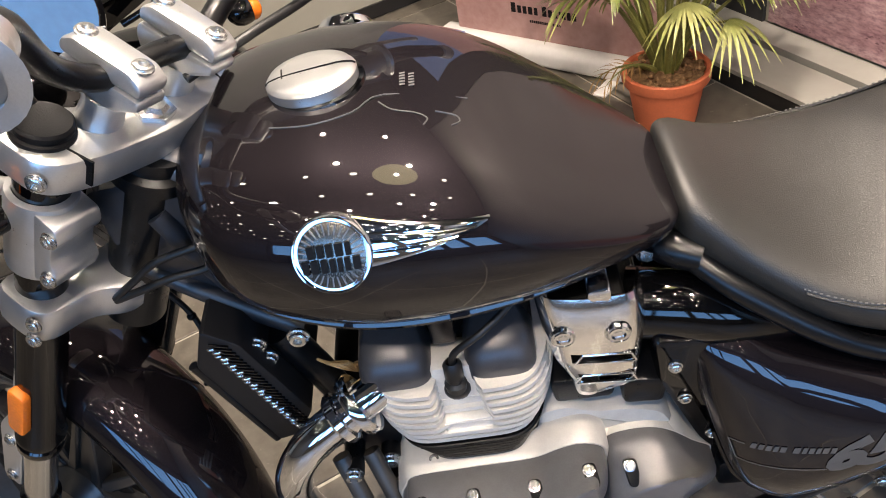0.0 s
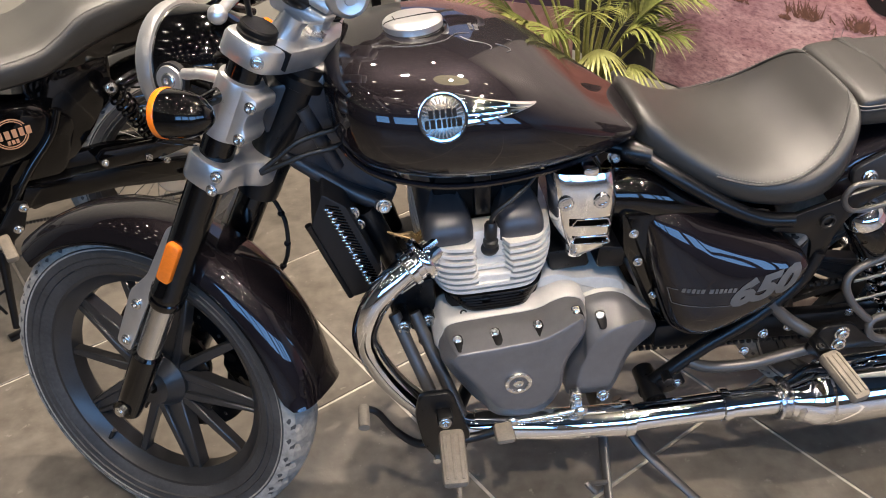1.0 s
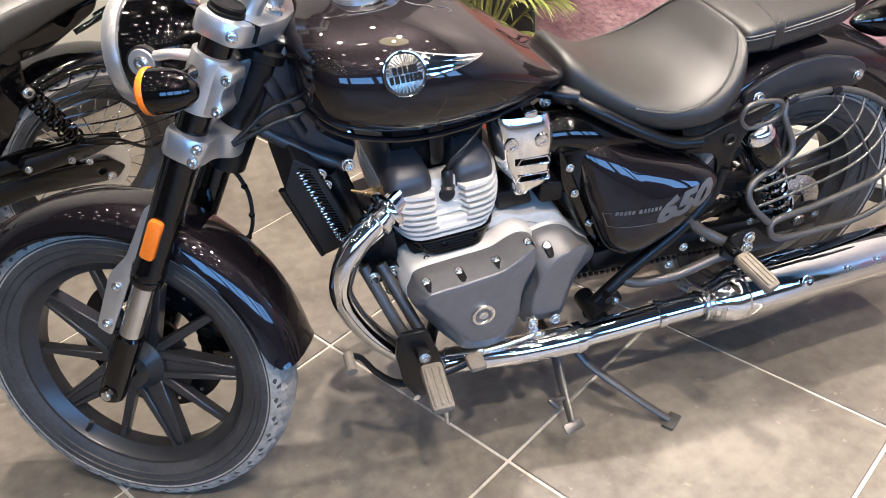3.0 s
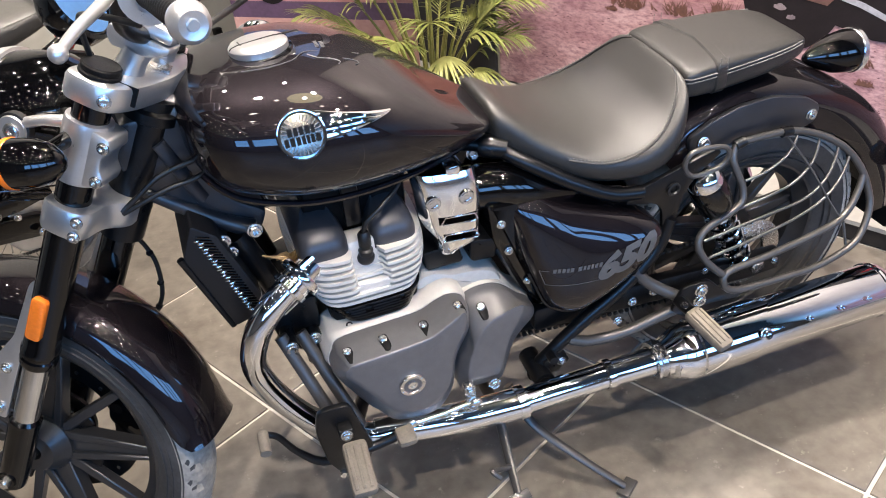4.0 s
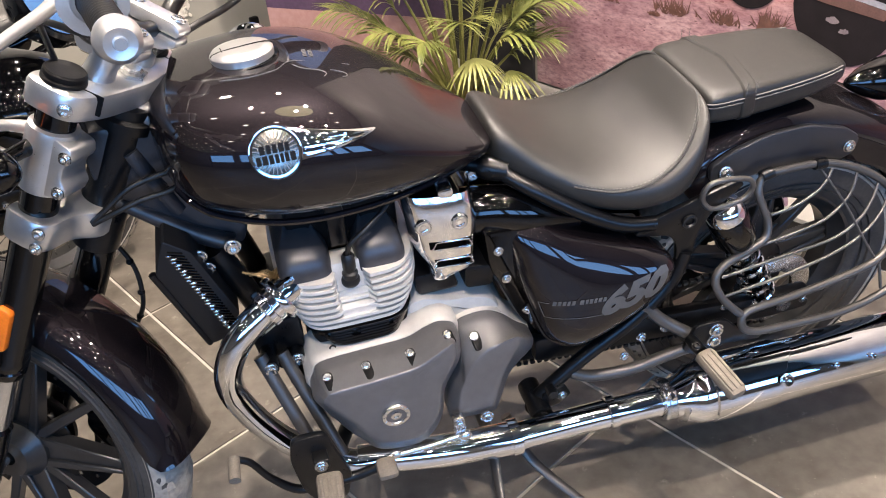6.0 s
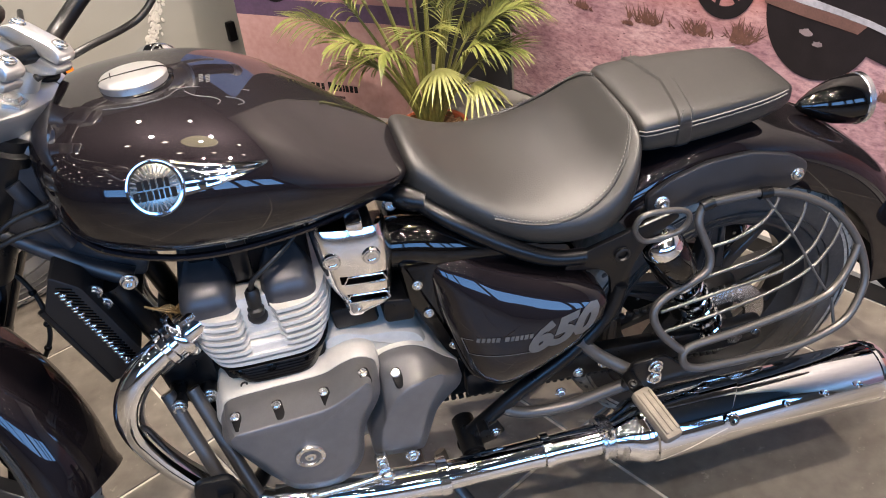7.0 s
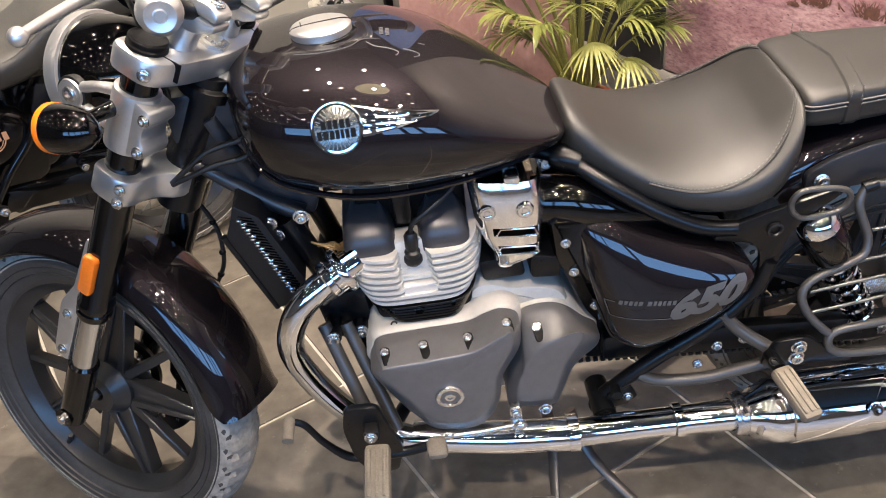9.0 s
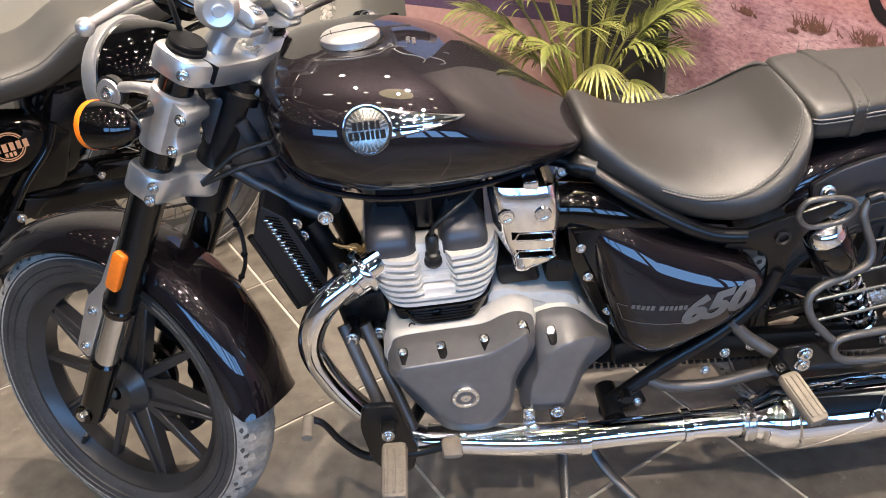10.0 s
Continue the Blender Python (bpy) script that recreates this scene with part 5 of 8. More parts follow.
# round chrome emblem with a streamlined wing, on both sides of the tank
for s in (-1, 1):
    def on(x, z, out):
        v = tank_side(x, z, out)
        return Vector((v.x, v.y if s < 0 else -v.y, v.z))
    ec = (0.064, 0.934)
    nrm = (on(ec[0], ec[1] + 0.01, 0) - on(ec[0], ec[1] - 0.01, 0)).cross(on(ec[0] + 0.01, ec[1], 0) - on(ec[0] - 0.01, ec[1], 0)).normalized()
    if nrm.y * s < 0:
        nrm = -nrm
    b = nb()
    lathe(b, [(0.0, 0.0030), (0.0340, 0.0025), (0.0343, 0.0050), (0.0354, 0.0052), (0.0366, 0.003), (0.0368, -0.010)], on(*ec, 0.0), nrm, 48)
    em = part("tank_emblem", b, CHROME, tank, "round chrome emblem with a winged flash")
    b = nb()
    lathe(b, [(0.0, 0.0078), (0.012, 0.0074), (0.022, 0.0062), (0.0308, 0.0038), (0.0308, 0.0030), (0.0, 0.0046)], on(*ec, 0.0), nrm, 48)
    part("emblem_field", b, EMBLEMFIELD, em, "silver field")
    tx = Vector((1, 0, 0)) - nrm * nrm.x
    tx.normalize()
    ty = nrm.cross(tx) if s < 0 else tx.cross(nrm)
    if ty.z < 0:
        ty = -ty
    bt = Matrix((( tx.x, ty.x, nrm.x, 0), (tx.y, ty.y, nrm.y, 0), (tx.z, ty.z, nrm.z, 0), (0, 0, 0, 1)))
    b = nb()
    for row, ws in ((0.006, (0.008, 0.007, 0.007, 0.008, 0.006)), (-0.008, (0.007, 0.008, 0.007, 0.006, 0.005, 0.006, 0.008))):
        x = -sum(ws) / 2 - 0.0006 * len(ws)
        for w in ws:
            block(b, (x + w / 2, row, 0.0098 - 3.0 * ((x + w / 2) ** 2 + row ** 2)), (w * 0.84, 0.0118, 0.0022))
            x += w + 0.0012
    b.transform(Matrix.Translation(on(*ec, 0.0)) @ bt)
    part("emblem_bar", b, MATTE, em, "dark raised bars")
    b = nb()
    for k in range(30):
        q = k * math.pi / 15
        block(b, (0.0245 * math.cos(q), 0.0245 * math.sin(q), 0.0058), (0.011, 0.0013, 0.0014), 0, pose(0, 0, 0, 0, 0, math.degrees(q)))
    b.transform(Matrix.Translation(on(*ec, 0.0)) @ bt)
    part("emblem_ray", b, COVERGREY, em)
    b = nb()        # wing: one long tapering plate with three raised blades, the upper one longest
    for z0, z1, e0, e1, xa, xb, lift in ((0.0245, -0.0155, -0.0080, -0.0100, 0.020, 0.140, 0.0015), (0.0240, 0.0130, -0.0080, -0.0092, 0.022, 0.142, 0.0040), (0.0120, -0.0005, -0.0085, -0.0098, 0.030, 0.130, 0.0034), (-0.0015, -0.0150, -0.0092, -0.0102, 0.030, 0.112, 0.0030)):
        rows = []
        for k in range(15):
            f = k / 14
            x = ec[0] + xa + f * (xb - xa)
            za = ec[1] + z0 + (e0 - z0) * f
            zb = ec[1] + z1 + (e1 - z1) * f
            rows.append([on(x, za, -0.002), on(x, za, lift * 0.6), on(x, za * 0.65 + zb * 0.35, lift), on(x, zb, lift * 0.5), on(x, zb, -0.002)])
        vs = [[b.verts.new(p) for p in r] for r in rows]
        for i in range(len(vs) - 1):
            for j in range(4):
                b.faces.new((vs[i][j], vs[i][j + 1], vs[i + 1][j + 1], vs[i + 1][j]))
    part("emblem_wing", b, CHROME, em, "ribbed chrome wing")
b = nb()        # small pale mark on the tank top
for k, w in enumerate((0.014, 0.017)):
    for j in range(5):
        block(b, (0.138 + k * 0.009, -0.010 + j * 0.005, tank_at(0.138 + k * 0.009, 0) + 0.0006), (0.006, 0.0030, 0.0005))
part("tank_decal", b, SILVERTXT, tank, "tiny pale decal drawn as bars")

b = nb()        # loose edge of a clear protective film round the filler
for pts in ([(0.115, -0.040), (0.128, -0.052), (0.150, -0.055), (0.160, -0.062), (0.156, -0.072)], [(0.168, -0.050), (0.186, -0.052), (0.190, -0.060), (0.182, -0.068)], [(0.010, -0.062), (0.050, -0.068), (0.090, -0.055), (0.120, -0.028), (0.200, -0.020)]):
    P = spline([Vector((x, y, tank_at(x, y) + 0.0004)) for x, y in pts], 4)
    tube(b, P, 0.0008, 5, smooth=False)
part("film_edge", b, SILVERTXT, tank, "thin creased edge of clear film")

# -- seat piping and pillion --
xs = [r[0] for r in SEAT]


def seat_edge(x, f):
    top, bot, hw, zw = (float(np.interp(x, xs, [r[i] for r in SEAT])) for i in (1, 2, 3, 4))
    q = radians(f)
    return Vector((x, -hw * math.cos(q) ** 0.62 - 0.0008, zw + (top - zw) * math.sin(q) ** 0.62 + 0.0008))


for s in (-1, 1):
    b = nb()
    P = [seat_edge(x, a) for x, a in ((0.520, 6), (0.560, 10), (0.60, 16), (0.65, 24), (0.70, 34), (0.735, 44), (0.757, 55), (0.767, 66))]
    P = [Vector((p.x, p.y * -s, p.z)) for p in P]
    tube(b, P, 0.0022, 6, 4)
    part("seat_piping", b, LEATHER, seat)
    b = nb()
    Q = spline(P, 14)
    for i in range(0, len(Q) - 1, 2):
        d = (Q[i + 1] - Q[i])
        off = Vector((0, 0, 0.0052)) + Vector((-0.002, 0.002 * -s, 0))
        tube(b, [Q[i] + off, Q[i] + d * 0.9 + off], 0.0009, 5, smooth=False)
    part("stitch", b, THREAD, seat)
PIL = [  # x, top, bottom, half width, widest
    (0.772, 0.806, 0.772, 0.085, 0.788),
    (0.777, 0.826, 0.766, 0.106, 0.792),
    (0.800, 0.833, 0.761, 0.112, 0.794),
    (0.860, 0.835, 0.758, 0.109, 0.795),
    (0.940, 0.835, 0.761, 0.102, 0.797),
    (1.010, 0.832, 0.770, 0.092, 0.800),
    (1.055, 0.823, 0.780, 0.076, 0.802),
    (1.072, 0.810, 0.788, 0.050, 0.800),
]
b = nb()
loft(b, [section(*r, 0.32, 0.55, 64, 0.88) for r in spline_n(PIL, 5)])
pil = part("pillion_seat", b, LEATHER, bike, "black leather pillion pad with a grab strap")
b = nb()
pr = spline_n(PIL, 6)
rings = []
for x in (0.834, 0.837, 0.857, 0.860):
    r = [float(np.interp(x, [q[0] for q in pr], [q[i] for q in pr])) for i in range(5)]
    g = 0.0032 if 0.835 < x < 0.859 else 0.0005
    rings.append([p + Vector((0.02 * (1 - abs(p.y) / 0.11), 0, 0)) for p in section(x, r[1] + g, r[2] - 0.002, r[3] + g, r[4], 0.32, 0.55, 64, 0.88)])
loft(b, rings)
part("grab_strap", b, LEATHER, pil, "stitched leather strap")
b = nb()
for s in (-1, 1):
    for dz in (0.0, 0.007):
        tube(b, [Vector((r[0], s * (r[3] + 0.0012), r[4] + 0.014 + dz)) for r in pr[4:-6:3]], 0.0014, 6, 2)
    for i, xx in enumerate((0.8390, 0.8555)):
        for k in range(10):
            tube(b, [(xx, s * 0.1115, 0.786 + k * 0.006), (xx, s * 0.1115, 0.7895 + k * 0.006)], 0.0008, 5, smooth=False)
part("stitch", b, THREAD, pil)

# -- rear wheel, mudguard, shocks --
RM = Matrix.Translation(RC)
rw = wheel(bike, "rear_wheel", RM, 0.323, 0.213, 0.075, radians(15), "black alloy rear wheel", 0.055)
tyre(rw, 0.323, 0.213, 0.075, RM)
brake_disc(rw, RM, 0.150, 0.085)
b = nb()
lathe(b, [(0.05, -0.098), (0.085, -0.096), (0.092, -0.094), (0.092, -0.090), (0.05, -0.088)], (0, 0, 0), (0, 1, 0), 60, closed=True)
rod(b, (0, -0.15, 0), (0, 0.15, 0), 0.011)
part("rear_sprocket", b, STEEL, rw, m=RM)
b = nb()
for s, z0 in ((1, 0.090), (-1, -0.090)):
    for k in range(44):
        f = k / 43
        p = Vector((0.37 + f * 0.63, -0.094, 0.34 + (0.323 - 0.34) * f + z0 * (0.45 + 0.55 * f)))
        block(b, p, (0.010, 0.010, 0.008), 0.002)
part("chain_link", b, CABLE, rw, "black drive chain link")
for s in (-1, 1):
    b = nb()
    prism(b, rounded([(0.46, 0.335), (0.46, 0.395), (0.62, 0.385), (0.98, 0.352), (1.06, 0.352), (1.065, 0.296), (0.98, 0.292), (0.62, 0.322)], 0.012), s * 0.128 - 0.013, s * 0.128 + 0.013, "xz", 0.006)
    sa = part("swingarm", b, SATIN, bike, "black square-section swingarm")
    b = nb()
    lathe(b, [(0, 0.006), (0.013, 0.006), (0.015, 0.003), (0.018, 0.003), (0.018, 0)], (1.0, s * 0.142, 0.323), (0, s, 0), 6)
    for x, z in ((1.045, 0.325), (0.93, 0.35), (0.86, 0.36)):
        bolt(b, (x, s * 0.141, z), (0, s, 0), 0.007, 0.006)
    part("bolt", b, STEEL, sa)
    # twin shock: chrome cap, black canister, chromed coil
    a, e = Vector((0.797, s * 0.165, 0.634)), Vector((0.940, s * 0.150, 0.365))
    d = (e - a).normalized()
    b = nb()
    lathe(b, [(0, -0.016), (0.016, -0.016), (0.028, -0.010), (0.034, 0.000), (0.035, 0.016), (0.037, 0.018)], a, d, 28)
    sh = part("shock_absorber", b, CHROME, bike, "rear shock absorber with chrome cap and coil")
    b = nb()
    lathe(b, [(0.034, 0.014), (0.037, 0.018), (0.037, 0.085), (0.034, 0.092), (0.020, 0.094), (0.012, 0.096), (0.012, 0.29), (0.018, 0.295), (0.018, 0.31), (0, 0.31)], a, d, 28)
    part("canister", b, GLOSSBLACK, sh)
    b = nb()
    q0, q1, _ = frame_of(d)
    tube(b, [a + d * (0.09 + 0.185 * k / 96) + (q0 * math.cos(k * 2 * math.pi / 16) + q1 * math.sin(k * 2 * math.pi / 16)) * 0.027 for k in range(97)], 0.0048, 8, 1)
    part("coil_spring", b, CHROME, sh, "chromed coil spring")
b = nb()
rings = []
for k in range(61):     # it stands further off the wheel towards the seat
    a = 128 - 124 * k / 60
    f = min(1.0, max(0.0, (a - 62) / 56))
    rings += arc_section(RC, 0.412 + 0.034 * f * f * (3 - 2 * f), a, a, fender_section(0.110, 0.092, 0.003, 15, 0.46), 0)
loft(b, rings)
rf = part("rear_mudguard", b, PAINT, bike, "glossy dark brown rear mudguard")
for s in (-1, 1):
    b = nb()
    prism(b, rounded([(0.790, 0.690), (0.835, 0.716), (0.900, 0.735), (0.975, 0.737), (1.055, 0.715), (1.092, 0.690), (1.088, 0.655), (1.045, 0.640), (0.99, 0.645), (0.90, 0.655), (0.83, 0.650), (0.795, 0.658)], 0.012), s * 0.112 - 0.007, s * 0.112 + 0.007, "xz", 0.005)
    st = part("fender_strut", b, PRESSED, bike, "satin black mudguard strut")
    b = nb()
    bolt(b, (1.070, s * 0.119, 0.675), (0, s, 0), 0.010, 0.008)
    part("bolt", b, STEEL, st)

# tail lamp, number bracket, reflector, rear indicators
b = nb()
tl = Vector((1, 0, -0.06))
lathe(b, [(0, -0.01), (0.010, 0.0), (0.026, 0.028), (0.040, 0.065), (0.0455, 0.10), (0.0455, 0.112)], (1.140, 0, 0.728), tl, 36)
lamp = part("tail_lamp", b, GLOSSBLACK, bike, "bullet-shaped gloss black tail lamp")
b = nb()
lathe(b, [(0.0455, 0.110), (0.0475, 0.112), (0.0475, 0.122), (0.044, 0.125)], (1.140, 0, 0.728), tl, 36)
part("lamp_ring", b, CASTALU, lamp)
b = nb()
lathe(b, [(0.044, 0.122), (0.038, 0.130), (0, 0.135)], (1.140, 0, 0.728), tl, 36)
part("lens", b, RED, lamp, "red lens")
b = nb()
prism(b, rounded([(1.335, 0.50), (1.375, 0.51), (1.405, 0.44), (1.44, 0.35), (1.40, 0.34), (1.345, 0.42)], 0.012), -0.05, 0.05, "xz", 0.008)
block(b, (1.435, 0, 0.34), (0.012, 0.20, 0.15), 0.004, pose(0, 0, 0, 0, 22, 0))
part("number_bracket", b, MATTE, bike, "black rear number bracket")
for s in (-1, 1):
    b = nb()
    tube(b, [(1.375, s * 0.05, 0.475), (1.385, s * 0.10, 0.470), (1.39, s * 0.14, 0.468)], [0.012, 0.010, 0.012], 12)
    lathe(b, [(0, -0.045), (0.014, -0.038), (0.027, -0.018), (0.0335, 0.015), (0.0335, 0.025)], (1.39, s * 0.155, 0.468), (1, 0, -0.1), 24)
    ri = part("rear_indicator", b, GLOSSBLACK, bike)
    b = nb()
    lathe(b, [(0.0335, 0.024), (0.030, 0.032), (0, 0.036)], (1.39, s * 0.155, 0.468), (1, 0, -0.1), 24)
    part("lens", b, AMBER, ri)
b = nb()
lathe(b, [(0, 0.008), (0.024, 0.007), (0.027, 0.003), (0.027, -0.004)], (1.385, -0.10, 0.405), (-0.25, -1, 0.15), 28)
part("rear_reflector", b, RED, bike, "round red reflector")

# -- exhaust --
for s in (-1, 1):
    b = nb()
    tube(b, [(0.055, s * 0.128, 0.655), (0.012, s * 0.152, 0.646), (-0.045, s * 0.172, 0.612), (-0.080, s * 0.176, 0.556), (-0.088, s * 0.172, 0.490), (-0.060, s * 0.178, 0.410), (-0.010, s * 0.190, 0.340), (0.055, s * 0.208, 0.295), (0.14, s * 0.222, 0.275), (0.38, s * 0.238, 0.262)], 0.0235, 20, 7)
    hdr = part("exhaust_header", b, CHROME, bike, "chromed curved exhaust header pipe")
    b = nb()
    d = Vector((-0.86, s * 0.33, -0.36))
    lathe(b, [(0.022, -0.014), (0.038, -0.014), (0.040, -0.010), (0.040, -0.002), (0.038, 0.001), (0.028, 0.002), (0.028, 0.012), (0.033, 0.014), (0.033, 0.024), (0.030, 0.027), (0.022, 0.028)], (0.016, s * 0.150, 0.646), d, 12)
    for k in (-1, 1):
        rod(b, Vector((0.016, s * 0.150, 0.646)) + Vector((0.02 + 0.012 * k, -0.006 * s, k * 0.034)), Vector((0.016, s * 0.150, 0.646)) + Vector((-0.026 + 0.012 * k, s * 0.012, k * 0.034 - 0.016)), 0.0075, 8)
    part("exhaust_flange", b, CHROME, hdr, "bright exhaust clamp")
    b = nb()
    tube(b, [(0.09, s * 0.214, 0.283), (0.25, s * 0.232, 0.268), (0.375, s * 0.240, 0.262)], [0.0275, 0.031, 0.032], 20, 5)
    lathe(b, [(0.030, 0), (0.035, 0.002), (0.035, 0.02), (0.030, 0.022)], (0.37, s * 0.239, 0.262), (1, 0, 0), 24)
    tube(b, [(0.39, s * 0.240, 0.262), (0.54, s * 0.243, 0.262), (0.69, s * 0.248, 0.262)], [0.0265, 0.0275, 0.030], 20, 5)
    lathe(b, [(0.029, 0), (0.033, 0.002), (0.033, 0.016), (0.029, 0.018)], (0.565, s * 0.243, 0.262), (1, 0, 0), 24)
    part("heat_shield", b, CHROME, hdr)
    b = nb()
    lathe(b, [(0.030, -0.045), (0.036, -0.03), (0.048, -0.008), (0.059, 0.012), (0.0605, 0.03), (0.0605, 0.50), (0.058, 0.515), (0.050, 0.525), (0.040, 0.527), (0.034, 0.522), (0.034, 0.45), (0, 0.45)], (0.730, s * 0.250, 0.262), (1, 0, -0.012), 44)
    mf = part("muffler", b, CHROME, bike, "long chrome muffler with a capped end")
    b = nb()        # half-round shield over the front of the muffler, and bands
    rings = []
    for k in range(15):
        q = radians(-30 + 170 * k / 14)
        c, sn = math.cos(q), math.sin(q)
        rings.append([Vector((x, s * (0.250 + (0.0605 + g) * c), 0.262 + (0.0605 + g) * sn)) for x, g in ((0.764, -0.0005), (0.767, 0.004), (0.945 - 0.05 * abs(c), 0.004), (0.948 - 0.05 * abs(c), -0.0005))])
    vs = [[b.verts.new(p) for p in r] for r in rings]
    for i in range(len(vs) - 1):
        for j in range(3):
            b.faces.new((vs[i][j], vs[i][j + 1], vs[i + 1][j + 1], vs[i + 1][j]))
    part("muffler_shield", b, CHROME, mf)
    b = nb()
    lathe(b, [(0.0605, 0), (0.0625, 0.002), (0.0625, 0.008), (0.0605, 0.010)], (1.225, s * 0.250, 0.256), (1, 0, 0), 44)
    part("muffler_band", b, CHROME, mf)
    b = nb()        # slotted clamp and cast collar where the pipe enters the muffler
    lathe(b, [(0.031, 0), (0.040, 0.001), (0.042, 0.006), (0.040, 0.012), (0.042, 0.018), (0.040, 0.024), (0.032, 0.025)], (0.672, s * 0.247, 0.262), (1, 0, 0), 28)
    block(b, (0.684, s * 0.262, 0.300), (0.020, 0.022, 0.016), 0.003)
    rod(b, (0.684, s * 0.246, 0.303), (0.684, s * 0.284, 0.303), 0.0055, 10)
    lathe(b, [(0.033, 0), (0.044, 0.004), (0.050, 0.012), (0.046, 0.026), (0.052, 0.034), (0.040, 0.040)], (0.702, s * 0.248, 0.258), (1, 0, -0.05), 9)
    part("exhaust_clamp", b, CASTALU, mf, "bright exhaust clamp and cast collar")
    b = nb()
    bolt(b, (0.905, s * 0.306, 0.300), (0, s, 0.55), 0.011, 0.009)
    for x in (0.80, 1.02, 1.10, 1.17):
        bolt(b, (x, s * 0.302, 0.296), (0, s, 0.6), 0.005, 0.004)
    part("muffler_bolt", b, CHROME, mf)
    b = nb()        # hanger plate for pillion pegs and muffler
    prism(b, rounded([(0.715, 0.375), (0.735, 0.430), (0.795, 0.432), (0.830, 0.395), (0.885, 0.372), (0.88, 0.355), (0.80, 0.365), (0.755, 0.345)], 0.012), s * 0.232 - 0.005, s * 0.232 + 0.005, "xz", 0.003)
    hp = part("peg_hanger", b, SATIN, bike, "black pillion peg hanger plate")
    b = nb()
    for z in (0.388, 0.415):
        bolt(b, (0.776, s * 0.238, z), (0, s, 0), 0.0115, 0.010)
    part("bolt", b, STEEL, hp)
    b = nb()
    bb = nb()
    block(bb, (0, 0, 0), (0.036, 0.100, 0.024), 0.008)
    join(b, bb, Matrix.Translation((0.738, s * 0.325, 0.398)) @ pose(0, 0, 0, -14 * -s * -1, 0, 14 * -s))
    for k in (-1, 0, 1):
        bb = nb()
        block(bb, (k * 0.011, 0, 0.0125), (0.006, 0.080, 0.004), 0.0015)
        join(b, bb, Matrix.Translation((0.738, s * 0.325, 0.398)) @ pose(0, 0, 0, -14 * -s * -1, 0, 14 * -s))
    pg = part("pillion_peg", b, RUBBER, bike, "ribbed grey-brown pillion footpeg rubber")
    b = nb()
    tube(b, [(0.728, s * 0.235, 0.402), (0.730, s * 0.275, 0.405)], 0.012, 12, smooth=False)
    bolt(b, (0.722, s * 0.265, 0.414), (0, s * 0.3, 1), 0.007, 0.006)
    part("peg_bracket", b, SATIN, pg)

# -- rider pegs, gear lever, stands (left side) --
b = nb()
prism(b, rounded([(-0.022, 0.400), (-0.012, 0.452), (0.045, 0.450), (0.056, 0.40), (0.075, 0.330), (0.060, 0.270), (0.012, 0.268), (-0.012, 0.315)], 0.016), -0.276, -0.262, "xz", 0.004)
tube(b, [(0.03, -0.263, 0.33), (0.06, -0.2, 0.31), (0.10, -0.12, 0.30)], 0.014, 12)
fp = part("footpeg_plate", b, SATIN, bike, "black footpeg mounting plate")
b = nb()
block(b, (0.028, -0.286, 0.402), (0.026, 0.026, 0.026), 0.004)
part("peg_bracket", b, SATIN, fp)
b = nb()
bolt(b, (0.027, -0.299, 0.404), (0, -1, 0.1), 0.009, 0.007)
rod(b, (0.009, -0.276, 0.281), (0.009, -0.285, 0.281), 0.007, 8)
part("bolt", b, STEEL, fp)
b = nb()
PM = Matrix.Translation((0.032, -0.352, 0.374)) @ pose(0, 0, 0, 14, 0, -4)
bb = nb()
block(bb, (0, 0, 0), (0.044, 0.100, 0.026), 0.009)
join(b, bb, PM)
for k in (-1, 0, 1):
    bb = nb()
    block(bb, (k * 0.013, -0.002, 0.0135), (0.006, 0.080, 0.004), 0.0015)
    join(b, bb, PM)
pg = part("rider_peg", b, RUBBER, bike, "worn grey-brown rubber rider footpeg")
b = nb()
rod(b, (0.034, -0.392, 0.355), (0.034, -0.397, 0.322), 0.0045, 10)
part("peg_feeler", b, STEEL, pg)
b = nb()
tube(b, [(0.03, -0.268, 0.318), (-0.02, -0.268, 0.318), (-0.06, -0.262, 0.360), (-0.085, -0.258, 0.408), (-0.108, -0.258, 0.424)], [0.010, 0.008, 0.0065, 0.006, 0.006], 12, flat=0.7)
tube(b, [(0.03, -0.27, 0.318), (0.08, -0.272, 0.318), (0.13, -0.275, 0.332)], [0.011, 0.009, 0.009], 12, flat=0.7)
gl = part("gear_lever", b, SATIN, bike, "black heel-and-toe gear lever")
b = nb()
rod(b, (-0.108, -0.255, 0.424), (-0.110, -0.296, 0.419), 0.0098, 16)
part("toe_rubber", b, RUBBER, gl)
b = nb()
block(b, (0.133, -0.288, 0.337), (0.036, 0.040, 0.018), 0.008, pose(0, 0, 0, 10, 0, 0))
part("heel_rubber", b, RUBBER, gl)
b = nb()
tube(b, [(0.14, -0.255, 0.322), (0.22, -0.25, 0.316), (0.295, -0.245, 0.318)], 0.005, 10)
for x in (0.155, 0.285):
    ball(b, (x, -0.252, 0.320), 0.010, (1.3, 0.8, 1), 12)
prism(b, rounded([(0.268, 0.352), (0.290, 0.352), (0.292, 0.305), (0.270, 0.305)], 0.006), -0.238, -0.222, "xz", 0.003)
bolt(b, (0.279, -0.238, 0.340), (0, -1, 0), 0.008, 0.007)
bolt(b, (0.335, -0.222, 0.322), (0, -1, 0), 0.010, 0.008)
part("shift_linkage", b, STEEL, gl, "bright shift linkage rod")
b = nb()
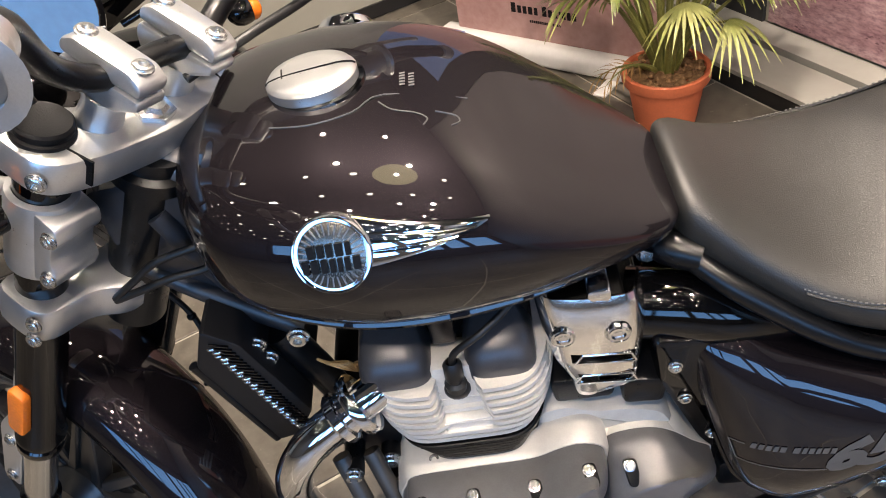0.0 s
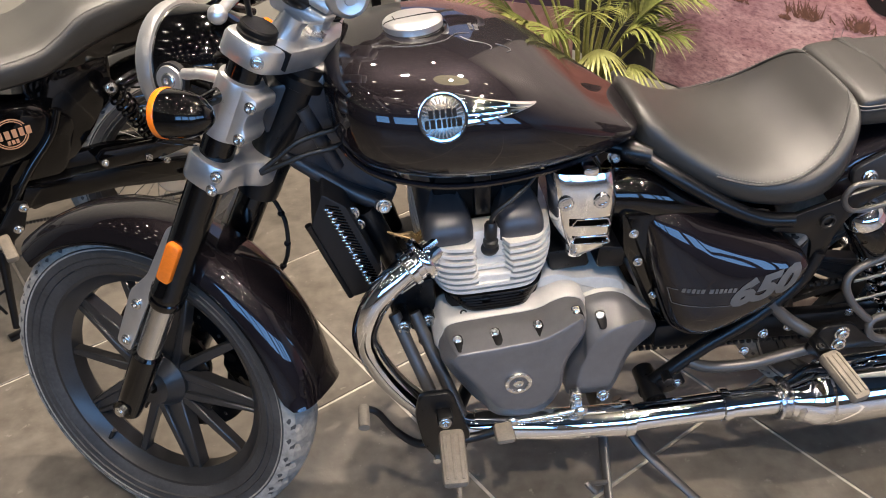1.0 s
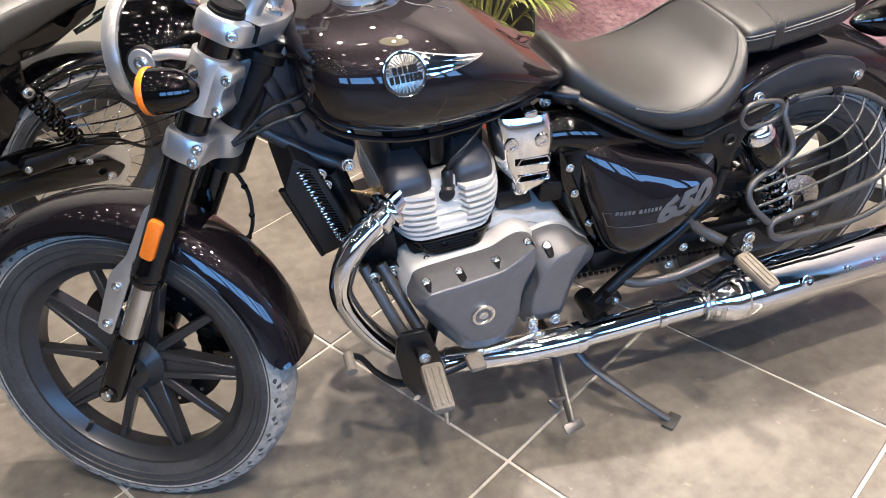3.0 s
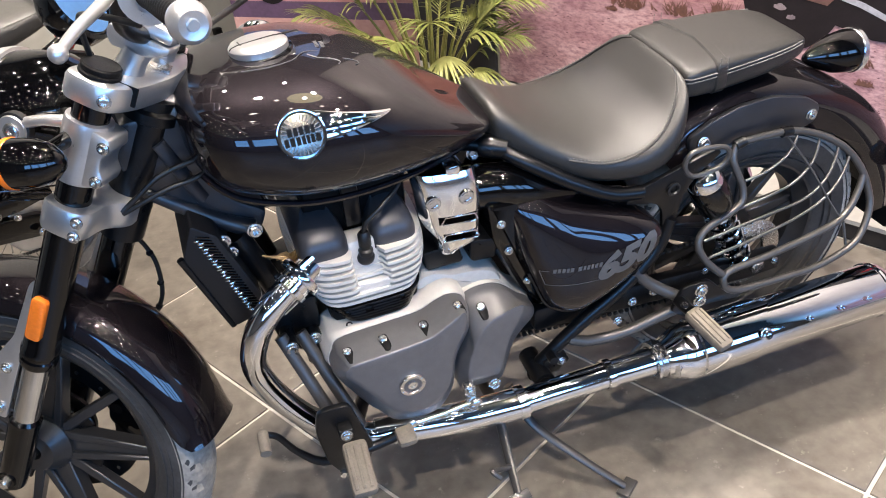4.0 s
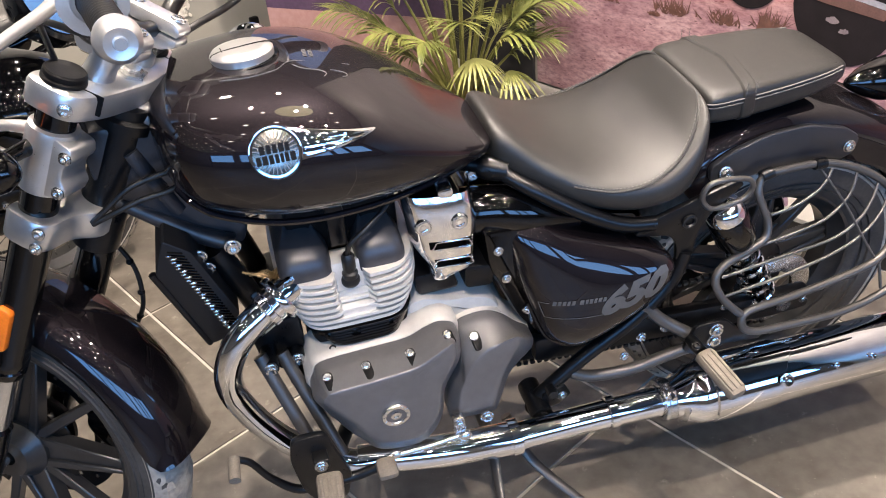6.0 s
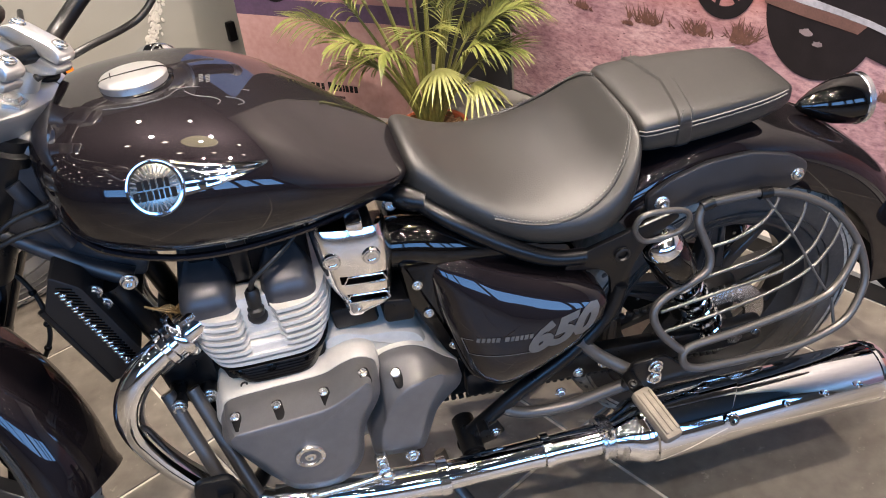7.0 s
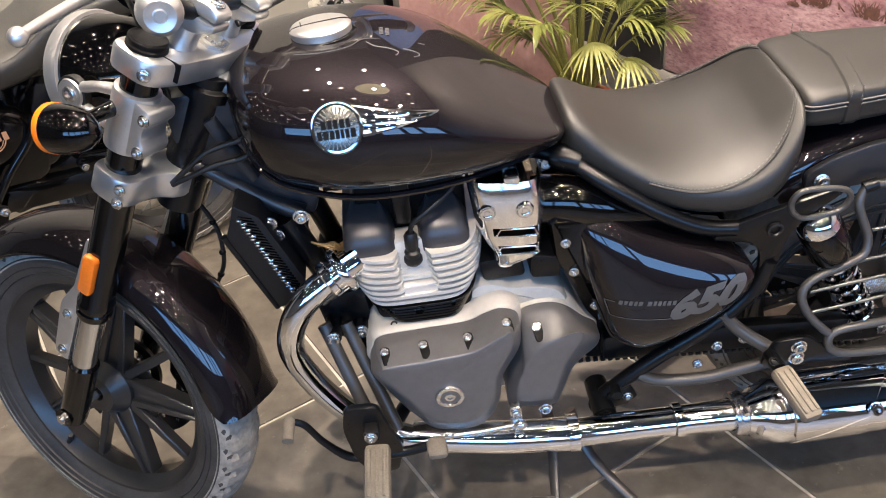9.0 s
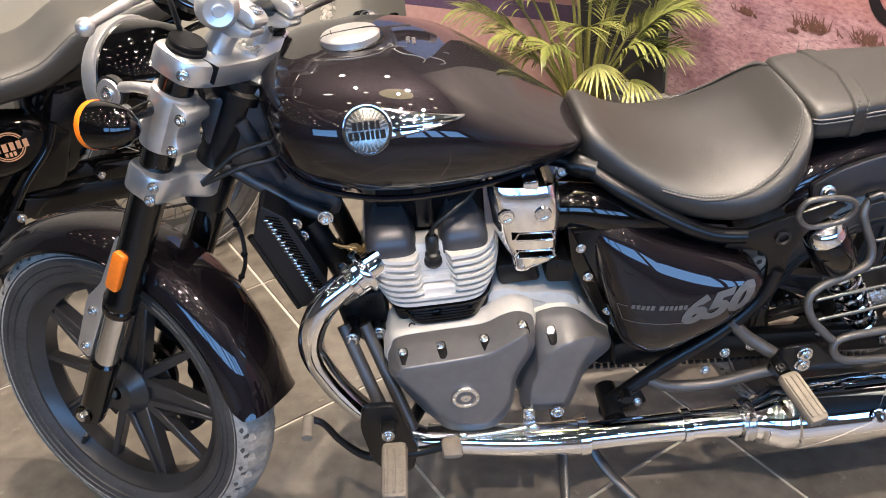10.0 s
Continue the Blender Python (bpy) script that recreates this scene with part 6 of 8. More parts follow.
tube(b, [(0.395, -0.150, 0.215), (0.425, -0.205, 0.140), (0.495, -0.290, 0.088), (0.566, -0.362, 0.042)], [0.014, 0.012, 0.0105, 0.009], 12, 6, flat=0.7)
ss = part("side_stand", b, GUARDGREY, bike, "worn grey steel side stand propping the bike")
b = nb()
block(b, (0.570, -0.364, 0.037), (0.050, 0.028, 0.009), 0.003, pose(0, 0, 0, -4, 4, 35))
part("stand_foot", b, GUARDGREY, ss)
b = nb()
tube(b, [(0.352, -0.19, 0.205), (0.342, -0.26, 0.155), (0.332, -0.335, 0.112)], [0.013, 0.011, 0.009], 12, flat=0.6)
tube(b, [(0.352, 0.19, 0.205), (0.342, 0.22, 0.155), (0.332, 0.25, 0.112)], [0.013, 0.011, 0.009], 12, flat=0.6)
tube(b, [(0.352, -0.20, 0.205), (0.352, 0.20, 0.205)], 0.013, 12, smooth=False)
tube(b, [(0.338, -0.29, 0.140), (0.308, -0.295, 0.150), (0.292, -0.305, 0.165), (0.305, -0.315, 0.150)], 0.006, 8)
cs = part("centre_stand", b, GUARDGREY, bike, "grey steel centre stand, folded clear of the floor")
b = nb()
block(b, (0.334, -0.342, 0.106), (0.048, 0.022, 0.007), 0.003, pose(0, 0, 0, 25, 0, 10))
part("stand_foot", b, GUARDGREY, cs)
b = nb()
rod(b, (0.448, -0.135, 0.272), (0.448, -0.214, 0.268), 0.0215, 24)
rod(b, (0.448, -0.214, 0.268), (0.448, -0.220, 0.268), 0.012, 6)
prism(b, rounded([(0.455, 0.300), (0.500, 0.318), (0.515, 0.285), (0.490, 0.265), (0.455, 0.258)], 0.008), -0.195, -0.187, "xz", 0.003)
rod(b, (0.470, -0.19, 0.315), (0.470, -0.212, 0.315), 0.010, 14)
tube(b, [(0.43, -0.19, 0.27), (0.50, -0.16, 0.24)], 0.012, 10, smooth=False)
part("pivot_block", b, SATIN, bike)

# -- radiator, hoses and cables --
b = nb()
prism(b, rounded([(-0.125, 0.785), (-0.150, 0.725), (-0.100, 0.562), (-0.072, 0.570), (-0.045, 0.615), (-0.09, 0.755)], 0.006), -0.125, 0.125, "xz", 0.003)
rad = part("oil_cooler", b, CORE, bike, "black oil cooler with bright fin ends")
b = nb()
for k in range(26):
    f = k / 25
    block(b, (-0.112 + 0.052 * f, -0.126, 0.760 - 0.165 * f), (0.022, 0.004, 0.0026), 0.0008, pose(0, 0, 0, 0, 20, 0))
part("cooling_fin", b, GLOSSBLACK, rad)
b = nb()
for k in range(26):
    f = k / 25
    ball(b, (-0.122 + 0.052 * f + 0.003 * (k % 2), -0.1275, 0.757 - 0.165 * f), 0.0034 + 0.0010 * (k % 2), (1.3, 0.6, 0.7), 8)
part("fin_end", b, CHROME, rad, "row of bright fin ends")
tube_part("side_frame", [(-0.155, -0.12, 0.725), (-0.13, -0.12, 0.645), (-0.104, -0.12, 0.562)], 0.006, SATIN, parent=rad)
CB = ([(-0.215, -0.085, 0.815), (-0.185, -0.088, 0.838), (-0.150, -0.088, 0.862), (-0.104, -0.085, 0.873), (-0.065, -0.07, 0.868)],
      [(-0.215, -0.085, 0.812), (-0.180, -0.092, 0.828), (-0.140, -0.094, 0.842), (-0.100, -0.092, 0.847), (-0.06, -0.075, 0.850)])
for c in CB:
    tube_part("cable", c, 0.0045, CABLE, "black control cable", 10, 8)
tube_part("brake_hose", [(-0.235, 0.03, 0.72), (-0.214, 0.03, 0.665), (-0.206, 0.025, 0.620), (-0.214, 0.02, 0.560), (-0.240, 0.02, 0.512)], 0.0042, CABLE, "black hose with clips", 10, 8)
b = nb()
for p in ((-0.211, 0.028, 0.650), (-0.210, 0.022, 0.585), (-0.226, 0.02, 0.535)):
    ball(b, p, 0.0068, (1, 1, 0.9), 10)
part("hose_clip", b, MATTE, bike)
tube_part("clutch_cable", [(0.10, -0.24, 0.93), (0.02, -0.20, 0.90), (-0.03, -0.12, 0.85), (-0.01, -0.07, 0.76), (0.02, -0.04, 0.68)], 0.0042, CABLE, "black control cable", 10, 8, m=FM)
b = nb()        # front brake cylinder beside the right switch
block(b, (0.020, 0.205, 0.945), (0.060, 0.062, 0.044), 0.010, pose(0, 0, 0, 0, 0, 20))
lathe(b, [(0.026, 0), (0.028, 0.004), (0.028, 0.012), (0.022, 0.016), (0, 0.016)], (0.018, 0.205, 0.966), (0, 0, 1), 24)
part("brake_cylinder", b, SATIN, bike, "black front brake master cylinder", FM)
tube_part("throttle_cable", [(0.06, 0.262, 0.925), (0.066, 0.225, 0.890), (0.06, 0.19, 0.868), (0.06, 0.10, 0.855), (0.045, 0.03, 0.82)], 0.0055, CABLE, "black control cable", 10, 8, m=FM)
b = nb()
for k in range(9):
    tube(b, [(-0.03 + 0.006 * k, -0.085 - 0.002 * (k % 3), 0.665 - 0.004 * k), (0.0 + 0.004 * k, -0.10, 0.66 + 0.003 * (k % 4)), (0.02, -0.10, 0.65)], 0.002, 6, 3)
part("wiring", b, mat("bronze_wiring", (0.25, 0.17, 0.08), 0.4, 0.6), bike)

RODGREY = mat("grey_rod_steel", (0.11, 0.107, 0.10), 0.4, 0.7, 0.1, 40.0)

# -- rear wheel guard of bent tube and thin rods --
GO = [(0.893, -0.138, 0.667), (0.942, -0.138, 0.668), (1.007, -0.138, 0.664), (1.061, -0.143, 0.648), (1.109, -0.152, 0.624), (1.148, -0.165, 0.593), (1.175, -0.182, 0.554), (1.189, -0.200, 0.512), (1.188, -0.219, 0.470), (1.153, -0.242, 0.421), (1.100, -0.250, 0.400), (1.037, -0.254, 0.391), (0.969, -0.254, 0.391), (0.881, -0.253, 0.394), (0.844, -0.251, 0.399), (0.826, -0.245, 0.414), (0.838, -0.236, 0.437), (0.928, -0.233, 0.444), (1.040, -0.227, 0.455), (1.109, -0.221, 0.468), (1.145, -0.210, 0.490), (1.168, -0.197, 0.520), (1.179, -0.188, 0.541)]
b = nb()
tube(b, GO, 0.0075, 12, 4)
guard = part("wheel_guard", b, GUARDGREY, bike, "dark grey tubular guard over the rear wheel")
GS = [(0.893, -0.138, 0.667), (0.882, -0.139, 0.656), (0.876, -0.147, 0.638), (0.883, -0.157, 0.613), (0.893, -0.169, 0.582), (0.887, -0.180, 0.557), (0.857, -0.186, 0.543), (0.813, -0.191, 0.531), (0.787, -0.198, 0.517), (0.781, -0.206, 0.497), (0.791, -0.218, 0.471), (0.814, -0.231, 0.445), (0.832, -0.238, 0.430)]
b = nb()
tube(b, GS, 0.0075, 12, 4)
part("guard_tube", b, GUARDGREY, guard)
RODS = [[(0.901, -0.163, 0.592), (0.941, -0.164, 0.599), (0.984, -0.159, 0.613), (1.012, -0.151, 0.630), (1.027, -0.142, 0.650)],
        [(0.876, -0.183, 0.543), (0.938, -0.184, 0.554), (1.003, -0.180, 0.565), (1.048, -0.169, 0.586), (1.068, -0.160, 0.609), (1.079, -0.148, 0.632)],
        [(0.796, -0.200, 0.503), (0.913, -0.199, 0.518), (1.023, -0.194, 0.527), (1.080, -0.184, 0.550), (1.109, -0.171, 0.581), (1.125, -0.158, 0.608)],
        [(0.793, -0.217, 0.471), (0.911, -0.214, 0.484), (1.022, -0.206, 0.501), (1.090, -0.195, 0.524), (1.130, -0.181, 0.557), (1.151, -0.166, 0.590)]]
for r in RODS:
    b = nb()
    tube(b, r, 0.0030, 8, 5)
    part("guard_rod", b, RODGREY, guard, "thin bright rod" if r is RODS[0] else "")
b = nb()
tube(b, [(1.001, -0.140, 0.656), (1.048, -0.172, 0.588), (1.089, -0.202, 0.513), (1.117, -0.223, 0.465)], 0.0024, 8, 4)
tube(b, [(1.122, -0.222, 0.462), (1.127, -0.240, 0.412)], 0.0030, 8, smooth=False)
part("guard_brace", b, RODGREY, guard)
b = nb()
for p, d in (((0.893, -0.138, 0.667), (0.45, 0, 0.12)), ((1.000, -0.138, 0.664), (1, 0, -0.06))):
    lathe(b, [(0.0070, -0.011), (0.0105, -0.011), (0.0105, 0.011), (0.0070, 0.011)], p, d, 16)
part("tube_clamp", b, SATIN, guard)
b = nb()
tube(b, [(0.742, -0.178, 0.680), (0.752, -0.180, 0.706), (0.788, -0.180, 0.708), (0.824, -0.180, 0.700), (0.836, -0.180, 0.682), (0.826, -0.178, 0.660), (0.795, -0.178, 0.652), (0.760, -0.178, 0.654)], 0.0050, 12, 6, closed=True)
part("helmet_loop", b, GUARDGREY, guard, "black steel loop")

# ---- mural, banner, plant, wall relief ----
def mural_material():
    m = bpy.data.materials.new("desert_print")
    m.use_nodes = True
    n, l = m.node_tree.nodes, m.node_tree.links
    b = n["Principled BSDF"]
    b.inputs["Roughness"].default_value = 0.55
    co = n.new("ShaderNodeTexCoord")
    sp = n.new("ShaderNodeSeparateXYZ")
    l.new(co.outputs["Object"], sp.inputs[0])
    mp = n.new("ShaderNodeMapping")
    mp.inputs["Scale"].default_value = (1.0, 1.0, 2.6)
    l.new(co.outputs["Object"], mp.inputs[0])

    def noise_of(scale, detail=6.0, rough=0.6):
        t = n.new("ShaderNodeTexNoise")
        t.inputs["Scale"].default_value, t.inputs["Detail"].default_value, t.inputs["Roughness"].default_value = scale, detail, rough
        l.new(mp.outputs[0], t.inputs["Vector"])
        return t.outputs["Fac"]

    def ramp(fac, stops):
        r = n.new("ShaderNodeValToRGB")
        e = r.color_ramp.elements
        while len(e) < len(stops):
            e.new(0.5)
        for k, (p, c) in enumerate(stops):
            e[k].position, e[k].color = p, (*c, 1)
        l.new(fac, r.inputs[0])
        return r.outputs[0]

    def mix(fac, a, c, mode="MIX"):
        x = n.new("ShaderNodeMixRGB")
        x.blend_type = mode
        for i, v in enumerate((fac, a, c)):
            if isinstance(v, float):
                x.inputs[i].default_value = v
            elif isinstance(v, tuple):
                x.inputs[i].default_value = (*v, 1)
            else:
                l.new(v, x.inputs[i])
        return x.outputs[0]

    sand = ramp(noise_of(5.0), [(0.30, (0.205, 0.108, 0.125)), (0.50, (0.31, 0.190, 0.200)), (0.70, (0.41, 0.285, 0.285))])
    fine = ramp(noise_of(34.0, 5.0, 0.7), [(0.36, (0.50, 0.42, 0.50)), (0.56, (1.0, 0.98, 1.0)), (0.75, (1.25, 1.2, 1.22))])
    sand = mix(1.0, sand, fine, "MULTIPLY")
    vo = n.new("ShaderNodeTexVoronoi")
    vo.inputs["Scale"].default_value = 30.0
    l.new(mp.outputs[0], vo.inputs["Vector"])
    stones = n.new("ShaderNodeMath")
    stones.operation = "LESS_THAN"
    l.new(vo.outputs["Distance"], stones.inputs[0])
    pick = n.new("ShaderNodeMath")
    pick.operation = "MULTIPLY"
    big = noise_of(9.0, 2.0)
    cut = n.new("ShaderNodeMapRange")
    cut.inputs[1].default_value, cut.inputs[2].default_value, cut.inputs[3].default_value, cut.inputs[4].default_value = 0.45, 0.7, 0.02, 0.26
    l.new(big, cut.inputs[0])
    l.new(cut.outputs[0], stones.inputs[1])
    sand = mix(stones.outputs[0], sand, (0.10, 0.045, 0.055))
    # a warmer, redder dust track higher up
    band = n.new("ShaderNodeMapRange")
    band.inputs[1].default_value, band.inputs[2].default_value = 0.55, 0.74
    wob = n.new("ShaderNodeMath")
    wob.operation = "MULTIPLY_ADD"
    l.new(noise_of(3.0, 4.0), wob.inputs[0])
    wob.inputs[1].default_value = 0.12
    l.new(sp.outputs["Z"], wob.inputs[2])
    l.new(wob.outputs[0], band.inputs[0])
    track = ramp(noise_of(7.0, 5.0), [(0.35, (0.20, 0.056, 0.040)), (0.65, (0.31, 0.120, 0.088))])
    ground = mix(band.outputs[0], sand, track)
    # unseen top of the print, greyed for its reflection in the tank
    grey_top_mask = n.new("ShaderNodeMapRange")
    grey_top_mask.inputs[1].default_value, grey_top_mask.inputs[2].default_value = 0.88, 1.05
    l.new(wob.outputs[0], grey_top_mask.inputs[0])
    grey_top = ramp(noise_of(1.6, 4.0), [(0.3, (0.203, 0.176, 0.172)), (0.7, (0.265, 0.242, 0.230))])
    l.new(mix(grey_top_mask.outputs[0], ground, grey_top), b.inputs["Base Color"])
    return m


MU = UHI - 0.012
MURAL = Matrix.Translation(uv(MU, 0)) @ Matrix(((TV.x, TU.x * -1, 0, 0), (TV.y, TU.y * -1, 0, 0), (0, 0, 1, 0), (0, 0, 0, 1)))   # x along the wall, y out of it


def flat(bm, outline, y0=0.0005, y1=0.002):
    return prism(bm, outline, y0, y1, "xz")


def disc_outline(cx, cz, r, n=36, sx=1.0):
    return [(cx + sx * r * math.cos(2 * math.pi * k / n), cz + r * math.sin(2 * math.pi * k / n)) for k in range(n)]


mural = thing("mural", "large printed desert mural with motorcycles on a pink gravel track", "mural", MURAL)
b = nb()
prism(b, [(-3.6, 0.085), (1.68, 0.085), (1.68, 2.6), (-3.6, 2.6)], -0.008, 0.0, "xz")
part("print", b, mural_material(), mural)
DARKPRINT = mat("dark_print", (0.007, 0.005, 0.006), 0.7, 0.0, 0.4, 25.0, spec=0.2)
SCRUB = mat("scrub_print", (0.085, 0.038, 0.028), 0.6, 0.0, 0.5, 60.0)
PIPEPRINT = mat("pale_chrome_print", (0.235, 0.235, 0.265), 0.5, 0.0, 0.3, 12.0)
GREYPRINT = mat("grey_print", (0.15, 0.12, 0.13), 0.5, 0.0, 0.3, 30.0)
rnd = random.Random(5)


def blob(cx, cz, w, h, n=26, spike=0.35):
    out = []
    for k in range(n):
        q = 2 * math.pi * k / n
        r = 1 - spike * rnd.random() * (1.0 if math.sin(q) > -0.2 else 0.4)
        out.append((cx + w * r * math.cos(q), cz + h * r * math.sin(q)))
    return out


for cx, cz, w, h in ((1.09, 0.492, 0.065, 0.035), (0.905, 0.492, 0.055, 0.032), (0.765, 0.508, 0.065, 0.045), (1.35, 0.478, 0.045, 0.018), (1.16, 0.455, 0.022, 0.010), (0.33, 0.425, 0.05, 0.022), (0.30, 0.36, 0.03, 0.012), (-0.1, 0.45, 0.07, 0.03)):
    b = nb()
    for k in range(70):
        x0, z0 = cx + rnd.gauss(0, 0.42) * w, cz - h * rnd.uniform(0.2, 0.9)
        q, ln = radians(rnd.uniform(35, 145)), h * rnd.uniform(0.5, 1.5)
        e = (x0 + ln * math.cos(q), z0 + ln * math.sin(q))
        flat(b, [(x0 - 0.0035, z0), (x0 + 0.0035, z0), e], 0.0004, 0.0010 + 0.00001 * k)
    part("printed_shrub", b, SCRUB, mural)


def printed_wheel(cx, cz, r, sx, name="printed_wheel"):
    b = nb()
    o, i = disc_outline(cx, cz, r, 40, sx), disc_outline(cx, cz, r * 0.70, 40, sx)
    for k in range(40):
        j = (k + 1) % 40
        flat(b, [o[k], o[j], i[j], i[k]], 0.0006, 0.003)
    for k in range(7):
        q = k * 2 * math.pi / 7
        d, nn = Vector((math.cos(q) * sx, math.sin(q))), Vector((-math.sin(q) * sx, math.cos(q)))
        c = Vector((cx, cz))
        flat(b, [tuple(c - nn * 0.012), tuple(c + d * r * 0.72 - nn * 0.007), tuple(c + d * r * 0.72 + nn * 0.007), tuple(c + nn * 0.012)], 0.0006, 0.0026)
    flat(b, disc_outline(cx, cz, r * 0.2, 20, sx), 0.0006, 0.0034)
    part(name, b, DARKPRINT, mural)
    b = nb()
    flat(b, [(cx - r * 0.35, cz - r * 0.25), (cx - r * 0.05, cz - r * 0.34), (cx + r * 0.12, cz - r * 0.14), (cx - r * 0.2, cz - r * 0.06)], 0.004, 0.0048)
    part("printed_hub", b, GREYPRINT, mural)


printed_wheel(0.835, 0.655, 0.122, -0.85)
printed_wheel(1.38, 0.64, 0.118, -0.7)
b = nb()        # the nearest printed motorcycle: rear wheel, tail and silencer
flat(b, disc_outline(0.545, 0.60, 0.180, 44, -0.85), 0.0006, 0.003)
flat(b, [(0.72, 0.66), (0.52, 0.545), (0.30, 0.49), (-0.05, 0.50), (-0.4, 0.56), (-0.5, 0.9), (0.2, 1.2), (0.6, 1.1), (0.75, 0.85)], 0.0008, 0.0034)
part("printed_motorcycle", b, DARKPRINT, mural)
b = nb()
flat(b, [(0.722, 0.662), (0.718, 0.640), (0.60, 0.622), (0.50, 0.610), (0.42, 0.596), (0.35, 0.578), (0.20, 0.522), (0.20, 0.535), (0.34, 0.592), (0.42, 0.612), (0.51, 0.628), (0.60, 0.644)], 0.004, 0.0052)
part("printed_silencer", b, PIPEPRINT, mural)
b = nb()
flat(b, [(0.717, 0.639), (0.704, 0.606), (0.60, 0.590), (0.50, 0.578), (0.44, 0.570), (0.42, 0.595), (0.50, 0.609), (0.60, 0.621)], 0.004, 0.0050)
part("printed_silencer", b, mat("brown_print", (0.085, 0.042, 0.035), 0.6, 0.0, 0.3, 20.0), mural)
b = nb()
flat(b, blob(0.575, 0.548, 0.022, 0.012, 18, 0.5), 0.004, 0.005)
flat(b, blob(0.540, 0.522, 0.018, 0.009, 18, 0.5), 0.004, 0.005)
part("printed_highlight", b, GREYPRINT, mural)
b = nb()
for x0, z0, x1, z1 in ((1.10, 0.62, 1.17, 0.56), (1.16, 0.56, 1.19, 0.60), (1.02, 0.66, 1.24, 0.63)):
    flat(b, [(x0, z0), (x1, z1), (x1 + 0.012, z1 + 0.012), (x0 + 0.012, z0 + 0.012)], 0.0006, 0.0026)
part("printed_frame", b, DARKPRINT, mural)

b = nb()
prism(b, [(1.70, 0.075), (VHI - 0.01, 0.075), (VHI - 0.01, CEIL - 0.01), (1.70, CEIL - 0.01)], -0.010, 0.004, "xz")
single("wall_panel", b, mat("charcoal_wall_panel", (0.022, 0.022, 0.024), 0.5, 0.0, 0.2, 3.0), "charcoal wall panel beside the mural", "panel", MURAL, kind="structure")

# roll-up banner standing across the corner
BA = Vector((0.02, 2.93, 0))
BD = Vector((0.80, -0.60, 0)).normalized()
BANNER = Matrix.Translation(BA) @ Matrix(((BD.x, -BD.y, 0, 0), (BD.y, BD.x, 0, 0), (0, 0, 1, 0), (0, 0, 0, 1)))
banner = thing("rollup_banner", "pink printed roll-up banner on a white floor base", "banner", BANNER)
b = nb()
prism(b, rounded([(-0.05, 0.004), (0.05, 0.004), (0.05, 0.05), (0.03, 0.075), (-0.03, 0.075), (-0.05, 0.05)], 0.015), 0.05, 0.92, "yz", 0.004)
part("base", b, WHITEBASE, banner, "white plastic base")
for x in (0.25, 0.74):
    b = nb()
    block(b, (x, -0.06, 0.004), (0.045, 0.16, 0.008), 0.003)
    part("foot", b, WHITEBASE, banner)
b = nb()
prism(b, [(0.112, 0.076), (0.872, 0.076), (0.872, 0.440), (0.112, 0.440)], -0.0012, 0.0012, "xz")
part("print", b, mat("pale_pink_print", (0.312, 0.164, 0.152), 0.5, 0.0, 0.12, 5.0, colour2=(0.426, 0.262, 0.246)), banner, "pale pink sandy print")
b = nb()
prism(b, [(0.112, 0.4405), (0.872, 0.4405), (0.872, 0.505), (0.112, 0.505)], -0.0012, 0.0012, "xz")
part("print_band", b, mat("purple_print", (0.075, 0.045, 0.085), 0.5, 0.0, 0.3, 8.0), banner, "dark purple band")
b = nb()
prism(b, [(0.112, 0.5055), (0.872, 0.5055), (0.872, 1.44), (0.112, 1.44)], -0.0012, 0.0012, "xz")
part("print", b, mat("dusk_print", (0.303, 0.148, 0.139), 0.5, 0.0, 0.25, 2.5, colour2=(0.377, 0.221, 0.197)), banner)
b = nb()
prism(b, [(0.112, 1.4405), (0.872, 1.4405), (0.872, 1.98), (0.112, 1.98)], -0.0012, 0.0012, "xz")
part("print_sky", b, mat("blue_print", (0.05, 0.11, 0.30), 0.5, 0.0, 0.3, 3.0, colour2=(0.16, 0.24, 0.45)), banner, "deep blue printed top")
b = nb()        # printed spoked wheel standing on the band
lathe(b, [(0.058, -0.0008), (0.080, -0.0008), (0.080, 0.0008), (0.058, 0.0008)], (0.30, -0.0022, 0.575), (0, 1, 0), 36, closed=True)
lathe(b, [(0.030, -0.0008), (0.036, -0.0008), (0.036, 0.0008), (0.030, 0.0008)], (0.30, -0.0022, 0.575), (0, 1, 0), 30, closed=True)
for k in range(12):
    q = k * math.pi / 6
    tube(b, [(0.30 + 0.012 * math.cos(q), -0.0022, 0.575 + 0.012 * math.sin(q)), (0.30 + 0.060 * math.cos(q), -0.0022, 0.575 + 0.060 * math.sin(q))], 0.0011, 5, smooth=False)
part("printed_wheel", b, DARKPRINT, banner)
b = nb()        # brand line as plain bars
x = 0.345
for w, h in ((0.024, 0.034), (0.020, 0.026), (0.020, 0.026), (0.022, 0.026), (0.018, 0.026), (0, 0), (0.022, 0.034), (0.020, 0.026), (0.018, 0.026), (0.010, 0.026), (0.018, 0.026), (0.018, 0.026), (0.020, 0.026)):
    if w:
        prism(b, [(x, 0.166), (x + w * 0.72, 0.166), (x + w * 0.72, 0.166 + h), (x, 0.166 + h)], -0.0022, -0.0013, "xz")
    x += w + 0.001 if w else 0.012
for k in range(15):
    prism(b, [(0.415 + k * 0.008, 0.137), (0.4205 + k * 0.008, 0.137), (0.4205 + k * 0.008, 0.146), (0.415 + k * 0.008, 0.146)], -0.0022, -0.0013, "xz")
part("brand_bars", b, DARKPRINT, banner, "dark brand line drawn as bars")
b = nb()
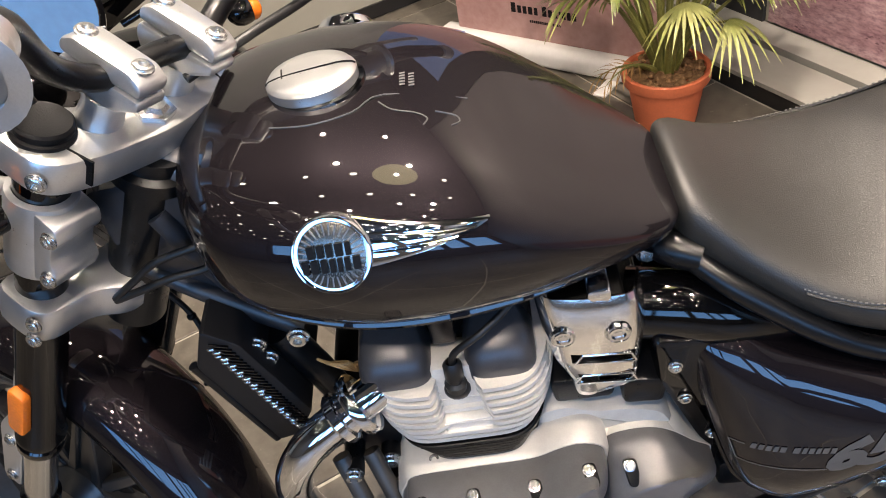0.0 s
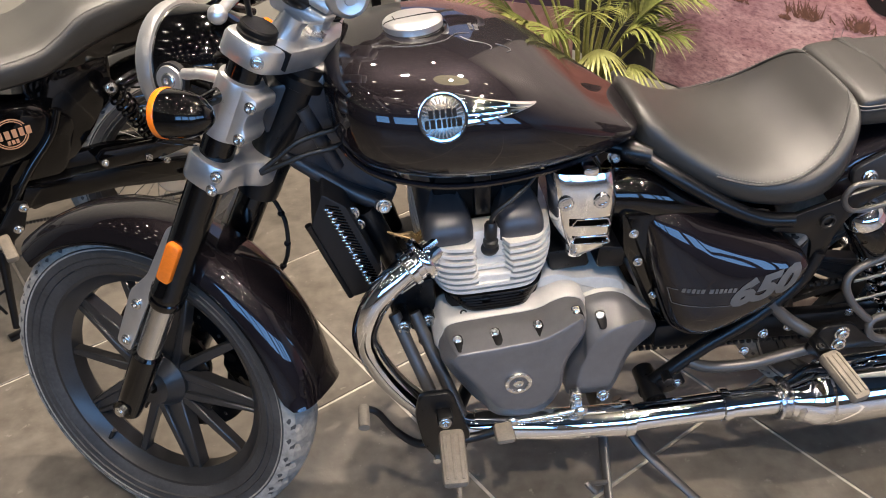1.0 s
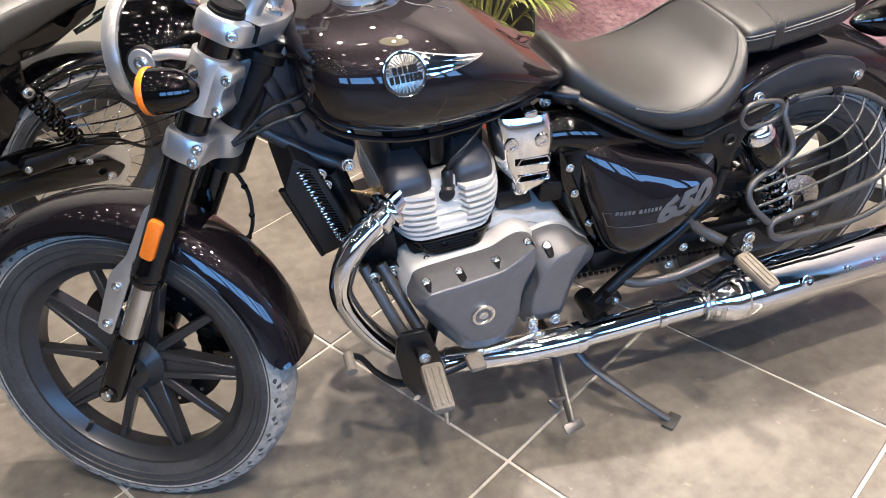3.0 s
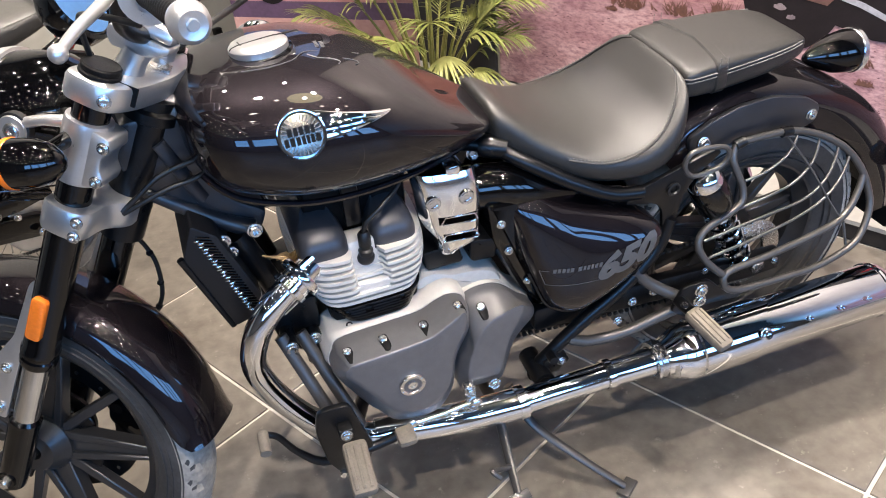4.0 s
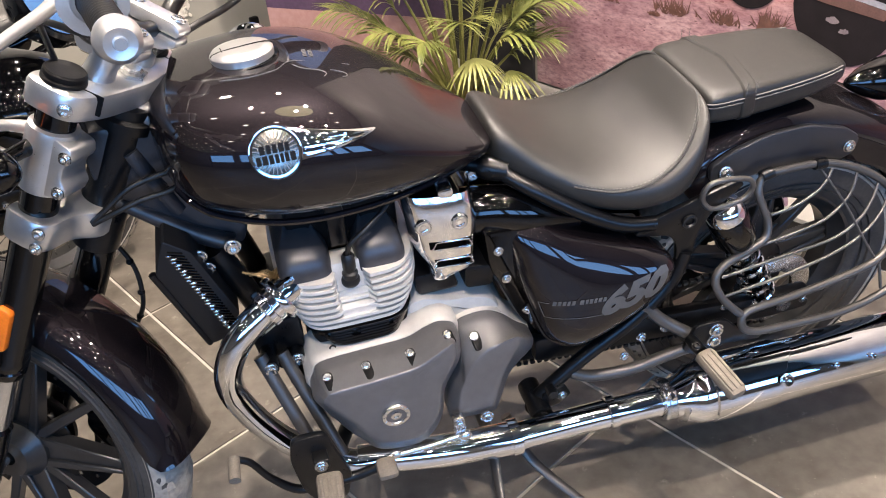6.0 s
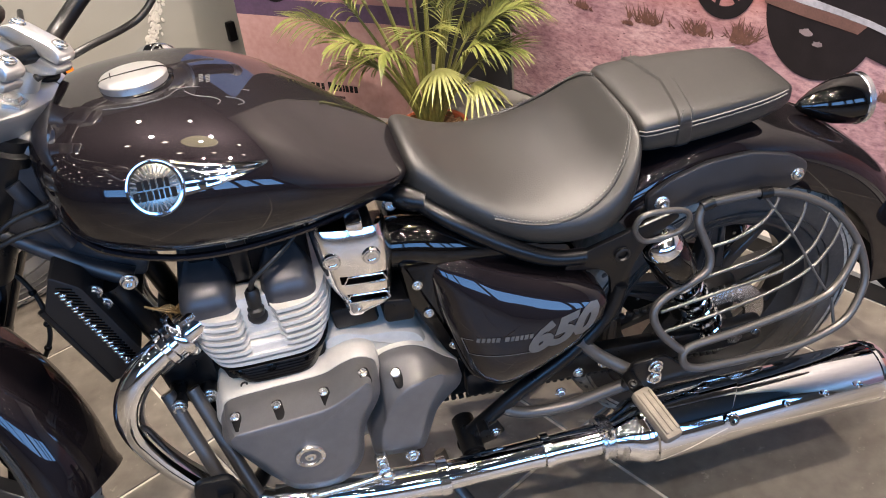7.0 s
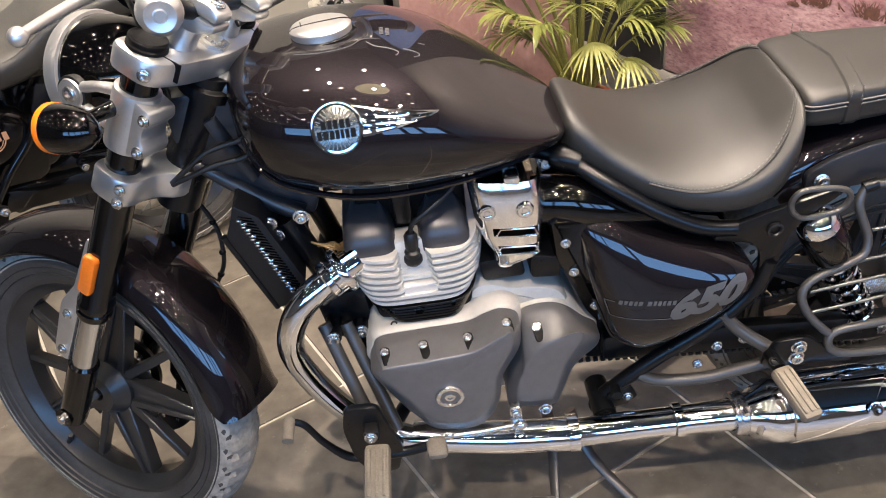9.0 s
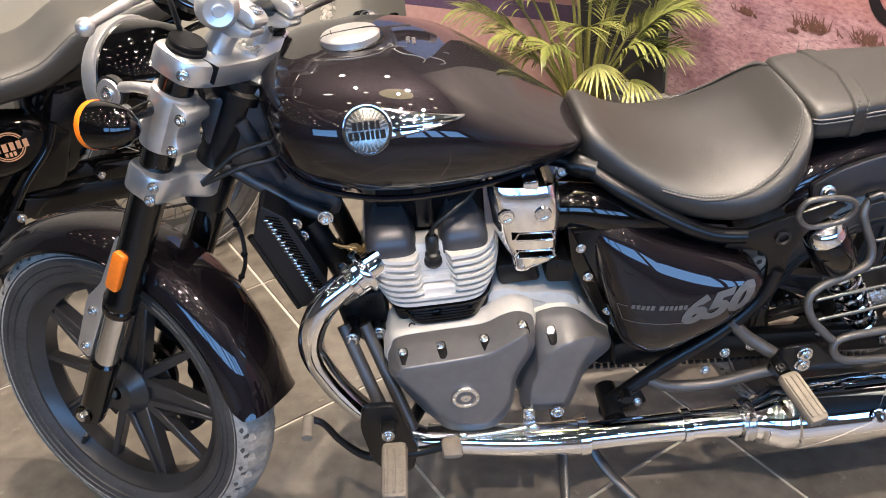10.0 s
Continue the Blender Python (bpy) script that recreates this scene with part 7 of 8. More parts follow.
tube(b, [(0.49, 0.03, 0.05), (0.49, 0.03, 1.98)], 0.009, 10, smooth=False)
part("mast", b, ALLOY, banner)
b = nb()
block(b, (0, 0, 0), (0.036, 0.03, 0.085), 0.004)
socket = single("socket_box", b, MATTE, "small dark box fixed to the painted wall", "box", Matrix.Translation(uv(1.70, VHI - 0.016, 0.213)) @ pose(0, 0, 0, 0, 0, 29.6), kind="")

# white plaster relief climbing the painted wall
rnd = random.Random(11)
relief = thing("wall_relief", "white plaster map-like relief on the painted wall", "wall relief", Matrix.Translation(uv(0, VHI)) @ pose(0, 0, 0, 0, 0, 29.6))
path = [(1.25, 0.225, 0.012), (1.29, 0.238, 0.016), (1.325, 0.25, 0.026), (1.355, 0.285, 0.030), (1.37, 0.325, 0.030), (1.39, 0.365, 0.032), (1.40, 0.41, 0.034), (1.405, 0.46, 0.036), (1.41, 0.52, 0.04), (1.43, 0.59, 0.04), (1.47, 0.66, 0.05), (1.31, 0.175, 0.012), (1.36, 0.165, 0.012)]
b = nb()
for k in range(620):
    f = rnd.uniform(0, 10)
    (ua, za, wa), (ub, zb, wb) = path[int(f)], path[min(int(f) + 1, 10)]
    g = f - int(f)
    u0, z0, w = ua + (ub - ua) * g, za + (zb - za) * g, wa + (wb - wa) * g
    if k % 12 == 0:
        u0, z0, w = path[11 + k % 2]
    ball(b, (u0 + rnd.gauss(0, 0.42) * w, -0.003 - 0.008 * rnd.random(), z0 + rnd.gauss(0, 0.45) * w), w * rnd.uniform(0.10, 0.26), (rnd.uniform(0.5, 1.2), 0.35, rnd.uniform(0.7, 1.9)), 7, pose(0, 0, 0, 0, rnd.gauss(20, 50), 0))
part("relief_clumps", b, PLASTER, relief)
b = nb()
lathe(b, [(0.006, 0), (0.016, 0.002), (0.017, 0.008), (0.012, 0.010), (0.006, 0.006)], (1.325, -0.014, 0.252), (0, -1, 0), 18)
part("rosette", b, PLASTER, relief)

# potted palm
PC = Vector((0.690, 2.165, 0))
pot = thing("potted_palm", "areca palm in a terracotta-coloured pot on the floor", "plant", Matrix.Translation(PC))
b = nb()
lathe(b, [(0, 0), (0.078, 0), (0.082, 0.006), (0.106, 0.155), (0.106, 0.158), (0.119, 0.160), (0.122, 0.166), (0.122, 0.190), (0.117, 0.193), (0.108, 0.190), (0.104, 0.172), (0, 0.172)], (0, 0, 0), (0, 0, 1), 48)
part("pot", b, TERRACOTTA, pot, "terracotta-coloured plastic pot")
b = nb()
for k in range(260):
    q, r = rnd.uniform(0, 6.28), 0.103 * math.sqrt(rnd.random())
    ball(b, (r * math.cos(q), r * math.sin(q), 0.174 + 0.012 * rnd.random()), rnd.uniform(0.005, 0.016), (1, 1, 0.6), 6)
part("soil", b, SOIL, pot, "dry brown soil")
b = nb()
prism(b, disc_outline(0, 0, 0.009, 14), -0.001, 0.001, "xz")
b.transform(Matrix.Translation((0.005, -0.0845, 0.022)) @ pose(0, 0, 0, 8, 0, 0))
part("sticker", b, mat("blue_sticker", (0.08, 0.22, 0.62), 0.4), pot, "small blue sticker")


def leaflet(bm, base, tip, width, sag):
    """A long folded leaflet, tapering to its tip."""
    base, tip = Vector(base), Vector(tip)
    d = tip - base
    side = d.cross(Vector((0, 0, 1)))
    side = side.normalized() if side.length > 1e-6 else Vector((1, 0, 0))
    n, prev = 6, None
    for k in range(n + 1):
        f = k / n
        c = base + d * f - Vector((0, 0, sag * f * f))
        w = width * (0.35 + 1.3 * f) if f < 0.35 else width * (1.0 - ((f - 0.35) / 0.65) ** 1.6) * 0.8 + 0.0004
        row = [bm.verts.new(c + side * w - Vector((0, 0, -w * 0.35))), bm.verts.new(c), bm.verts.new(c - side * w - Vector((0, 0, -w * 0.35)))]
        if prev:
            for j in range(2):
                bm.faces.new((prev[j], prev[j + 1], row[j + 1], row[j]))
        prev = row


def frond(az, rise, length, droop, leaf, seed, material, twist=0.0, n=22, start=0.35, name="frond"):
    """A feathered palm leaf on an arching stalk."""
    r = random.Random(seed)
    h = Vector((math.cos(az), math.sin(az), 0))
    pts = []
    for k in range(25):
        f = k / 24
        pts.append(Vector((h.x * 0.02, h.y * 0.02, 0.175)) + h * (length * math.cos(rise) * f ** 1.15) + Vector((0, 0, length * math.sin(rise) * f - droop * f ** 2.6)))
    bm = nb()
    tube(bm, pts[::3], [0.0085, 0.0078, 0.0068, 0.0055, 0.0045, 0.0034, 0.0026, 0.0017, 0.0008], 7, 3)
    stalk = part("stalk", bm, STEM, pot)
    bm = nb()
    for k in range(n):
        f = start + (1 - start) * k / (n - 1)
        i = min(int(f * 24), 23)
        p = pts[i].lerp(pts[i + 1], f * 24 - i)
        t = (pts[i + 1] - pts[i]).normalized()
        side = t.cross(Vector((0, 0, 1)))
        side = side.normalized() if side.length > 1e-4 else Vector((-h.y, h.x, 0))
        ln = leaf * (0.55 + 0.55 * math.sin(math.pi * min(1, (k + 3) / (n + 2)))) * r.uniform(0.85, 1.1)
        for s in (-1, 1):
            d = (side * s * 0.85 + t * (0.55 + 0.5 * k / n) + Vector((0, 0, 0.22 + r.uniform(-0.12, 0.1)))).normalized()
            leaflet(bm, p, p + d * ln, leaf * 0.033 * r.uniform(0.75, 1.15), ln * r.uniform(0.25, 0.6))
    part(name, bm, material, stalk, sharp=80)


FRONDS = [
    (172, 60, 0.74, 0.22, 0.17, LEAF), (-168, 66, 0.66, 0.24, 0.16, LEAF), (-20, 66, 0.70, 0.24, 0.16, LEAF), (12, 60, 0.66, 0.20, 0.16, LEAF), (30, 74, 0.84, 0.14, 0.19, LEAF),
    (70, 76, 0.84, 0.12, 0.2, LEAF), (130, 72, 0.82, 0.15, 0.2, LEAF), (-165, 78, 0.90, 0.14, 0.2, LEAF), (-40, 80, 0.86, 0.16, 0.19, LEAF), (-90, 83, 0.90, 0.14, 0.18, LEAF),
    (100, 84, 0.92, 0.06, 0.2, LEAF), (-130, 82, 0.96, 0.10, 0.19, LEAF), (-12, 80, 0.96, 0.14, 0.2, LEAF), (165, 66, 0.84, 0.18, 0.19, LEAF), (45, 66, 0.80, 0.2, 0.18, LEAF),
    (-60, 78, 0.84, 0.20, 0.18, LEAF), (178, 72, 0.88, 0.2, 0.18, LEAF), (2, 73, 0.82, 0.2, 0.18, LEAF),
    (-175, 64, 0.58, 0.26, 0.15, LEAF), (-35, 70, 0.60, 0.26, 0.15, LEAF), (20, 66, 0.62, 0.28, 0.16, LEAF), (-100, 78, 0.66, 0.26, 0.16, LEAF), (0, 64, 0.74, 0.3, 0.16, LEAF), (-28, 60, 0.56, 0.2, 0.15, LEAF), (-140, 72, 0.62, 0.26, 0.16, LEAF), (55, 70, 0.7, 0.26, 0.17, LEAF),
    (-172, 34, 0.22, 0.10, 0.08, DRYLEAF), (-155, 42, 0.24, 0.13, 0.08, DRYLEAF),
]
for k, (az, rise, ln, droop, leaf, material) in enumerate(FRONDS):
    frond(radians(az), radians(rise), ln, droop, leaf, k + 1, material, n=20 if ln > 0.4 else 6, start=0.56 if ln > 0.4 else 0.45)
# two fan-shaped young leaves hanging to the front
for az, reach, top, seed in ((-78, 0.10, 0.42, 50), (-40, 0.17, 0.36, 51)):
    h = Vector((math.cos(radians(az)), math.sin(radians(az)), 0))
    bm = nb()
    hub = h * reach + Vector((0, 0, top))
    tube(bm, [h * 0.02 + Vector((0, 0, 0.175)), h * (reach * 0.5) + Vector((0, 0, 0.175 + (top - 0.175) * 0.75)), hub], [0.005, 0.004, 0.003], 7, 6)
    stalk = part("stalk", bm, STEM, pot)
    bm = nb()
    r = random.Random(seed)
    for k in range(15):
        q = radians(az) + radians(-85 + 170 * k / 14)
        d = Vector((math.cos(q), math.sin(q), 0.15 - 0.25 * abs(k - 7) / 7))
        ln = 0.125 * r.uniform(0.85, 1.15)
        leaflet(bm, hub, hub + d.normalized() * ln, 0.0065, ln * r.uniform(0.6, 0.95))
    part("fan_leaf", bm, mat("pale_young_leaf", (0.24, 0.26, 0.07), 0.45, 0.0, 0.2, 8.0, colour2=(0.36, 0.36, 0.13)) if seed == 50 else bpy.data.materials["pale_young_leaf"], stalk, sharp=80)

GOLDGLOW = glow("lit_gold_diffuser", (0.85, 0.76, 0.38), 4.5)
LAMPGLOW = glow("lit_lamp_lens", (1.0, 0.93, 0.82), 42.0)
# ceiling downlights: gold reflector rings round the lamps, and more of them in rows across the hall
ROWS = [(-3.6 + 0.62 * i + 0.2 * (j % 2), -2.9 + 0.66 * j) for j in range(7) for i in range(11)]
ROWS = [p for p in ROWS if min(math.hypot(p[0] - q[0], p[1] - q[1]) for q in SPOTS) > 0.3 and p[0] < 1.9 and -4.3 < Vector(p).dot(TU.to_2d())]
for k, (sx, sy) in enumerate([q[:2] for q in SPOTS] + ROWS):
    big = k == 0
    ob = thing("downlight", "round gold-rimmed downlight set in the dark ceiling", "ceiling lamp", Matrix.Translation((sx, sy, CEIL - 0.031)), "ceiling downlights")
    b = nb()
    lathe(b, [(0.040, 0.004), (0.30 if big else 0.055, 0.008), (0.32 if big else 0.06, 0.03)], (0, 0, 0), (0, 0, 1), 32 if big else 16)
    part("rim", b, GOLDGLOW if big else GOLD, ob)
    if k >= len(SPOTS):
        b = nb()
        lathe(b, [(0, 0.012), (0.024, 0.011), (0.039, 0.0055)], (0, 0, 0), (0, 0, 1), 12)
        part("lens", b, LAMPGLOW, ob, "glowing lens")

# ---- the black motorcycle parked behind, nearer the wall ----
B2 = Matrix.Translation((-0.65, 1.89, 0)) @ pose(0, 0, 0, 0, 0, 29.6) @ pose(0, 0, 0, 6, 0, 0)
roadster = thing("roadster_motorcycle", "black roadster motorcycle with a long flat seat, parked behind", "motorcycle", B2)
RM2 = Matrix.Translation((0, 0, 0.308))
b = nb()
lathe(b, [(0.222, -0.045), (0.224, -0.038), (0.205, -0.030), (0.200, 0.0), (0.205, 0.030), (0.224, 0.038), (0.222, 0.045), (0.192, 0.02), (0.192, -0.02)], (0, 0, 0), (0, 1, 0), 72, closed=True)
w2 = part("rear_wheel", b, RIM, roadster, "black rear wheel with thin spokes", RM2)
tyre(w2, 0.308, 0.216, 0.066, RM2, 40)
b = nb()
lathe(b, [(0.015, -0.06), (0.07, -0.06), (0.075, -0.04), (0.05, -0.02), (0.05, 0.04), (0.015, 0.06)], (0, 0, 0), (0, 1, 0), 30, closed=True)
part("hub", b, ALLOY, w2, m=RM2)
for k in range(32):
    q = k * 2 * math.pi / 32
    q2 = q + (0.45 if k % 2 else -0.45)
    s = -1 if k % 4 < 2 else 1
    b = nb()
    tube(b, [(0.055 * math.cos(q2), s * 0.035, 0.055 * math.sin(q2)), (0.198 * math.cos(q), s * 0.006, 0.198 * math.sin(q))], 0.0017, 6, smooth=False)
    part("spoke", b, STEEL, w2, m=RM2)
b = nb()
loft(b, arc_section((0, 0, 0.308), 0.345, 135, 35, fender_section(0.075, 0.045), 40))
part("rear_mudguard", b, GLOSSBLACK, roadster, "black rear mudguard")
SEAT2 = [(-0.95, 0.815, 0.72, 0.085, 0.765), (-0.80, 0.800, 0.715, 0.115, 0.755), (-0.60, 0.790, 0.705, 0.145, 0.745), (-0.42, 0.785, 0.690, 0.152, 0.735), (-0.30, 0.790, 0.690, 0.146, 0.738), (-0.24, 0.812, 0.700, 0.138, 0.755), (-0.16, 0.855, 0.725, 0.128, 0.79), (-0.02, 0.868, 0.765, 0.118, 0.815), (0.12, 0.872, 0.795, 0.105, 0.832), (0.20, 0.870, 0.815, 0.085, 0.84), (0.225, 0.850, 0.83, 0.05, 0.84)]
b = nb()
loft(b, [section(*r, 0.55, 0.6, 44, 0.86) for r in spline_n(SEAT2, 5)])
s2 = part("seat", b, LEATHER, roadster, "long black two-level seat with a raised edge")
b = nb()        # paler flat top of the seat
rings = []
for r in spline_n(SEAT2, 5)[4:-6]:
    x, top, hw, zw = r[0], r[1], r[3], r[4]
    ring = []
    for k in range(15):
        q = radians(28 + 124 * k / 14)
        ring.append(Vector((x, hw * sgn_pow(math.cos(q), 0.55), zw + (top - zw) * math.sin(q) ** 0.55 + 0.002)))
    ring += [p - Vector((0, 0, 0.006)) for p in reversed(ring)]
    rings.append(ring)
loft(b, rings)
part("seat_top", b, SEATTOP, s2, "paler grey leather seat top")
b = nb()
tube(b, [(x, -float(np.interp(x, [r[0] for r in SEAT2], [r[3] for r in SEAT2])) * 0.97, float(np.interp(x, [r[0] for r in SEAT2], [r[4] + 0.016 for r in SEAT2]))) for x in (-0.8, -0.6, -0.42, -0.30, -0.24, -0.16, -0.02, 0.12)], 0.003, 6, 4)
part("seat_piping", b, LEATHER, s2)
b = nb()
pillow(b, rounded([(-0.56, 0.705), (-0.44, 0.678), (-0.33, 0.645), (-0.30, 0.61), (-0.300, 0.545), (-0.35, 0.50), (-0.46, 0.50), (-0.56, 0.55)], 0.025, 4), [(1.0, -0.06), (1.0, -0.105), (0.97, -0.118), (0.88, -0.126), (0.6, -0.130), (0.1, -0.131)])
sp2 = part("side_panel", b, GLOSSBLACK, roadster, "gloss black side panel with a round copper emblem")
COPPER = mat("copper_decal", (0.42, 0.22, 0.13), 0.4, 0.3, 0.1, 40.0)
bx, bz = -0.405, 0.590
b = nb()
for r0, r1 in ((0.038, 0.041), (0.033, 0.035)):
    o, i = disc_outline(bx, bz, r1, 40), disc_outline(bx, bz, r0, 40)
    for k in range(40):
        j = (k + 1) % 40
        q = math.degrees(2 * math.pi * k / 40)
        if min(abs(q), abs(q - 180), abs(q - 360)) < 22:
            continue
        prism(b, [o[k], o[j], i[j], i[k]], -0.1325, -0.1312, "xz")
x = bx - 0.049
for w in (0.014, 0.015, 0.015, 0.014, 0.0135, 0.015):
    prism(b, [(x, bz - 0.011), (x + w * 0.8, bz - 0.011), (x + w * 0.8, bz + 0.011), (x, bz + 0.011)], -0.1325, -0.1312, "xz")
    x += w + 0.0025
for k in range(3):
    prism(b, [(bx - 0.014 + k * 0.010, bz - 0.027), (bx - 0.007 + k * 0.010, bz - 0.027), (bx - 0.007 + k * 0.010, bz - 0.016), (bx - 0.014 + k * 0.010, bz - 0.016)], -0.1325, -0.1312, "xz")
part("emblem", b, COPPER, sp2, "copper ring and bars")
b = nb()
prism(b, rounded([(-0.62, 0.64), (-0.30, 0.62), (-0.24, 0.56), (-0.30, 0.42), (-0.45, 0.34), (-0.66, 0.30), (-0.80, 0.36), (-0.82, 0.55)], 0.03), -0.095, 0.095, "xz", 0.015)
prism(b, rounded([(-0.60, 0.70), (-0.20, 0.69), (-0.05, 0.70), (0.10, 0.76), (0.12, 0.80), (-0.10, 0.76), (-0.60, 0.72)], 0.02), -0.09, 0.09, "xz", 0.01)
prism(b, rounded([(-0.34, 0.70), (-0.12, 0.72), (-0.13, 0.62), (-0.20, 0.52), (-0.28, 0.44), (-0.36, 0.46)], 0.02), -0.088, 0.088, "xz", 0.01)
prism(b, rounded([(-0.42, 0.46), (-0.20, 0.46), (0.02, 0.41), (0.02, 0.36), (-0.20, 0.36), (-0.42, 0.33)], 0.02), -0.082, -0.060, "xz", 0.006)
part("engine_block", b, GLOSSBLACK, roadster, "black engine and tail frame")
b = nb()
prism(b, rounded([(-0.92, 0.40), (-0.50, 0.42), (-0.46, 0.33), (-0.50, 0.22), (-0.60, 0.17), (-0.84, 0.17), (-0.95, 0.28)], 0.04), -0.105, 0.105, "xz", 0.02)
lathe(b, [(0, 0.018), (0.060, 0.016), (0.074, 0.006), (0.078, -0.02)], (-0.58, -0.108, 0.30), (0, -1, 0), 36)
lathe(b, [(0, 0.022), (0.080, 0.020), (0.095, 0.008), (0.10, -0.02)], (-0.77, -0.108, 0.30), (0, -1, 0), 36)
part("crankcase", b, GLOSSBLACK, roadster, "black crankcase with round covers")
T2 = spline_n([(-1.02, 0.90, 0.80, 0.05, 0.85), (-1.0, 0.95, 0.76, 0.13, 0.86), (-0.90, 0.93, 0.74, 0.135, 0.83), (-0.80, 0.86, 0.74, 0.10, 0.80), (-0.76, 0.82, 0.76, 0.05, 0.79)], 4)
b = nb()
loft(b, [section(*r, 0.95, n=36) for r in T2])
part("fuel_tank", b, GLOSSBLACK, roadster, "black fuel tank tail")
for s in (-1, 1):
    a, e = Vector((-0.150, s * 0.125, 0.640)), Vector((-0.052, s * 0.115, 0.430))
    d = (e - a).normalized()
    q0, q1, _ = frame_of(d)
    b = nb()
    lathe(b, [(0, -0.015), (0.016, -0.015), (0.020, 0.0), (0.016, 0.02), (0.013, 0.03), (0.013, 0.21), (0.018, 0.215), (0.018, 0.235), (0, 0.24)], a, d, 18)
    sh = part("shock_absorber", b, GLOSSBLACK, roadster, "black twin rear shock with bright coil")
    b = nb()
    tube(b, [a + d * (0.02 + 0.185 * k / 112) + (q0 * math.cos(k * 2 * math.pi / 14) + q1 * math.sin(k * 2 * math.pi / 14)) * 0.024 for k in range(113)], 0.0042, 8, 1)
    part("coil_spring", b, GLOSSBLACK, sh)
    b = nb()
    bolt(b, a + Vector((0, s * 0.014, 0)), (0, s, 0), 0.012, 0.010)
    part("bolt", b, STEEL, sh)
    b = nb()
    prism(b, rounded([(-0.46, 0.36), (-0.44, 0.43), (-0.20, 0.40), (0.02, 0.345), (0.06, 0.30), (0.02, 0.27), (-0.20, 0.33)], 0.012), s * 0.092 - 0.012, s * 0.092 + 0.012, "xz", 0.005)
    part("swingarm", b, GLOSSBLACK, roadster)
    b = nb()
    tube(b, [(-0.285, s * 0.13, 0.62), (-0.32, s * 0.13, 0.555), (-0.39, s * 0.13, 0.485), (-0.46, s * 0.13, 0.40), (-0.50, s * 0.13, 0.33)], 0.011, 10)
    part("frame_tube", b, GLOSSBLACK, roadster)
b = nb()
prism(b, rounded([(-0.235, 0.450), (-0.21, 0.470), (0.05, 0.432), (0.055, 0.405), (-0.05, 0.395), (-0.22, 0.415)], 0.01), -0.135, -0.115, "xz", 0.004)
cg = part("chain_guard", b, GLOSSBLACK, roadster, "black chain guard and links")
b = nb()
for p in ((-0.215, -0.136, 0.437), (-0.055, -0.136, 0.385), (0.0, -0.12, 0.301), (-0.10, -0.136, 0.41)):
    bolt(b, p, (0, -1, 0), 0.011 if p[0] == 0 else 0.008, 0.010)
part("bolt", b, STEEL, cg)
b = nb()
for k in range(52):
    f = k / 51
    block(b, (-0.45 + 0.45 * f, -0.085, 0.345 - 0.045 * f - 0.075 * (0.5 + 0.5 * f)), (0.008, 0.008, 0.007), 0.0015)
part("chain_link", b, CABLE, roadster)
b = nb()
lathe(b, [(0.04, -0.083), (0.082, -0.083), (0.085, -0.080), (0.04, -0.078)], (0, 0, 0.308), (0, 1, 0), 48)
part("sprocket", b, ALLOY, w2)
b = nb()
prism(b, rounded([(-0.455, 0.420), (-0.425, 0.405), (-0.455, 0.330), (-0.52, 0.285), (-0.55, 0.31), (-0.50, 0.37)], 0.01), -0.150, -0.140, "xz", 0.003)
pp = part("footpeg_plate", b, SATIN, roadster, "black footpeg plate")
b = nb()
for p in ((-0.440, -0.151, 0.395), (-0.470, -0.151, 0.340), (-0.52, -0.151, 0.43), (-0.57, -0.13, 0.54), (-0.52, -0.151, 0.305)):
    bolt(b, p, (0, -1, 0), 0.010, 0.009)
part("bolt", b, STEEL, pp)
b = nb()
block(b, (-0.512, -0.205, 0.330), (0.030, 0.085, 0.022), 0.007, pose(0, 0, 0, 15, 0, 0))
part("footpeg", b, RUBBER, pp, "grey-brown rubber footpeg")
b = nb()
tube(b, [(-0.50, -0.155, 0.30), (-0.56, -0.16, 0.30), (-0.63, -0.165, 0.315)], 0.006, 8)
rod(b, (-0.63, -0.15, 0.315), (-0.63, -0.195, 0.312), 0.010, 12)
part("gear_pedal", b, SATIN, roadster)
b = nb()
tube(b, [(-0.525, -0.115, 0.27), (-0.540, -0.130, 0.19), (-0.560, -0.150, 0.085), (-0.567, -0.156, 0.045)], [0.014, 0.012, 0.010, 0.010], 10)
tube(b, [(-0.547, -0.138, 0.165), (-0.587, -0.143, 0.150), (-0.575, -0.155, 0.10)], 0.004, 8)
ss2 = part("side_stand", b, SATIN, roadster, "steel side stand")
b = nb()
block(b, (-0.568, -0.160, 0.024), (0.055, 0.028, 0.012), 0.003, pose(0, 0, 0, -6, 0, 10))
part("stand_foot", b, SATIN, ss2)
G2 = [(-0.118, -0.135, 0.640), (-0.02, -0.145, 0.655), (0.085, -0.155, 0.630), (0.175, -0.165, 0.560), (0.215, -0.175, 0.465), (0.190, -0.180, 0.395), (0.110, -0.180, 0.375), (0.020, -0.175, 0.440), (-0.06, -0.165, 0.470)]
b = nb()
tube(b, G2, 0.0055, 10, 7)
g2 = part("wheel_guard", b, GLOSSBLACK, roadster, "black wire guard over the rear wheel")
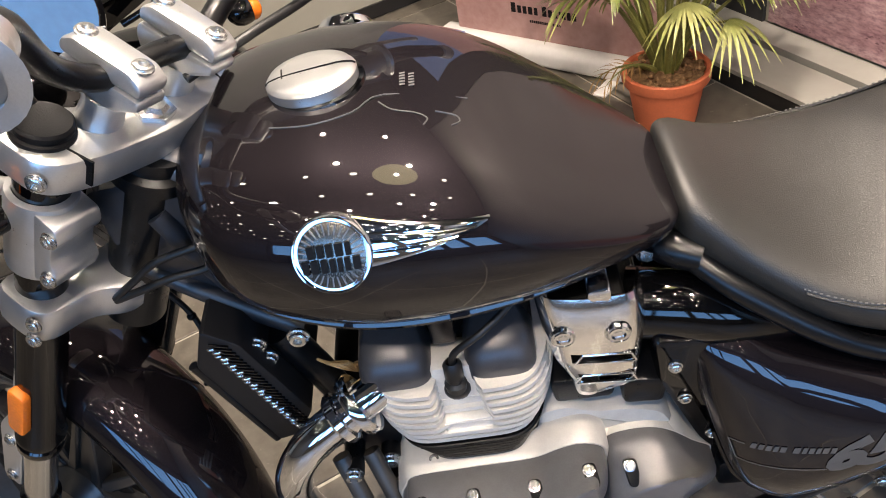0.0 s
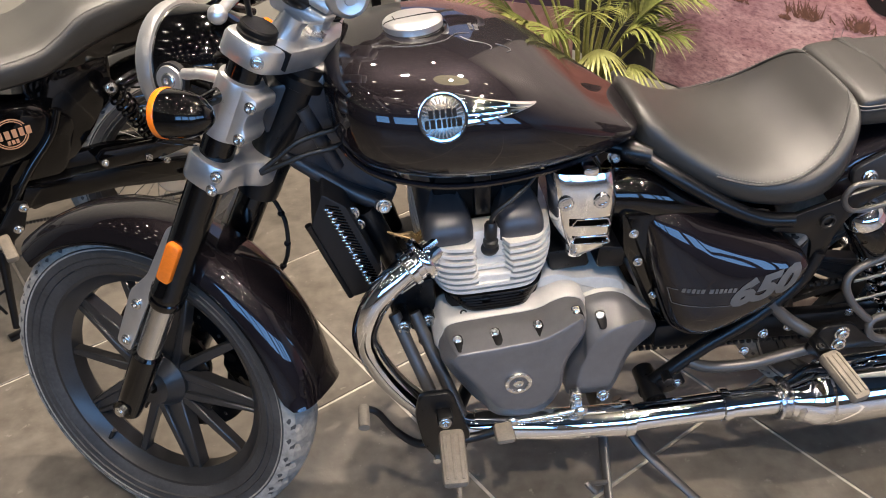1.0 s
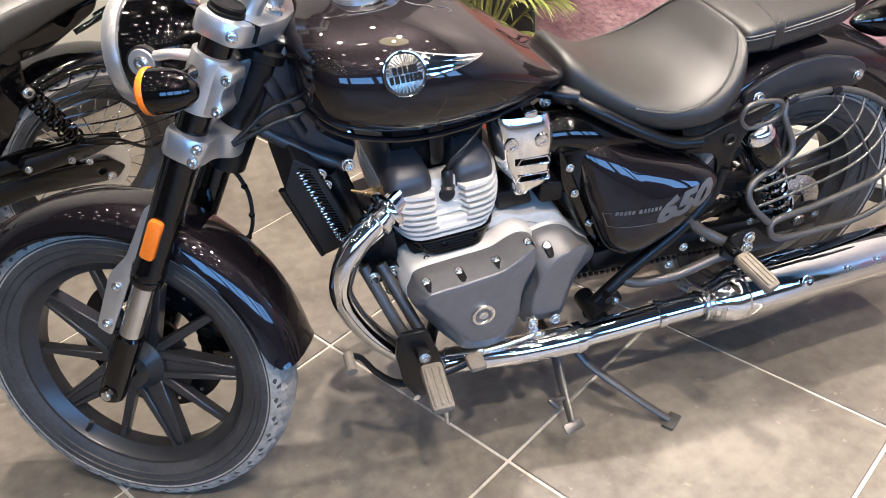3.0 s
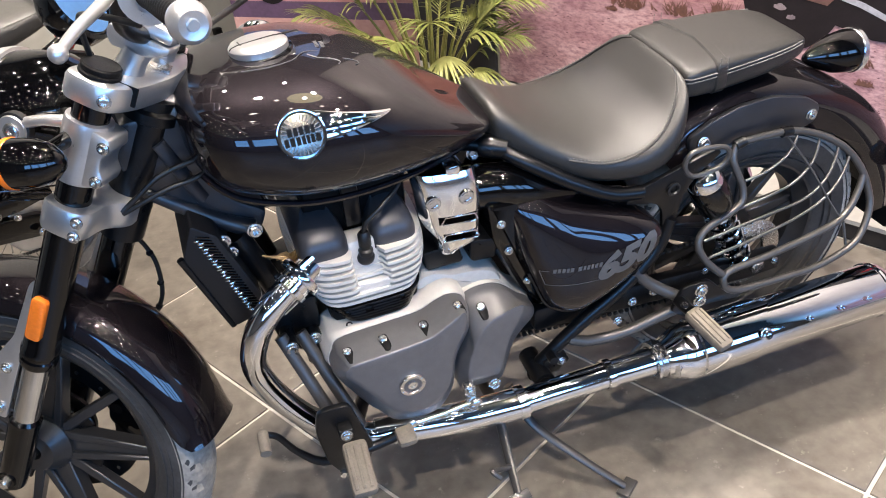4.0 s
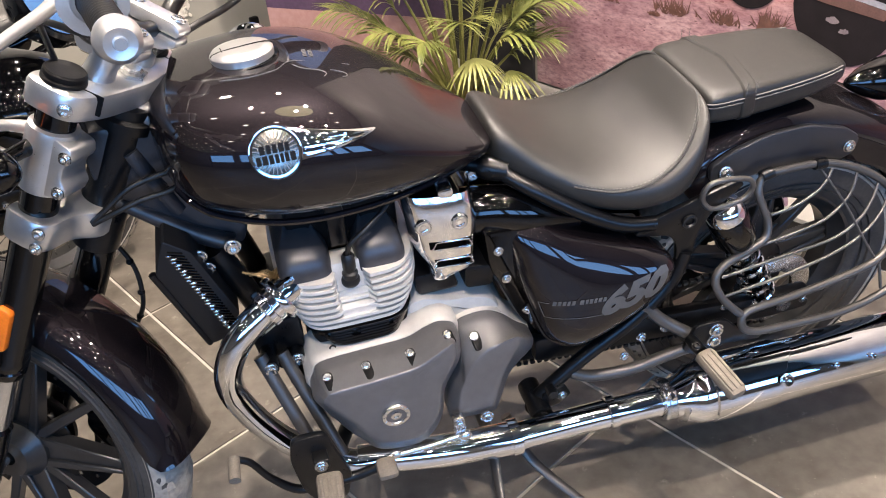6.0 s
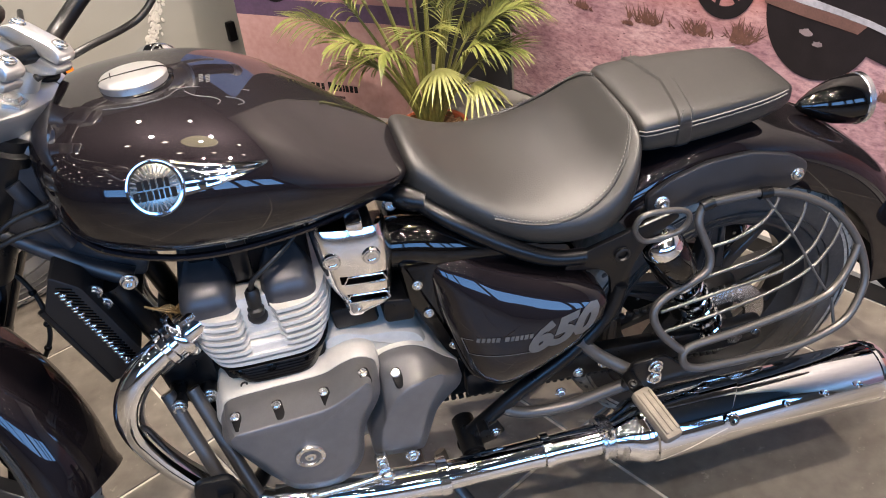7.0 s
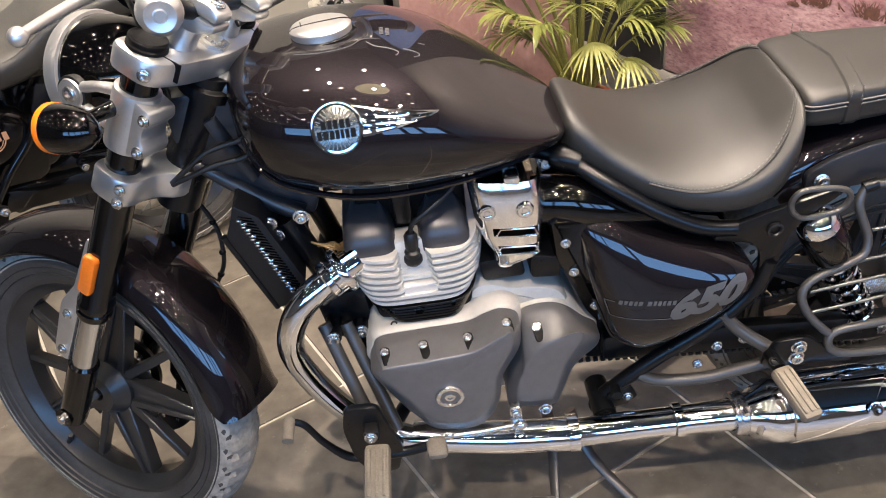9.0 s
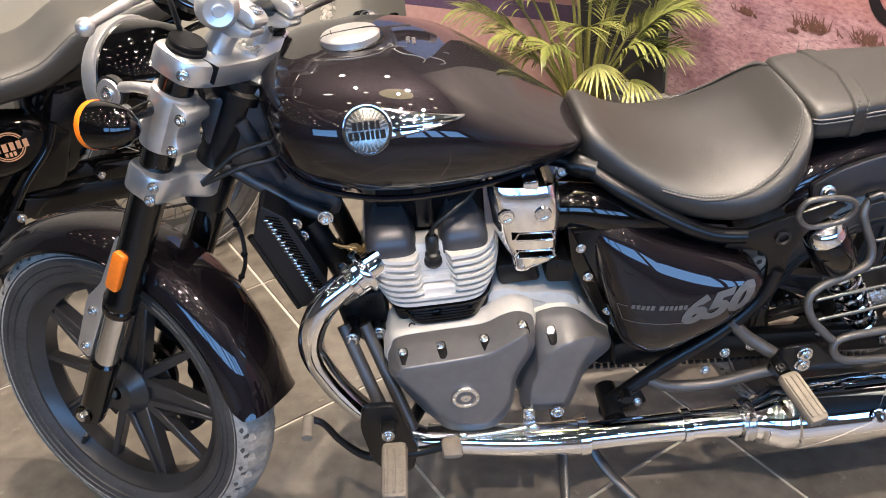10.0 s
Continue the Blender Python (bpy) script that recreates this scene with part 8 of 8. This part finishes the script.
for k in range(7):
    f = k / 6
    a = Vector((-0.10 + 0.02 * f, -0.14 - 0.025 * f, 0.625 - 0.16 * f))
    i = 0.9 + f * 4.2
    j = min(int(i) + 0, len(G2) - 2)
    e = Vector(G2[j]).lerp(Vector(G2[j + 1]), i - int(i))
    b = nb()
    tube(b, [a, a.lerp(e, 0.5) + Vector((0, -0.030, -0.004)), e], 0.0026, 8, 8)
    part("guard_rod", b, GLOSSBLACK, g2)
b = nb()
tube(b, [(0.10, -0.07, 0.74), (0.18, -0.07, 0.75), (0.30, -0.06, 0.70)], 0.010, 10)
tube(b, [(0.02, -0.11, 0.735), (0.10, -0.12, 0.76), (0.22, -0.11, 0.80), (0.27, 0.0, 0.81)], 0.008, 10)
part("tail_rail", b, GLOSSBLACK, roadster)
b = nb()
tube(b, [(0.24, -0.03, 0.70), (0.25, -0.10, 0.70), (0.25, -0.15, 0.70)], 0.008, 10)
ball(b, (0.26, -0.17, 0.70), 0.030, (1.2, 1, 1), 16)
ri = part("rear_indicator", b, GLOSSBLACK, roadster)
b = nb()
ball(b, (0.283, -0.17, 0.70), 0.026, (0.8, 1, 1), 16)
part("lens", b, AMBER, ri, "amber lens")
b = nb()
lathe(b, [(0, 0.0), (0.034, 0.0), (0.034, 0.02), (0.024, 0.032), (0, 0.036)], (0.255, 0, 0.745), (1, 0, -0.1), 24)
part("tail_lamp", b, RED, roadster, "round red tail lamp")
b = nb()
tube(b, [(-0.75, 0.02, 0.60), (-0.85, 0.0, 0.50), (-0.95, 0.0, 0.35)], 0.018, 12)
part("downtube", b, SATIN, roadster)
FM2 = Matrix.Translation((-1.37, 0, 0.31))
b = nb()
lathe(b, [(0.222, -0.045), (0.205, -0.030), (0.205, 0.030), (0.222, 0.045), (0.192, 0.02), (0.192, -0.02)], (0, 0, 0), (0, 1, 0), 60, closed=True)
wf2 = part("front_wheel", b, RIM, roadster, "black front wheel", FM2)
tyre(wf2, 0.310, 0.216, 0.055, FM2, 48)
for s in (-1, 1):
    b = nb()
    tube(b, [(-1.37, s * 0.1, 0.31), (-1.03, s * 0.1, 1.0)], 0.022, 12, smooth=False)
    part("fork_leg", b, GLOSSBLACK, roadster)
b = nb()
tube(b, [(-0.95, -0.38, 1.06), (-1.0, -0.2, 1.06), (-1.04, 0, 1.02), (-1.0, 0.2, 1.06), (-0.95, 0.38, 1.06)], 0.012, 12, 6)
part("handlebar", b, SATIN, roadster)

# ---- floor tiles, 0.6 m square, with recessed pale joints ----
tile_bm = nb()
block(tile_bm, (0, 0, 0), (0.592, 0.592, 0.012), 0.0015, seg=1)
tile_mesh = mesh_of("tile", tile_bm, TILE)
tr = random.Random(3)
for i in range(-9, 5):
    for j in range(-10, 6):
        c = Vector((0.2, 0.6, 0)) + TU * 0.6 * (i + 0.5) + TV * 0.6 * (j + 0.5)
        cu, cv = c.dot(TU), c.dot(TV)
        u0, u1 = max(cu - 0.296, ULO + 0.004), min(cu + 0.296, PU - 0.006)      # tiles at the walls are cut
        v0, v1 = max(cv - 0.296, VLO + 0.004), min(cv + 0.296, VHI - 0.016)
        if u1 - u0 < 0.03 or v1 - v0 < 0.03:
            continue
        ob = new("tile", tile_mesh)
        mid = uv((u0 + u1) / 2, (v0 + v1) / 2, -0.006 + tr.uniform(-0.0003, 0.0003))
        ob.matrix_world = Matrix.Translation(mid) @ pose(0, 0, 0, 0, 0, 29.6) @ Matrix.Diagonal(((u1 - u0) / 0.592, (v1 - v0) / 0.592, 1, 1))
        ob.parent = floor
